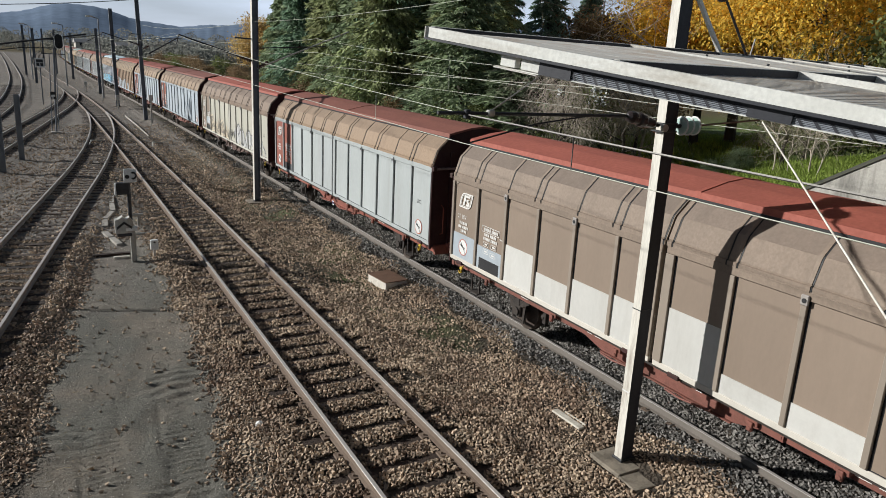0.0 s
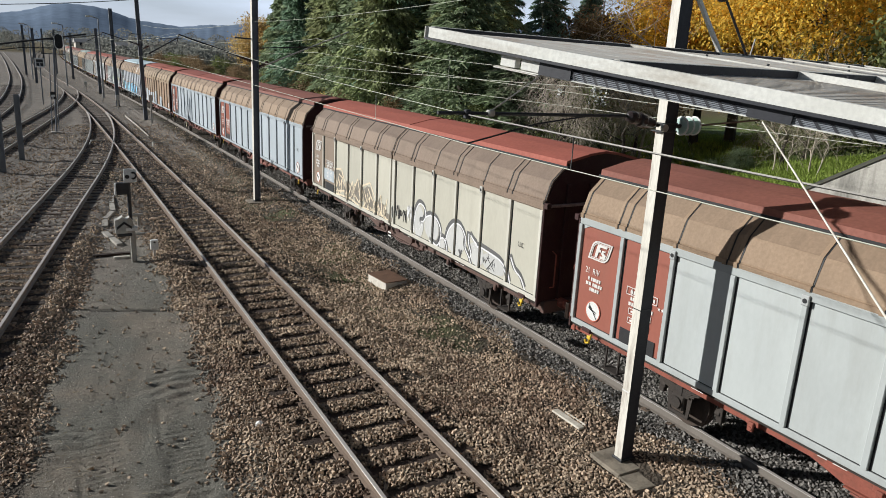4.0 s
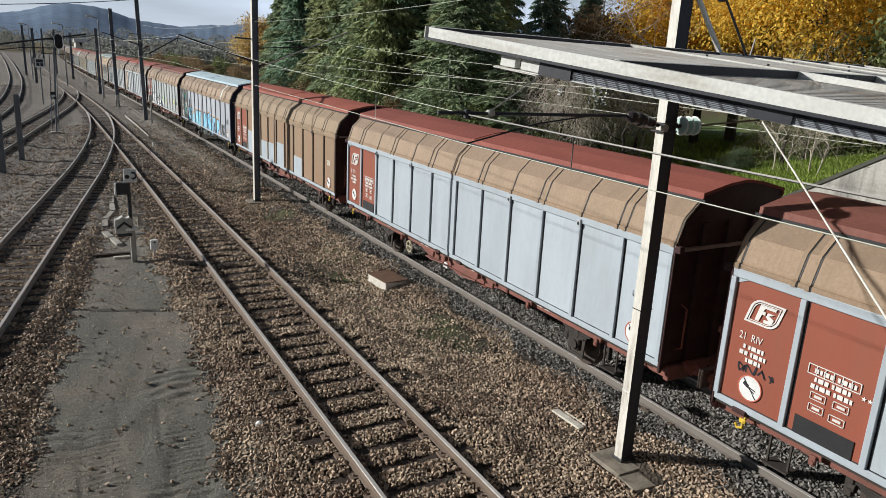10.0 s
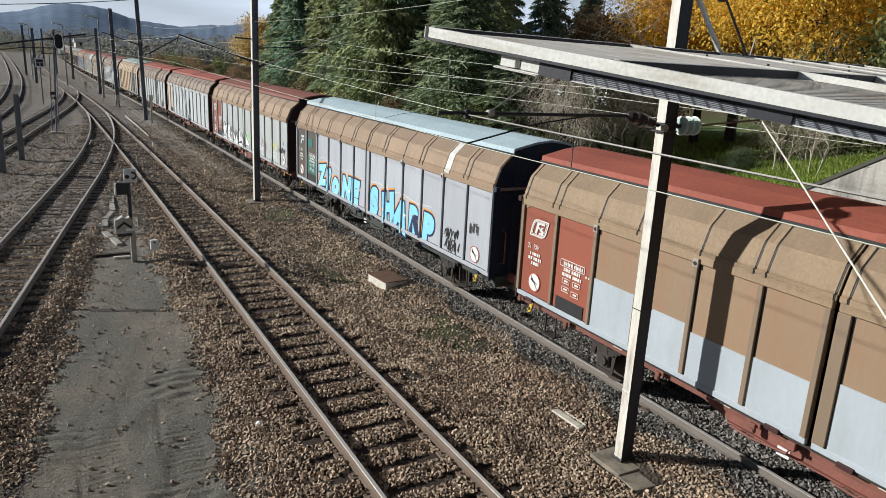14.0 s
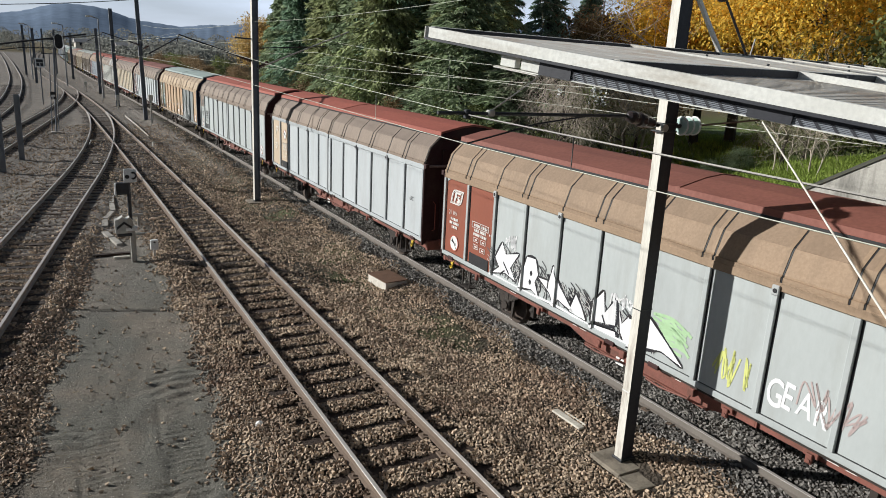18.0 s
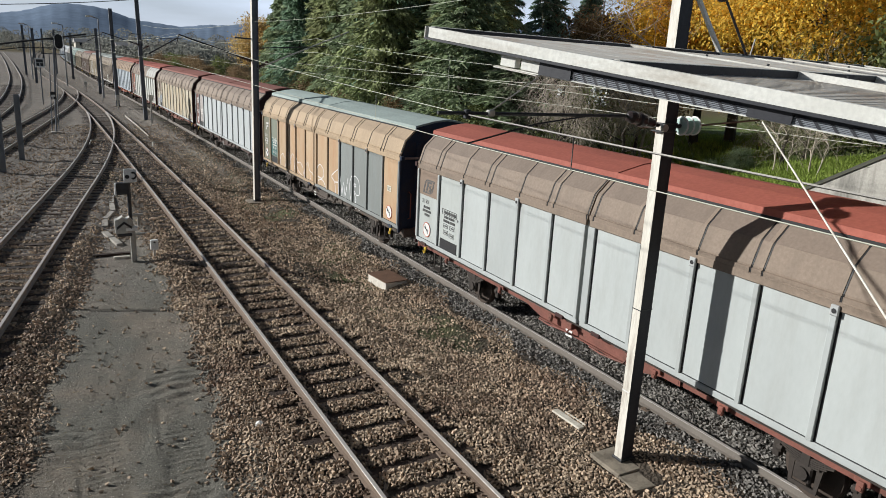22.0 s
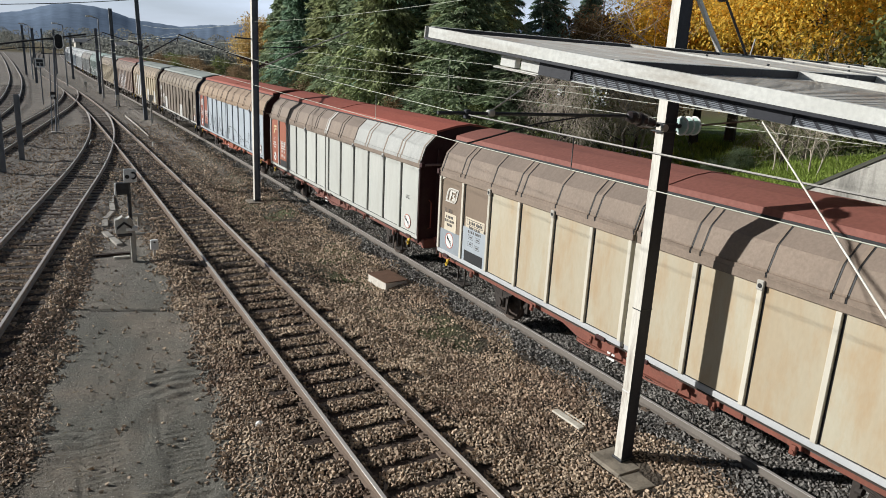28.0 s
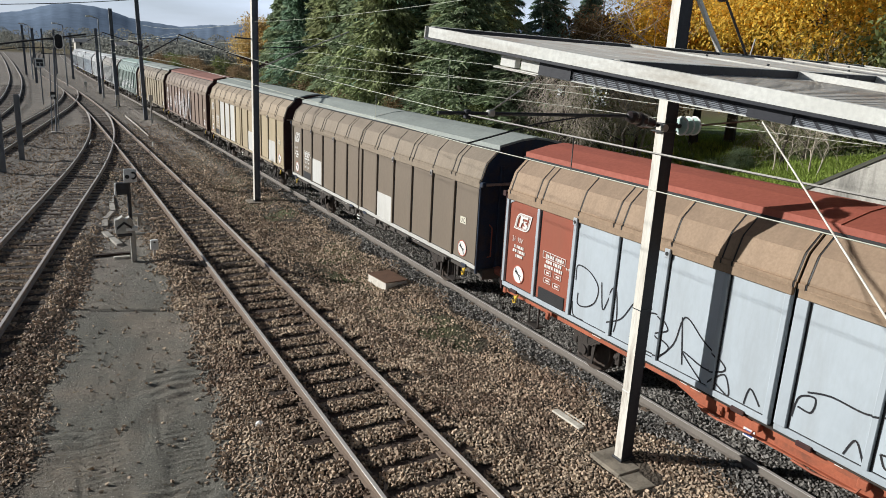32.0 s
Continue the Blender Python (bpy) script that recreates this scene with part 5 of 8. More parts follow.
for x0, x1 in zip((0.08,) + tuple(x + 0.11 for x in BEAMS[:-1]), tuple(x - 0.005 for x in BEAMS)):
    n = max(2, int((x1 - x0) / 0.55))
    for k in range(n):
        a, b = x0 + (x1 - x0) * k / n, x0 + (x1 - x0) * (k + 1) / n - 0.012
        part("deck_sheet", Form().box(a, b, -1.85, -0.30, -0.022, -0.012, 0.002), M_deck, shield)
for x in list(BEAMS):
    for y in (-0.3, -1.0, -1.7, -2.5, -3.3):
        part("bolt", Form().tube((0, 0, 0), (0, 0, 0.02), 0.014, n=6), M_darksteel, shield, at=pose(x + 0.05, y, 0.006))
part("under_sheet", Form().box(0.09, 11.2, BACK + 0.02, -2.12, -0.072, -0.062), M_deck, shield, "pale weathered sheet under the netting")
# wire netting laid over the inner bays
net = Form()
for x in np.arange(0.1, 11.2, 0.16):
    net.add([(x, BACK, -0.0605), (x + 0.022, BACK, -0.0605), (x + 0.022, -2.1, -0.0605), (x, -2.1, -0.0605)], [(0, 1, 2, 3)])
for y in np.arange(BACK + 0.05, -2.15, 0.06):
    net.add([(0.08, y, -0.0590), (11.2, y, -0.0590), (11.2, y + 0.024, -0.0590), (0.08, y + 0.024, -0.0590)], [(0, 1, 2, 3)])
tagged(part("netting", net, M_deck, shield, "grey wire netting between the beams"), kind="stuff")


def chord(y):
    return -0.214 - 0.012 * (y + 0.91)


part("lower_chord", Form().add([(0.03 + a, y, chord(y) + b) for y in (BACK, -0.89) for a, b in ((0, 0.004), (0.05, 0.004), (0.05, -0.004), (0, -0.004))],
                               [(0, 1, 5, 4), (1, 2, 6, 5), (2, 3, 7, 6), (3, 0, 4, 7), (3, 2, 1, 0), (4, 5, 6, 7)]), M_beam, shield)
part("end_bracket", Form().box(0.03, 0.09, -1.10, -0.93, -0.20, -0.110, 0.004), M_beam, shield)
part("end_bracket", Form().box(0.03, 0.09, -1.38, -1.16, -0.20, -0.110, 0.004), M_beam, shield)
part("bracket_foot", Form().box(0.0, 0.12, -1.36, -0.88, -0.224, -0.214, 0.003), M_beam, shield)
# dark gussets; the second stands in for a cross beam's shadow
for y0, y1 in ((-1.68, -1.36), (-3.36, -3.08)):
    part("gusset_plate", Form().plate([(y0, chord(y0)), (y1, chord(y1)), (y1, -0.110), (y0, -0.110)], 0.022, 0.030), M_navy, shield)
me_ = Form()
for y in np.arange(BACK, -1.50, 0.10):
    lo = chord(y)
    me_.add([(0.032, y, lo), (0.032, y + 0.022, lo), (0.032, y + 0.092, -0.110), (0.032, y + 0.070, -0.110)], [(0, 1, 2, 3)])
# added dark plate: stands in for the shaded deck underside seen through the mesh
part("back_plate", Form().plate([(BACK, chord(BACK) + 0.004), (-1.4, chord(-1.4) + 0.004), (-1.4, -0.11), (BACK, -0.11)], 0.068, 0.074), M_navy, shield, "added dark plate for the shaded deck underside")
tagged(part("mesh_strand", me_, M_navy, shield, "dark slanting mesh strands"), kind="stuff")
me_ = Form()
for k in range(5):
    s = (k + 0.5) / 5
    a, b = [chord(y) * (1 - s) - 0.136 * s for y in (BACK, -1.4)]
    me_.add([(0.036, BACK, a), (0.036, -1.4, b), (0.036, -1.4, b + 0.0065), (0.036, BACK, a + 0.0065)], [(0, 1, 2, 3)])
tagged(part("mesh_wire", me_, M_meshwire, shield, "pale level mesh wires"), kind="stuff")
INV = SHIELD.inverted()


def shield_rod(name, a, b, r, m, label=""):
    part(name, Form().tube(INV @ Vector(a), INV @ Vector(b), r, n=8), m, shield, label)


shield_rod("stay", (3.83, 2.86, 5.69), (2.09, 0.293, 4.56), 0.005, M_pole, "thin rusty white stay")
shield_rod("earth_cable", (8.45, 7.25, 7.02), (9.12, 7.26, 6.22), 0.018, M_darkwire)
a_, b_ = INV @ Vector((7.96, 7.34, 7.05)), INV @ Vector((8.42, 7.14, 6.21))
part("strut", Form().add([a_ + Vector(o) for o in ((0, 0, 0), (0.09, 0, 0), (0.09, 0.05, 0), (0, 0.05, 0))] + [b_ + Vector(o) for o in ((0, 0, 0), (0.09, 0, 0), (0.09, 0.05, 0), (0, 0.05, 0))],
                         [(0, 1, 5, 4), (1, 2, 6, 5), (2, 3, 7, 6), (3, 0, 4, 7), (3, 2, 1, 0), (4, 5, 6, 7)]), M_beam, shield)
part("cable_end", Form().lathe(INV @ Vector((8.37, 7.25, 7.12)), INV @ Vector((8.50, 7.25, 6.95)), [(0, 0.04), (0.2, 0.10), (0.5, 0.11), (0.8, 0.10), (1, 0.03)]), M_black, shield)
part("tag_plate", Form().plate([(0.0, 0.0), (0.16, 0.0), (0.02, 0.24), (-0.14, 0.24)], -0.006, 0.006), M_galv, shield, "small grey lattice plate", at=pose(6.3, -0.05, 0.0, 0, 0, -60))


# ---- masts ----
M_oldfoot = mat("dirty_concrete", (0.29, 0.25, 0.195), (0.17, 0.145, 0.11), rough=0.95, scale=3, fine=30, bump=0.4, dirt=(0.06, 0.05, 0.04), dirt_amount=0.7, dirt_scale=3)
def h_mast(name, label, x, y, top, size, mats, lean=0.0, base=True, foot=GROUND_Z, dark=None, deep=0.0):
    """A rolled steel mast with two flanges and a web, on a concrete foot."""
    t = thing(name, label, "mast", "masts along the line", at=pose(x, y, 0, 0, lean, 0))
    s = size / 2
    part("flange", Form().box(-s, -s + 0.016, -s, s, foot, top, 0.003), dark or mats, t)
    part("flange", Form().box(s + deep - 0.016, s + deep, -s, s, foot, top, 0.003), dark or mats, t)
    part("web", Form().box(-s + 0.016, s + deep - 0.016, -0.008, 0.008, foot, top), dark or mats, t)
    # shade as colour: a dark plate closes the shaded side, only the sunlit face is white
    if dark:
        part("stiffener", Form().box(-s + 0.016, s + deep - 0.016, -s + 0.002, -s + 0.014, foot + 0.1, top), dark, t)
        part("painted_face", Form().box(-s - 0.004, -s, -s + 0.002, s, foot + 0.1, top), mats, t, "white sunlit flange face with rust runs")
    if base:
        part("base_plate", Form().box(-s - 0.03, s + deep + 0.03, -s - 0.03, s + 0.03, foot + 0.055, foot + 0.10, 0.01), M_darksteel, t)
        part("concrete_foot", Form().box(-s - 0.30, s + deep + 0.10, -s - 0.28, s + 0.27, foot - 0.2, foot + 0.058, 0.015), M_oldfoot, t)
        if foot == GROUND_Z and dark:
            part("foot_slab", Form().box(-0.36, 0.26, -0.80, -0.38, foot - 0.2, foot + 0.045, 0.015), M_oldfoot, t, at=pose(0, 0, 0, 1.5, 0, -4))
    return t


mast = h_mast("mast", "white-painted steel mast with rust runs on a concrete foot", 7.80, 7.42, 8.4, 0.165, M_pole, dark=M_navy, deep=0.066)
part("band", Form().box(-0.095, -0.0865, -0.078, 0.082, 0.98, 1.0), M_white, mast)
part("band", Form().box(-0.09, 0.154, -0.09, 0.09, 2.37, 2.385), M_darksteel, mast)
part("bracket", Form().box(-0.15, 0.15, -0.11, 0.11, 5.10, 5.125, 0.004).box(-0.15, 0.15, -0.11, 0.11, 5.21, 5.235, 0.004), M_darksteel, mast)
part("clamp_ring", Form().tube((-0.15, -0.12, 5.17), (-0.15, -0.17, 5.17), 0.055, n=12), M_galv, mast)


def sheds(a, b, n, r, core):
    """A ribbed insulator from a to b."""
    prof = [(0, core)]
    for k in range(n):
        s0, s1 = (k + 0.15) / n, (k + 0.6) / n
        prof += [(s0, core), (s0 + 0.02, r), (s1, r * 0.8), (s1 + 0.02, core)]
    prof.append((1, core))
    return Form().lathe(a, b, prof, 16)


arm = thing("cantilever_arm", "steel catenary arm with a dark insulator, fixed to the mast", "catenary arm", "catenary arms")
part("insulator", Form().lathe((-0.19 + 7.8, 7.36, 5.2), (7.02, 7.38, 5.33), [(0, 0.03), (0.12, 0.035), (0.2, 0.07), (0.45, 0.085), (0.5, 0.10), (0.62, 0.10), (0.66, 0.075), (0.85, 0.09), (0.95, 0.075), (1, 0.03)], 16), M_darkins, arm, "dark brown insulator with a pale metal cap")
part("insulator_cap", Form().tube((7.16, 7.378, 5.305), (7.04, 7.38, 5.33), 0.088, 0.05, 14), M_galv, arm)
part("tube", Form().tube((7.05, 7.38, 5.325), (4.03, 7.38, 5.35), 0.022, n=8), M_darksteel, arm)
part("steady_arm", Form().rope([(6.3, 7.38, 5.32), (5.5, 7.38, 5.22), (4.45, 7.38, 4.98)], 0.012, 6), M_darksteel, arm)
part("stay_rod", Form().tube((4.75, 7.38, 5.36), (5.55, 7.30, 5.90), 0.009, n=6), M_galv, arm)
part("clamp", Form().box(4.40, 4.47, 7.34, 7.42, 5.28, 5.39, 0.012), M_darksteel, arm)
part("clamp", Form().box(4.72, 4.82, 7.34, 7.42, 5.31, 5.39, 0.015), M_galv, arm)
chain = thing("glass_insulator", "three pale green glass insulator discs on the mast", "insulator")
for x in (8.07, 8.20, 8.33):
    disc = part("glass_disc", Form().lathe((x, 7.38, 5.19), (x + 0.05, 7.38, 5.19), [(0, 0.04), (0.1, 0.11), (0.45, 0.135), (0.7, 0.13), (0.75, 0.09), (0.95, 0.05), (1.0, 0.03)], 24), M_glassy, chain)
    # a white ring marks the outer edge of the disc
    part("disc_rim", Form().lathe((x + 0.012, 7.38, 5.19), (x + 0.032, 7.38, 5.19), [(0, 0.128), (0.3, 0.141), (0.7, 0.141), (1, 0.128)], 24), M_white, disc, "white rim around the glass disc")
    part("disc_cap", Form().tube((x + 0.04, 7.38, 5.19), (x + 0.125, 7.38, 5.19), 0.035, n=10), M_darksteel, disc)
part("cap", Form().tube((7.91, 7.38, 5.18), (8.12, 7.38, 5.19), 0.03, n=8), M_darksteel, chain)
part("rod", Form().tube((8.36, 7.38, 5.19), (9.81, 7.38, 5.28), 0.014, n=6), M_rail, chain)

FAR_MASTS = []
for x, y, top, size, lean, m in ((7.48, 29.3, 9.0, 0.24, 0.3, M_farpole), (7.20, 64.1, 9.8, 0.30, -1.2, M_farpole), (6.29, 78.5, 9.05, 0.32, -0.8, M_farpole), (5.92, 97.1, 7.4, 0.32, -0.3, M_farpole), (4.24, 132.6, 7.0, 0.34, 0, M_farpole)):
    FAR_MASTS.append(h_mast("mast", "dark grey steel catenary mast on a concrete foot", x, y, top, size, m, lean))
# the second mast's sunlit flange, its brightness put on as a white strip
part("edge_strip", Form().box(-0.130, -0.122, -0.12, 0.12, GROUND_Z + 0.1, 9.0), M_pole, FAR_MASTS[0], "white strip for the sunlit flange face")
for i, (y, z, x1) in enumerate(((29.3, 5.9, 10.3), (64.1, 6.2, 10.2))):
    a = thing("cantilever_arm", "dark steel catenary arm reaching over the line", "catenary arm", "catenary arms")
    x0 = FAR_MASTS[i].matrix_basis.translation.x
    part("tube", Form().tube((x0 + 0.1, y, z - 0.7), (x1 + 1.2, y, z + 0.95), 0.028, n=8), M_galv, a)
    part("tube", Form().tube((x0 + 0.1, y, z + 0.1), (x1 + 0.2, y, z + 0.3), 0.02, n=8), M_darksteel, a)
    part("insulator", sheds((x0 + 0.12, y, z - 0.68), (x0 + 0.55, y, z - 0.42), 5, 0.09, 0.04), M_brownins, a)
    part("steady_arm", Form().tube((x1 + 0.8, y, z - 0.35), (x1 - 0.1, y, z - 0.8), 0.014, n=6), M_galv, a)
    b = thing("cantilever_arm", "dark steel catenary arm on the yard side", "catenary arm", "catenary arms")
    part("tube", Form().tube((x0 - 0.1, y, z - 0.40), (x0 - 2.86, y, z + 0.45), 0.034, n=8), M_darksteel, b)
    part("insulator", sheds((x0 - 0.14, y, z - 0.39), (x0 - 0.62, y, z - 0.24), 5, 0.09, 0.04), M_brownins, b)
    part("steady_arm", Form().tube((x0 - 2.9, y, z + 0.32), (x0 - 3.95, y, z - 0.30), 0.026, n=8), M_darksteel, b)
    part("hanger", Form().tube((x0 - 2.86, y, z + 0.45), (x0 - 2.95, y, z + 0.10), 0.022, n=6), M_darksteel, b)
    part("top_tie", Form().tube((x0 - 0.1, y, z + 0.44), (x0 - 0.75, y, z + 0.46), 0.03, n=8), M_darksteel, b)
for x, y, top in ((-2.55, 144.0, 8.0), (-0.9, 118.0, 7.2), (2.2, 150.0, 7.5), (-6.6, 110.0, 7.5), (-9.5, 150.0, 8.0), (0.4, 190.0, 8.0)):
    h_mast("mast", "distant dark catenary mast in the yard", x, y, top, 0.34, M_farpole, 0, False)

# posts in the yard
M_yardpost = mat("grey_post_paint", (0.27, 0.28, 0.29), (0.19, 0.20, 0.21), rough=0.7, scale=2, fine=30)
for x, y, top, size in ((-1.36, 43.0, 3.1, 0.26), (-2.05, 38.9, 6.6, 0.26), (-6.0, 52.0, 6.0, 0.26)):
    h_mast("yard_post", "short grey steel post beside a siding", x, y, top, size, M_yardpost, 0.5, False)

# lamp posts of the yard
for x, y, z in ((2.74, 110.0, 7.79), (5.79, 90.0, 8.41), (-1.47, 130.0, 7.82)):
    lp = thing("yard_lamp", "slim grey lamp post with a pale flat lamp head", "lamp post", "yard lamps", at=pose(x, y, 0))
    part("post", Form().tube((0, 0, GROUND_Z - 0.1), (0, 0, z), 0.10, 0.06, n=8), M_yardpost, lp)
    part("arm", Form().tube((0, 0, z - 0.05), (-0.7, 0, z + 0.1), 0.05, n=6), M_yardpost, lp)
    part("lamp_head", Form().box(-1.25, -0.45, -0.2, 0.2, z + 0.04, z + 0.22, 0.04), M_white, lp)

# light signal on its mast
sig = thing("light_signal", "black oval signal head with a white rim on a grey mast", "railway signal", at=pose(0.45, 55.3, 0))
part("mast", Form().tube((0, 0, GROUND_Z), (0.30, 0, 5.3), 0.065, n=10), M_farpole, sig)
plate = [(0.27 * math.cos(a) + 0.62, 5.8 + (0.27 * math.sin(a) + (0.24 if math.sin(a) > 0 else -0.24))) for a in np.linspace(0, 2 * math.pi, 28, endpoint=False)]
rimf = Form()
n_ = len(plate)
inner = [((p - 0.62) * 0.86 + 0.62, (q - 5.8) * 0.92 + 5.8) for p, q in plate]
rimf.add([(p, -0.05, q) for p, q in plate] + [(p, -0.05, q) for p, q in inner] + [(p, 0.0, q) for p, q in plate] + [(p, 0.0, q) for p, q in inner],
         [(i, (i + 1) % n_, n_ + (i + 1) % n_, n_ + i) for i in range(n_)] + [(i, (i + 1) % n_, 2 * n_ + (i + 1) % n_, 2 * n_ + i) for i in range(n_)])
part("white_rim", rimf, M_white, sig)
bk = Form()
bk.add([(p, -0.04, q) for p, q in inner] + [(p, 0.02, q) for p, q in inner], [tuple(range(n_)), tuple(range(2 * n_ - 1, n_ - 1, -1))] + [(i, (i + 1) % n_, n_ + (i + 1) % n_, n_ + i) for i in range(n_)])
part("head", bk, M_black, sig)
for z in (5.5, 5.8, 6.1):
    part("lamp_hood", Form().lathe((0.62, -0.04, z), (0.62, -0.22, z), [(0, 0.09), (1, 0.09), (1, 0.075), (0.1, 0.075)], 12), M_black, sig)
part("cage", Form().box(-0.45, 0.95, -0.05, 0.6, 4.95, 5.0).rope([(-0.45, 0.6, 5.0), (-0.45, 0.6, 5.9), (0.9, 0.6, 5.9)], 0.025, 6), M_darksteel, sig)
part("number_plate", Form().box(-0.16, 0.16, -0.14, -0.11, 2.0, 2.5, 0.01), M_black, sig)
part("plate_mark", Form().box(-0.12, 0.12, -0.152, -0.142, 2.17, 2.3).box(-0.10, 0.02, -0.152, -0.142, 2.05, 2.12), M_white, sig)
part("foot", Form().box(-0.3, 0.3, -0.3, 0.3, GROUND_Z - 0.1, GROUND_Z + 0.12, 0.02), M_concrete, sig)
part("ladder", Form().tube((-0.25, 0.35, GROUND_Z), (0.0, 0.35, 5.0), 0.03, n=6).tube((0.15, 0.35, GROUND_Z), (0.4, 0.35, 5.0), 0.03, n=6), M_farpole, sig)
sq = thing("square_sign", "small square white-framed sign on a post", "sign", at=pose(-0.25, 80.0, 0))
part("post", Form().tube((0, 0, GROUND_Z), (0.03, 0, 3.2), 0.05, n=8), M_farpole, sq)
part("board", Form().box(-0.33, 0.38, -0.06, 0, 3.25, 4.05, 0.02), M_darksteel, sq)
part("board_mark", Form().box(-0.25, 0.3, -0.075, -0.065, 3.62, 3.68).box(0.0, 0.06, -0.075, -0.065, 3.35, 3.62), M_white, sq)
fr_ = Form()
for a, b, c, d in ((-0.38, 0.43, 3.97, 4.09), (-0.38, 0.43, 3.21, 3.33), (-0.38, -0.26, 3.33, 3.97), (0.31, 0.43, 3.33, 3.97)):
    fr_.box(a, b, -0.10, -0.065, c, d)
part("border", fr_, M_white, sq)

# low ground signal with its two boards
M_pit = mat("pale_concrete", (0.68, 0.64, 0.56), (0.52, 0.48, 0.41), rough=0.9, scale=2, fine=25, bump=0.25, dirt=(0.2, 0.17, 0.13), dirt_amount=0.5, dirt_scale=3)
low = thing("ground_signal", "low shunting signal with a white board and an arrow box", "railway signal", at=pose(1.90, 21.84, 0))
part("post", Form().box(-0.055, 0.055, -0.05, 0.05, GROUND_Z, 0.75, 0.008), M_galv, low)
part("post_flange", Form().box(-0.07, -0.055, -0.07, 0.07, GROUND_Z, 0.75).box(0.055, 0.07, -0.07, 0.07, GROUND_Z, 0.75), M_galv, low)
part("cap", Form().box(-0.19, 0.14, -0.13, 0.13, 0.66, 0.76, 0.015), M_white, low)
part("upper_post", Form().tube((-0.02, 0.1, 0.7), (-0.02, 0.1, 2.15), 0.055, n=10), M_darksteel, low)
part("bracket", Form().box(-0.36, 0.0, 0.0, 0.2, 1.72, 2.06, 0.02), M_darksteel, low)
part("bracket_edge", Form().box(-0.40, -0.355, -0.02, 0.12, 1.70, 2.04, 0.01), M_white, low)
part("board", Form().box(-0.14, 0.20, -0.06, 0.02, 2.08, 2.47, 0.012), M_white, low, "white board with a black hook mark")
mk = Form()
for k in range(14):            # an open hook, bent to the right
    a0, a1 = radians(-125 + k * 17.9), radians(-125 + (k + 1) * 17.9)
    quad = [(r * math.cos(a), r * math.sin(a) * 1.2) for r, a in ((0.05, a0), (0.095, a0), (0.095, a1), (0.05, a1))]
    mk.add([(p, q, z) for q in (-0.01, 0.0) for p, z in quad], [(0, 1, 2, 3), (7, 6, 5, 4), (0, 4, 5, 1), (1, 5, 6, 2), (2, 6, 7, 3), (3, 7, 4, 0)])
part("board_mark", mk, M_black, low, at=pose(0.11, -0.065, 2.28))
part("board_dot", Form().lathe((-0.05, -0.06, 2.25), (-0.05, -0.09, 2.25), [(0, 0.06), (1, 0.05)], 16), M_black, low)
box_p = [(-0.46, 0.60), (0.02, 0.60), (0.02, 0.95), (-0.07, 1.08), (-0.18, 1.00), (-0.25, 1.10), (-0.38, 1.02), (-0.46, 1.0)]
bxf = Form().plate(box_p, -0.12, 0.12)
bxf.v = [(b_, a_, c_) for a_, b_, c_ in bxf.v]
part("arrow_box", bxf, M_galv, low, "grey box with a black chevron")
ch = Form().plate([(-0.42, 0.72), (-0.42, 0.80), (-0.22, 0.96), (-0.02, 0.80), (-0.02, 0.72), (-0.22, 0.88)], -0.14, -0.125)
ch.v = [(b_, a_, c_) for a_, b_, c_ in ch.v]
part("chevron", ch, M_black, low)
part("box_foot", Form().box(-0.42, -0.02, -0.1, 0.1, 0.5, 0.6, 0.01), M_darksteel, low)
part("crank", Form().box(0.02, 0.32, 0.05, 0.12, 1.05, 1.12, 0.01).tube((0.2, 0.1, 0.75), (0.2, 0.1, 1.08), 0.05, n=8), M_galv, low)
part("timber", Form().box(-1.06, -0.04, 0.80, 0.96, GROUND_Z - 0.02, GROUND_Z + 0.06, 0.01), M_sleeper, low)
part("timber", Form().box(-0.52, -0.08, 0.40, 0.55, GROUND_Z - 0.02, GROUND_Z + 0.06, 0.01), M_pit, low, "pale weathered timber")
part("pull_rod", Form().tube((-0.22, 2.86, GROUND_Z + 0.10), (0.98, 2.86, GROUND_Z + 0.14), 0.04, n=8), M_galv, low)
mp = thing("marker_post", "small white marker box on a short stake", "marker", at=pose(2.48, 21.9, 0))
part("stake", Form().box(-0.03, 0.03, -0.03, 0.03, GROUND_Z - 0.05, 0.05), M_galv, mp)
part("box", Form().box(-0.11, 0.11, -0.07, 0.07, 0.0, 0.30, 0.015), M_white, mp)
part("screw", Form().tube((0, -0.07, 0.24), (0, -0.085, 0.24), 0.03, n=8), M_black, mp)
cb = thing("cable_duct", "pale bent line of cable cover slabs on the ground", "cable duct")
for (xa_, ya_), (xb_, yb_) in (((2.06, 32.0), (1.95, 30.4)), ((1.94, 30.3), (1.88, 28.95)), ((1.85, 28.8), (1.51, 27.6)), ((1.50, 27.5), (1.43, 26.4)), ((1.35, 25.6), (1.50, 24.8)), ((1.52, 24.7), (1.68, 23.8))):
    d = Vector((xb_ - xa_, yb_ - ya_, 0))
    part("duct_slab", Form().box(-0.10, 0.10, 0, d.length, GROUND_Z - 0.03, GROUND_Z + 0.07, 0.012), M_concrete, cb, at=pose(xa_, ya_, 0, 0, 0, -math.degrees(math.atan2(d.x, d.y))))
tw = thing("point_lever", "small dark point rod bracket beside the rail", "point rod", at=pose(-0.55, 21.9, 0))
part("rod", Form().tube((-0.6, 0, GROUND_Z + 0.1), (0.9, 0.1, GROUND_Z + 0.1), 0.03, n=8), M_darksteel, tw)

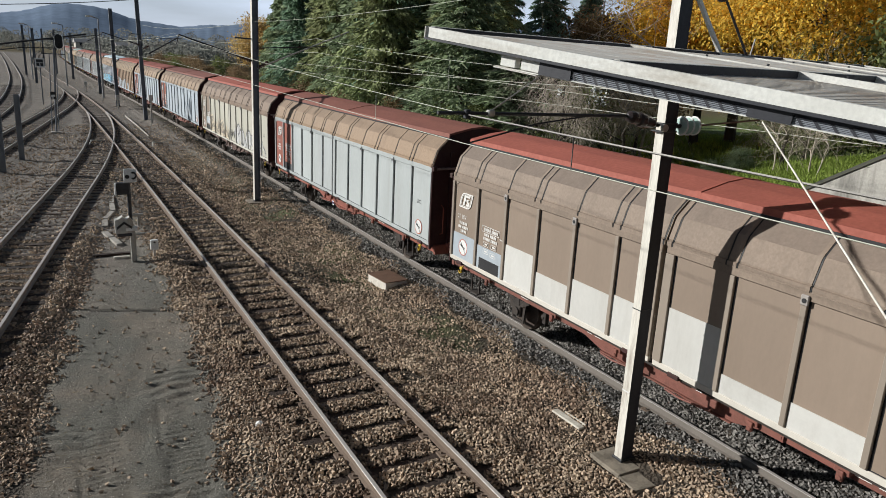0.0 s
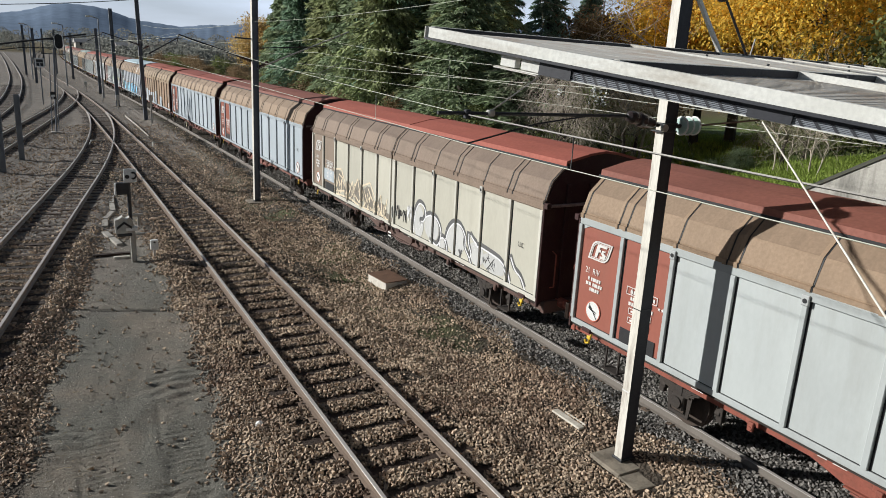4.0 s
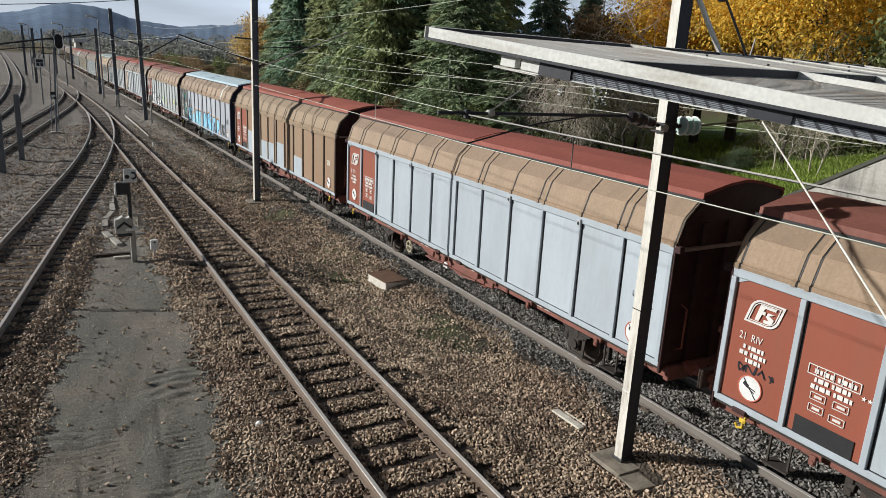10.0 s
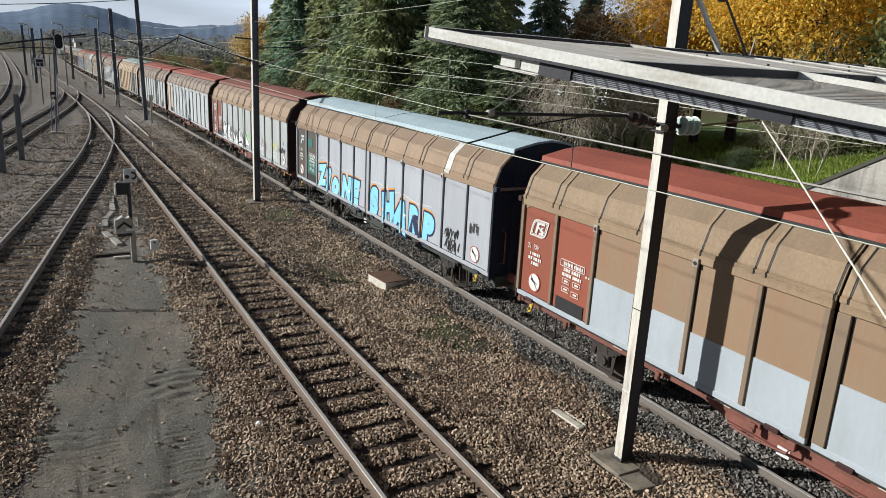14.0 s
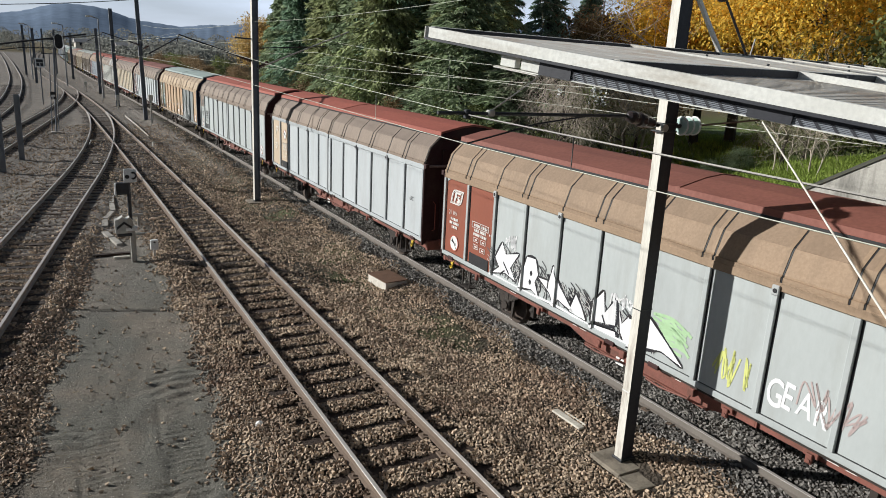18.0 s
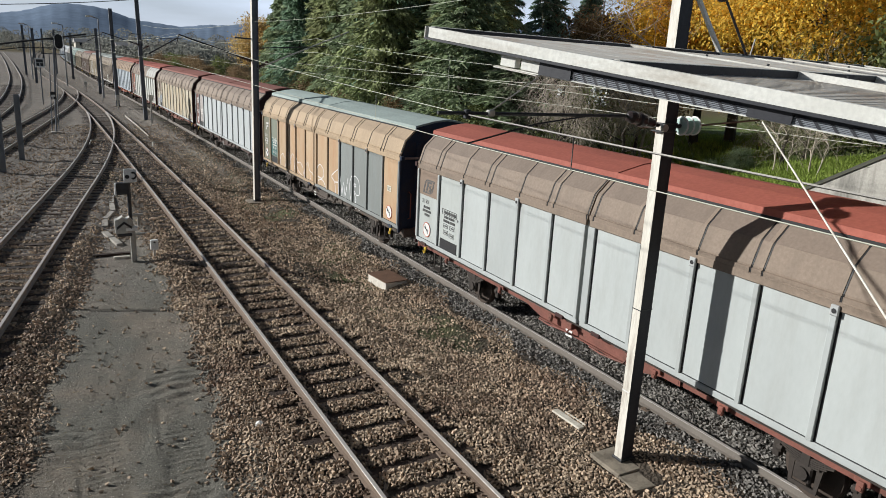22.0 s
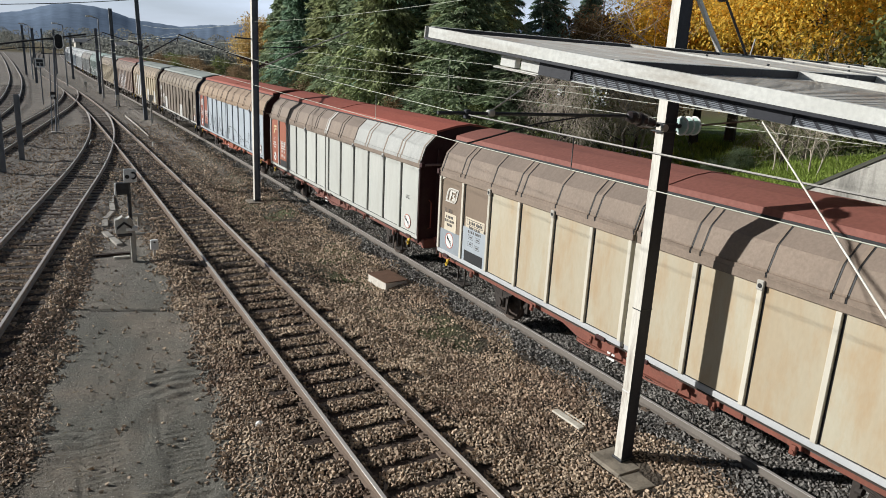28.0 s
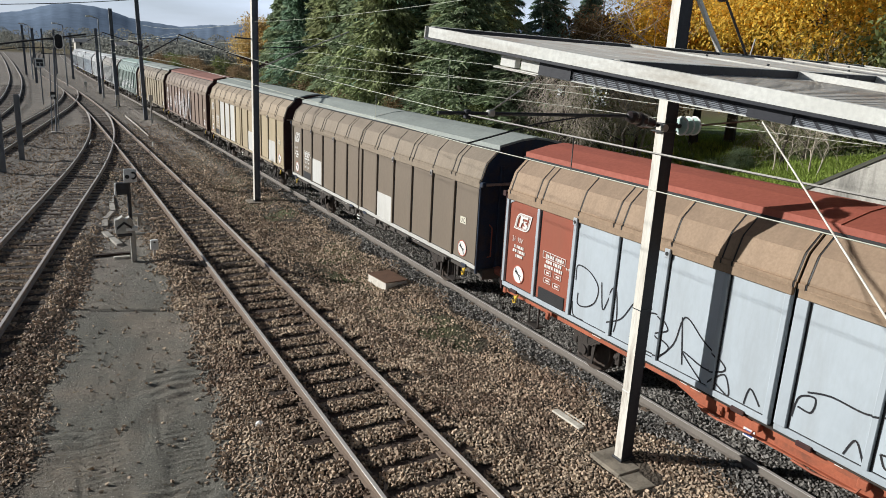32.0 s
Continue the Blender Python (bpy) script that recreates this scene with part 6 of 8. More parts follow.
# small things lying in the ballast
bx_ = thing("cable_pit", "low concrete cable pit with a rusty lid", "cable pit", at=pose(8.02, 17.2, 0, 0, 0, 6))
part("frame", Form().box(-0.34, 0.34, -0.50, 0.50, GROUND_Z - 0.1, -0.06, 0.015), M_pit, bx_)
M_rustlid = mat("rusty_lid", (0.16, 0.085, 0.05), (0.10, 0.055, 0.035), rough=0.85, scale=3, fine=40, bump=0.2)
part("lid", Form().box(-0.36, 0.36, -0.52, 0.52, -0.06, -0.035, 0.008), M_rustlid, bx_)
M_plank = mat("old_cream_paint", (0.66, 0.62, 0.53), (0.50, 0.46, 0.38), rough=0.7, scale=4, fine=30, bump=0.15, dirt=(0.25, 0.19, 0.13), dirt_amount=0.5, dirt_scale=5)
pk = thing("plank", "cream-painted angle plank lying in the ballast", "plank", at=pose(7.79, 8.82, 0, 0, 0, 2))
part("board", Form().box(-0.07, 0.06, -0.39, 0.35, GROUND_Z + 0.06, GROUND_Z + 0.10, 0.006), M_plank, pk)
part("board", Form().box(0.10, 0.13, -0.36, 0.20, GROUND_Z + 0.05, GROUND_Z + 0.11, 0.005), M_plank, pk)
rockm = Form().lathe((0, 0, 0), (0, 0, 0.09), [(0, 0.03), (0.3, 0.06), (0.7, 0.05), (1, 0.02)], 7)
part("white_stone", rockm, M_white, None, at=pose(2.70, 10.8, -0.25, 10, 15, 0) @ Matrix.Diagonal((1.3, 1.3, 1.3, 1)))
tagged(bpy.data.objects["white_stone"], "white painted lump lying on the ballast", "stone")
for x, y, r in ((9.0, 6.3, -15), (8.55, 5.6, 70)):
    sl = part("flat_slab", Form().box(-0.25, 0.25, -0.12, 0.12, -0.30, -0.235, 0.012), M_oldfoot, None, at=pose(x, y, 0, 2, 0, r))
    tagged(sl, "flat grey concrete slab piece in the ballast", "slab", "slabs in the ballast")
pt_ = thing("pipe_run", "long pale pipe along the line", "pipe")
part("pipe", Form().rope([(5.94, 67.5, GROUND_Z + 0.08), (6.02, 60.0, GROUND_Z + 0.08), (6.0, 52.3, GROUND_Z + 0.08)], 0.07, 8), M_concrete, pt_)
for x, y, h in ((7.35, 61.5, 1.5), (6.1, 76.0, 0.5), (4.4, 98.0, 0.6)):
    st = thing("trackside_box", "small grey trackside cabinet on a post", "trackside box", "trackside boxes", at=pose(x, y, 0))
    part("post", Form().box(-0.06, 0.06, -0.06, 0.06, GROUND_Z - 0.05, h), M_galv, st)
    part("cabinet", Form().box(-0.16, 0.16, -0.14, 0.14, h, h + 0.5, 0.02), M_galv, st)
# point blades' hold-downs beside the turnout
for x, y in ((2.35, 48.6), (5.75, 47.2)):
    pd = thing("point_clip", "pale bent hold-down iron beside the rail", "rail clip", "rail clips", at=pose(x, y, 0))
    part("iron", Form().rope([(-0.3, -1.2, -0.1), (-0.1, 0.2, 0.0), (0.5, 0.9, -0.1)], 0.04, 6), M_galv, pd)


# ---- wires ----
def sag(a, b, drop, n=14):
    a, b = Vector(a), Vector(b)
    return [a.lerp(b, i / n) - Vector((0, 0, drop * 4 * (i / n) * (1 - i / n))) for i in range(n + 1)]


def wire(label, spans, r, m=None):
    w = thing("overhead_wire", label, "overhead wire", "overhead wires")
    for pts in spans:
        part("span", Form().rope(pts, r, 5), m or M_wire, w)
    return w


def xa(y):
    return line_a(y)


wire("contact wire over the siding", [[(xa(y), y, z) for y, z in ((-20, 4.98), (7.38, 4.98), (15, 5.09), (29.3, 5.32), (64, 5.3), (97, 5.2), (140, 5.2), (200, 5.2))]], 0.0056)
wire("stranded grey messenger cable over the siding", [sag((4.43, -20, 5.4), (4.43, 7.38, 5.33), 0.12)], 0.0105, M_cable)
wire("messenger wire over the siding", [sag((4.43, 7.38, 5.33), (4.62, 29.3, 6.32), 0.09), sag((4.62, 29.3, 6.32), (xa(64), 64.1, 6.3), 0.25), sag((xa(64), 64.1, 6.3), (xa(130), 130, 6.2), 0.3)], 0.0056)
wire("contact wire over the running line", [[(line_train(y), y, 5.08) for y in (-20, 7.38, 30, 64, 97, 140, 200)]], 0.0056)
wire("messenger wire over the running line", [sag((10.16, 7.38, 5.75), (10.1, 29.3, 6.5), 0.18), sag((10.1, 29.3, 6.5), (9.7, 64, 6.9), 0.45), sag((9.7, 64.1, 6.9), (8.6, 97, 6.9), 0.4)], 0.0056)
wire("second messenger over the running line", [sag((10.16, 7.38, 5.3), (10.1, 29.3, 5.95), 0.10), sag((10.1, 29.3, 5.95), (9.7, 64, 6.1), 0.30)], 0.0056)
wire("feeder along the mast heads", [sag((7.7, 7.42, 7.35), (7.48, 29.3, 7.0), 0.15), sag((7.48, 29.3, 7.0), (7.2, 64.1, 7.4), 0.3)], 0.0056)
wire("auxiliary wire over the running line", [sag((9.0, 7.38, 5.62), (9.2, 29.3, 5.48), 0.05)], 0.0056)
dr = thing("dropper", "thin dropper between messenger and contact wire", "dropper", "droppers")
part("wire", Form().rope([(4.43, 5.35, 5.30), (4.45, 5.37, 5.14), (4.43, 5.35, 4.98)], 0.006, 5), M_darkwire, dr)
for y, x, z0, z1 in ((10.1, 4.43, 5.39, 5.02), (20.5, 4.42, 5.78, 5.18), (18.0, 10.13, 6.0, 5.08), (24.0, 10.1, 6.2, 5.08)):
    d = thing("dropper", "thin dropper between messenger and contact wire", "dropper", "droppers")
    part("wire", Form().tube((x, y, z0), (x, y, z1), 0.005, n=5), M_wire, d)
# cross-span over the yard
cs = thing("cross_span", "dark cross-span wires over the yard tracks", "cross span")
part("beam", Form().rope([(-8.0, 57.0, 4.45), (-2.36, 57.0, 5.45), (2.84, 57.0, 6.37)], 0.06, 8), M_darksteel, cs)
part("span", Form().rope([(-8.0, 57.0, 4.2), (-1.0, 57.0, 5.3), (1.2, 57.0, 5.35)], 0.03, 6), M_darkwire, cs)
part("span", Form().rope(sag((-14, 60.0, 7.6), (7.1, 66.0, 9.4), 0.4), 0.03, 6), M_darkwire, cs)
part("span", Form().rope(sag((-2.0, 100.0, 5.6), (5.9, 97.0, 6.6), 0.1), 0.04, 6), M_darkwire, cs)


# ---- trees and bushes ----
def leaf_cloud(pos, direction, length, width, rg):
    """Thin leaf blades: one small folded quad at each place."""
    n = len(pos)
    d = direction / np.maximum(np.linalg.norm(direction, axis=1, keepdims=True), 1e-6)
    r = rg.normal(size=(n, 3))
    s = np.cross(d, r)
    s /= np.maximum(np.linalg.norm(s, axis=1, keepdims=True), 1e-6)
    L, Wd = length[:, None], width[:, None]
    a = pos - s * Wd * 0.5
    b = pos + s * Wd * 0.5
    c = pos + d * L + s * Wd * 0.22
    e = pos + d * L - s * Wd * 0.22
    v = np.stack([a, b, c, e], 1).reshape(-1, 3)
    f = np.arange(4 * n).reshape(-1, 4)
    return v, f


def limbs(form, base, top, r, rg, count, reach, up, levels=2):
    """A bent trunk with forking limbs; returns the tips."""
    base, top = Vector(base), Vector(top)
    pts = [base]
    for i in range(1, 7):
        p = base.lerp(top, i / 6) + Vector((rg.normal() * 0.12, rg.normal() * 0.12, 0)) * (i / 3)
        pts.append(p)
    for i in range(6):
        form.tube(pts[i], pts[i + 1], r * (1 - i / 7), r * (1 - (i + 1) / 7), 8, False)
    tips = []

    def grow(p, d, length, rad, lev):
        q = p
        for _ in range(3):
            d2 = (d + Vector(rg.normal(size=3) * 0.22)).normalized()
            e = q + d2 * length / 3
            form.tube(q, e, rad, rad * 0.7, 5, False)
            q, d, rad = e, d2, rad * 0.7
            if lev > 0:
                grow(q, (d + Vector(rg.normal(size=3) * 0.75)).normalized(), length * 0.6, rad * 0.7, lev - 1)
        tips.append(q)

    for k in range(count):
        s = 0.3 + 0.7 * (k + rg.random()) / count
        i = min(5, int(s * 6))
        p = pts[i].lerp(pts[i + 1], s * 6 - i)
        a = k * 2.4 + rg.random()
        d = Vector((math.cos(a), math.sin(a), up + 0.3 * rg.normal())).normalized()
        grow(p, d, reach * (1.15 - 0.6 * s), r * 0.42 * (1.1 - s * 0.6), levels)
    return tips


def conifer_meshes(seed, h, r, branches, tufts):
    rg = np.random.default_rng(seed)
    tf = Form().tube((0, 0, -0.6), (0, 0, h * 0.5), 0.24, 0.15, 10, False).tube((0, 0, h * 0.5), (0, 0, h * 0.98), 0.15, 0.02, 8, False)
    P, D, L, Wd = [], [], [], []
    for k in range(branches):
        s = (k + rg.random()) / branches
        z = h * (0.06 + 0.93 * s)
        ln = r * (1 - s) ** 0.75 * (0.7 + 0.45 * rg.random()) + 0.15
        a = k * 2.39996 + rg.normal() * 0.25
        t = np.sort(rg.random(tufts)) ** 0.7
        droop = 0.10 + 0.30 * rg.random()
        x, y = np.cos(a) * ln * t, np.sin(a) * ln * t
        zz = z + ln * (0.18 * t - droop * 1.5 * t ** 2)
        side = rg.normal(size=tufts) * 0.15 * ln * (1 - 0.45 * t)
        x, y = x - np.sin(a) * side, y + np.cos(a) * side
        P.append(np.stack([x, y, zz - np.abs(side) * 0.35 + rg.normal(size=tufts) * 0.05], 1))
        D.append(np.stack([np.cos(a) + rg.normal(size=tufts) * 0.6, np.sin(a) + rg.normal(size=tufts) * 0.6, -0.75 + rg.normal(size=tufts) * 0.45], 1))
        L.append(0.26 + 0.26 * rg.random(tufts))
        Wd.append(0.09 + 0.07 * rg.random(tufts))
        if k % 3 == 0:
            tf.tube((0, 0, z), (math.cos(a) * ln * 0.8, math.sin(a) * ln * 0.8, z + ln * (0.15 - droop)), 0.035, 0.01, 4, False)
    v, f = leaf_cloud(np.concatenate(P), np.concatenate(D), np.concatenate(L), np.concatenate(Wd), rg)
    return tf.mesh("trunk"), quick_mesh("crown", v, f)


def broadleaf_meshes(seed, h, reach, leaves, size, spread, low=0.3):
    rg = np.random.default_rng(seed)
    tf = Form()
    tips = limbs(tf, (0, 0, -0.5), (0, 0, h * 0.8), 0.26 * h / 10, rg, 11, reach, 0.55, 2)
    tips = np.array([p[:] for p in tips])
    idx = rg.integers(0, len(tips), leaves)
    pos = tips[idx] + rg.normal(size=(leaves, 3)) * np.array([spread, spread, spread * 0.8])
    pos = pos[pos[:, 2] > h * low * 0.5]
    n = len(pos)
    d = rg.normal(size=(n, 3)) + np.array([0, 0, -0.5])
    v, f = leaf_cloud(pos, d, size * (0.7 + 0.6 * rg.random(n)), size * (0.6 + 0.4 * rg.random(n)), rg)
    return tf.mesh("trunk"), quick_mesh("crown", v, f)


def plant(name, label, category, group, meshes, m_leaf, at):
    t = thing(name, label, category, group, at=at)
    part("trunk", meshes[0], M_bark, t)
    if meshes[1]:
        if not meshes[1].materials:
            meshes[1].materials.append(None)
        crown = part("crown", meshes[1], None, t)
        crown.material_slots[0].link = "OBJECT"
        crown.material_slots[0].material = m_leaf
    return t


def lie(x, y):
    return float(ground_height(np.array([[x]], float), np.array([[y]], float))[0, 0])


CON = [conifer_meshes(s, h, r, 150, 92) for s, h, r in ((11, 13.5, 3.4), (12, 15.0, 3.8), (13, 12.0, 3.2))]
rgp = np.random.default_rng(21)
k_ = 0
for row, (xr, y0, y1, gap) in enumerate(((18.5, 27.0, 66.0, 3.3), (22.0, 30.0, 78.0, 3.7), (26.0, 38.0, 84.0, 4.6))):
    y = y0
    while y < y1:
        x = xr + rgp.normal() * 0.8 + max(0, y - 45) * 0.035
        hgt = (0.60 + 0.45 * rgp.random() if row == 0 else 0.85 + 0.35 * rgp.random()) * (0.62 + 0.38 * min(1.0, (y - 24) / 14))
        if x / y > 0.62 and row > 0:
            y += 2.0
            continue
        if x / y > 0.62:
            hgt = 0.33 + 0.05 * rgp.random()
        t = plant("conifer", "dense dark green conifer with drooping branches", "conifer tree", "conifers behind the line", CON[k_ % 3], (M_needle, M_cedar, M_bluefir, M_needle, M_cedar)[k_ * 3 % 5],
                  pose(x, y, lie(x, y), 0, 0, rgp.random() * 360) @ Matrix.Diagonal((1.0, 1.0, hgt, 1)))
        k_ += 1
        y += gap * (0.8 + 0.4 * rgp.random())

for x, y, hgt in ((29.6, 45.0, 0.92), (33.0, 44.0, 0.78), (36.0, 43.0, 0.86)):
    plant("conifer", "dense dark green conifer with drooping branches", "conifer tree", "conifers behind the line", CON[k_ % 3], M_bluefir, pose(x, y, lie(x, y), 0, 0, x * 50) @ Matrix.Diagonal((0.9, 0.9, hgt, 1)))
    k_ += 1

YEL = broadleaf_meshes(31, 12.0, 4.6, 60000, 0.125, 0.75)
YEL2 = broadleaf_meshes(32, 9.0, 3.4, 14000, 0.20, 0.6)
for x, y, s, rz in ((31.0, 21.0, 1.1, 0), (36.0, 29.0, 1.15, 120), (33.5, 29.5, 0.95, 60), (40.0, 22.0, 1.2, 200)):
    plant("maple_tree", "tall tree in golden yellow autumn leaves", "tree", "autumn trees", YEL, M_yleaf, pose(x, y, lie(x, y), 0, 0, rz) @ Matrix.Diagonal((s, s, s, 1)))
for x, y, s, rz in ((32.5, 121.0, 1.12, 0), (33.0, 108.0, 0.8, 80)):
    plant("maple_tree", "distant tree in pale yellow autumn leaves", "tree", "autumn trees", YEL2, M_pleaf, pose(x, y, lie(x, y), 0, 0, rz) @ Matrix.Diagonal((s, s, s, 1)))
for x, y, s, rz in ((27.0, 31.5, 0.7, 40), (33.0, 36.0, 0.8, 20), (25.0, 25.5, 0.45, 140)):
    plant("maple_tree", "tree with rusty brown autumn leaves", "tree", "autumn trees", YEL2, M_oleaf, pose(x, y, lie(x, y), 0, 0, rz) @ Matrix.Diagonal((s, s, s, 1)))

BUSH = [broadleaf_meshes(s, 3.6, 1.7, 7000, 0.13, 0.42, 0.0) for s in (41, 42)]
bush_list = [(28.5, 15.5, 1.3, M_gleaf), (23.0, 19.2, 0.20, M_needle), (23.9, 18.6, 0.26, M_needle), (30.0, 19.0, 1.2, M_gleaf), (20.0, 24.5, 0.8, M_gleaf)]
for x, y, s, m in bush_list:
    plant("bush", "leafy green bush on the bank", "bush", "bushes on the bank", BUSH[int(x) % 2], m, pose(x, y, lie(x, y), 0, 0, x * 77 % 360) @ Matrix.Diagonal((s, s, s, 1)))
y = 70.0
while y < 200:
    for q in range(2):
        x = 14.5 + 5 * rgp.random() + (y - 70) * 0.05 + bend(y) + q * 5
        s = 0.55 + 0.3 * rgp.random() + q * 0.15
        m = (M_oleaf, M_oleaf, M_gleaf, M_oleaf)[int(rgp.random() * 4)]
        plant("bush", "wild autumn bush beside the line", "bush", "wild bushes along the line", BUSH[int(y) % 2], m, pose(x, y, lie(x, y), 0, 0, rgp.random() * 360) @ Matrix.Diagonal((s, s, s, 1)))
    y += 4.5 + 2 * rgp.random()


for i, (x, y, s) in enumerate(((16.6, 27.5, 0.62), (17.2, 31.0, 0.55), (16.8, 35.0, 0.6), (17.0, 40.5, 0.7), (16.6, 46.0, 0.6), (17.4, 52.0, 0.75), (17.0, 58.0, 0.7), (16.8, 64.0, 0.7))):
    plant("bush", "tangled brown-green bush under the conifers", "bush", "bushes under the conifers", BUSH[i % 2], (M_gleaf if y < 33 else (M_oleaf, M_pleaf, M_oleaf)[i % 3]), pose(x, y, lie(x, y), 0, 0, i * 77) @ Matrix.Diagonal((s, s * 1.6, s, 1)))


# bare trees with hanging twigs
def weeping(seed, h, reach, count):
    rg = np.random.default_rng(seed)
    tf = Form()
    tips = limbs(tf, (0, 0, -0.5), (0, 0, h), 0.2, rg, 12, reach, 0.35, 2)
    tips = np.array([p[:] for p in tips])
    V, F = [], []
    k = 0
    for i in range(count):
        p = tips[rg.integers(0, len(tips))] + rg.normal(size=3) * 0.35
        ln = 0.8 + 1.6 * rg.random()
        q = p.copy()
        d = np.array([rg.normal() * 0.9, rg.normal() * 0.9, 0.25])
        w = 0.016
        for s in range(4):
            d = d * 0.8 + np.array([rg.normal() * 0.28, rg.normal() * 0.28, -0.42])
            e = q + d / np.linalg.norm(d) * ln / 4
            o = np.array([w, -w * 0.6, 0])
            V += [q - o, q + o, e + o * 0.7, e - o * 0.7]
            F.append((k, k + 1, k + 2, k + 3))
            k += 4
            q, w = e, w * 0.75
    return tf.mesh("trunk"), quick_mesh("crown", np.array(V), np.array(F))


WEEP = weeping(51, 6.0, 2.6, 900)
for x, y, s, rz in ((20.4, 24.6, 0.62, 0), (22.5, 25.2, 0.66, 90), (18.6, 23.4, 0.58, 150), (20.5, 21.6, 0.55, 210), (19.0, 25.5, 0.6, 280), (25.4, 17.8, 0.42, 30), (27.6, 18.4, 0.5, 170)):
    plant("weeping_tree", "bare tree with a curtain of hanging pale twigs", "bare tree", "bare trees", WEEP, M_twig, pose(x, y, lie(x, y), 0, 0, rz) @ Matrix.Diagonal((s, s, s, 1)))


def bare(seed, h, reach):
    rg = np.random.default_rng(seed)
    tf = Form()
    limbs(tf, (0, 0, -0.3), (0, 0, h), 0.028 * h / 3, rg, 16, reach, 0.5, 2)
    return tf.mesh("trunk"), None


BARE = [bare(61, 2.6, 1.8), bare(62, 3.2, 2.2)]
for m_ in BARE:
    m_[0].materials.append(M_twig)
for x, y, s, rz in ((20.3, 13.0, 0.9, 0), (22.6, 14.8, 1.1, 90), (21.5, 14.0, 1.0, 200), (24.6, 15.6, 1.1, 300), (23.2, 16.6, 1.1, 20), (24.4, 17.4, 1.2, 130), (25.8, 17.0, 1.2, 250), (22.0, 15.2, 0.9, 75), (24.3, 24.6, 3.0, 40), (25.6, 30.5, 3.0, 110), (30.0, 33.0, 3.2, 15)):
    plant("bare_shrub", "leafless shrub with pale tangled branches", "shrub", "bare shrubs", BARE[int(x) % 2], M_twig, pose(x, y, lie(x, y), 0, 0, rz) @ Matrix.Diagonal((s, s, s, 1)))


rgs = np.random.default_rng(58)
tuft_p = np.concatenate([np.array([19.3, 22.0, 4.75]) + rgs.normal(size=(60, 3)) * np.array([0.22, 0.2, 0.16]), np.array([17.3, 22.0, 4.95]) + rgs.normal(size=(24, 3)) * np.array([0.10, 0.1, 0.10]), np.array([19.0, 21.9, 5.1]) + rgs.normal(size=(26, 3)) * 0.11])
tv, tf_ = leaf_cloud(tuft_p, rgs.normal(size=(len(tuft_p), 3)), 0.05 + 0.06 * rgs.random(len(tuft_p)), 0.05 + 0.04 * rgs.random(len(tuft_p)), rgs)
tagged(part("seed_heads", quick_mesh("seed_heads", tv, tf_), M_white), "white fluffy seed heads caught on bare twigs", "seed heads", kind="stuff")


# grass on the bank
def grass(name, label, n, x0, x1, y0, y1, hgt, m, seed, keep=None):
    rg = np.random.default_rng(seed)
    x, y = x0 + (x1 - x0) * rg.random(n), y0 + (y1 - y0) * rg.random(n)
    if keep is not None:
        ok = keep(x, y, rg)
        x, y = x[ok], y[ok]
    z = ground_height(x[None], y[None])[0]
    p = np.stack([x, y, z - 0.02], 1)
    d = np.stack([rg.normal(size=len(x)) * 0.5, rg.normal(size=len(x)) * 0.5, np.ones(len(x))], 1)
    v, f = leaf_cloud(p, d, hgt * (0.5 + rg.random(len(x))), hgt * 0.18 * np.ones(len(x)), rg)
    return tagged(part(name, quick_mesh(name, v, f), m), label, "grass", kind="stuff")


grass("grass", "bright green grass on the bank above the wall", 42000, 13.95, 26.0, 7.0, 20.0, 0.20, M_grass, 71)
grass("lawn", "green lawn beyond the line", 16000, 24.0, 42.0, 20.0, 36.0, 0.22, M_grass, 72)
grass("grass", "ragged grass hanging over the wall edge", 5000, 13.9, 14.2, 6.5, 12.5, 0.16, M_grass, 75)
M_weed = mat("dry_weeds", (0.13, 0.13, 0.055), (0.20, 0.17, 0.09), rough=0.9, scale=0.8, fine=8, bump=0, island=True, spread=0.4)
grass("weeds", "low mossy weeds in the stones beside the line", 9000, 6.0, 8.7, 11.0, 34.0, 0.055, M_weed, 73,
      lambda x, y, rg: np.sin(x * 2.3 + y * 0.7) + np.sin(y * 0.43 + 1) + rg.normal(size=len(x)) * 0.5 > 0.7)
grass("weeds", "dry grass tufts between the sidings", 5000, -6.0, 3.2, 24.0, 60.0, 0.09, M_weed, 74,
      lambda x, y, rg: np.sin(x * 1.3 + y * 0.5) + np.sin(y * 0.33 + 2) + rg.normal(size=len(x)) * 0.5 > 0.9)

M_straw = mat("dry_straw", (0.46, 0.37, 0.23), (0.30, 0.23, 0.14), rough=0.9, scale=2, fine=20, bump=0, island=True, spread=0.4)
rgl = np.random.default_rng(91)
n_s = 900
sx, sy = -2.2 + 4.4 * rgl.random(n_s), 8.5 + 12.0 * rgl.random(n_s) ** 1.3
keep_s = rgl.random(n_s) < np.where(sx < 0.2, 1.0, 0.25)
sx, sy = sx[keep_s], sy[keep_s]
sv, sf = leaf_cloud(np.stack([sx, sy, ground_height(sx, sy) + np.where(sx < 0.1, 0.05, 0.012)], 1), np.stack([rgl.normal(size=len(sx)), rgl.normal(size=len(sx)) * 0.6, 0.06 * rgl.normal(size=len(sx))], 1),
                    0.06 + 0.16 * rgl.random(len(sx)) ** 2, 0.006 + 0.004 * rgl.random(len(sx)), rgl)
tagged(part("straw", quick_mesh("straw", sv, sf), M_straw), "dry grass stalks strewn over the ground", "straw", kind="stuff")

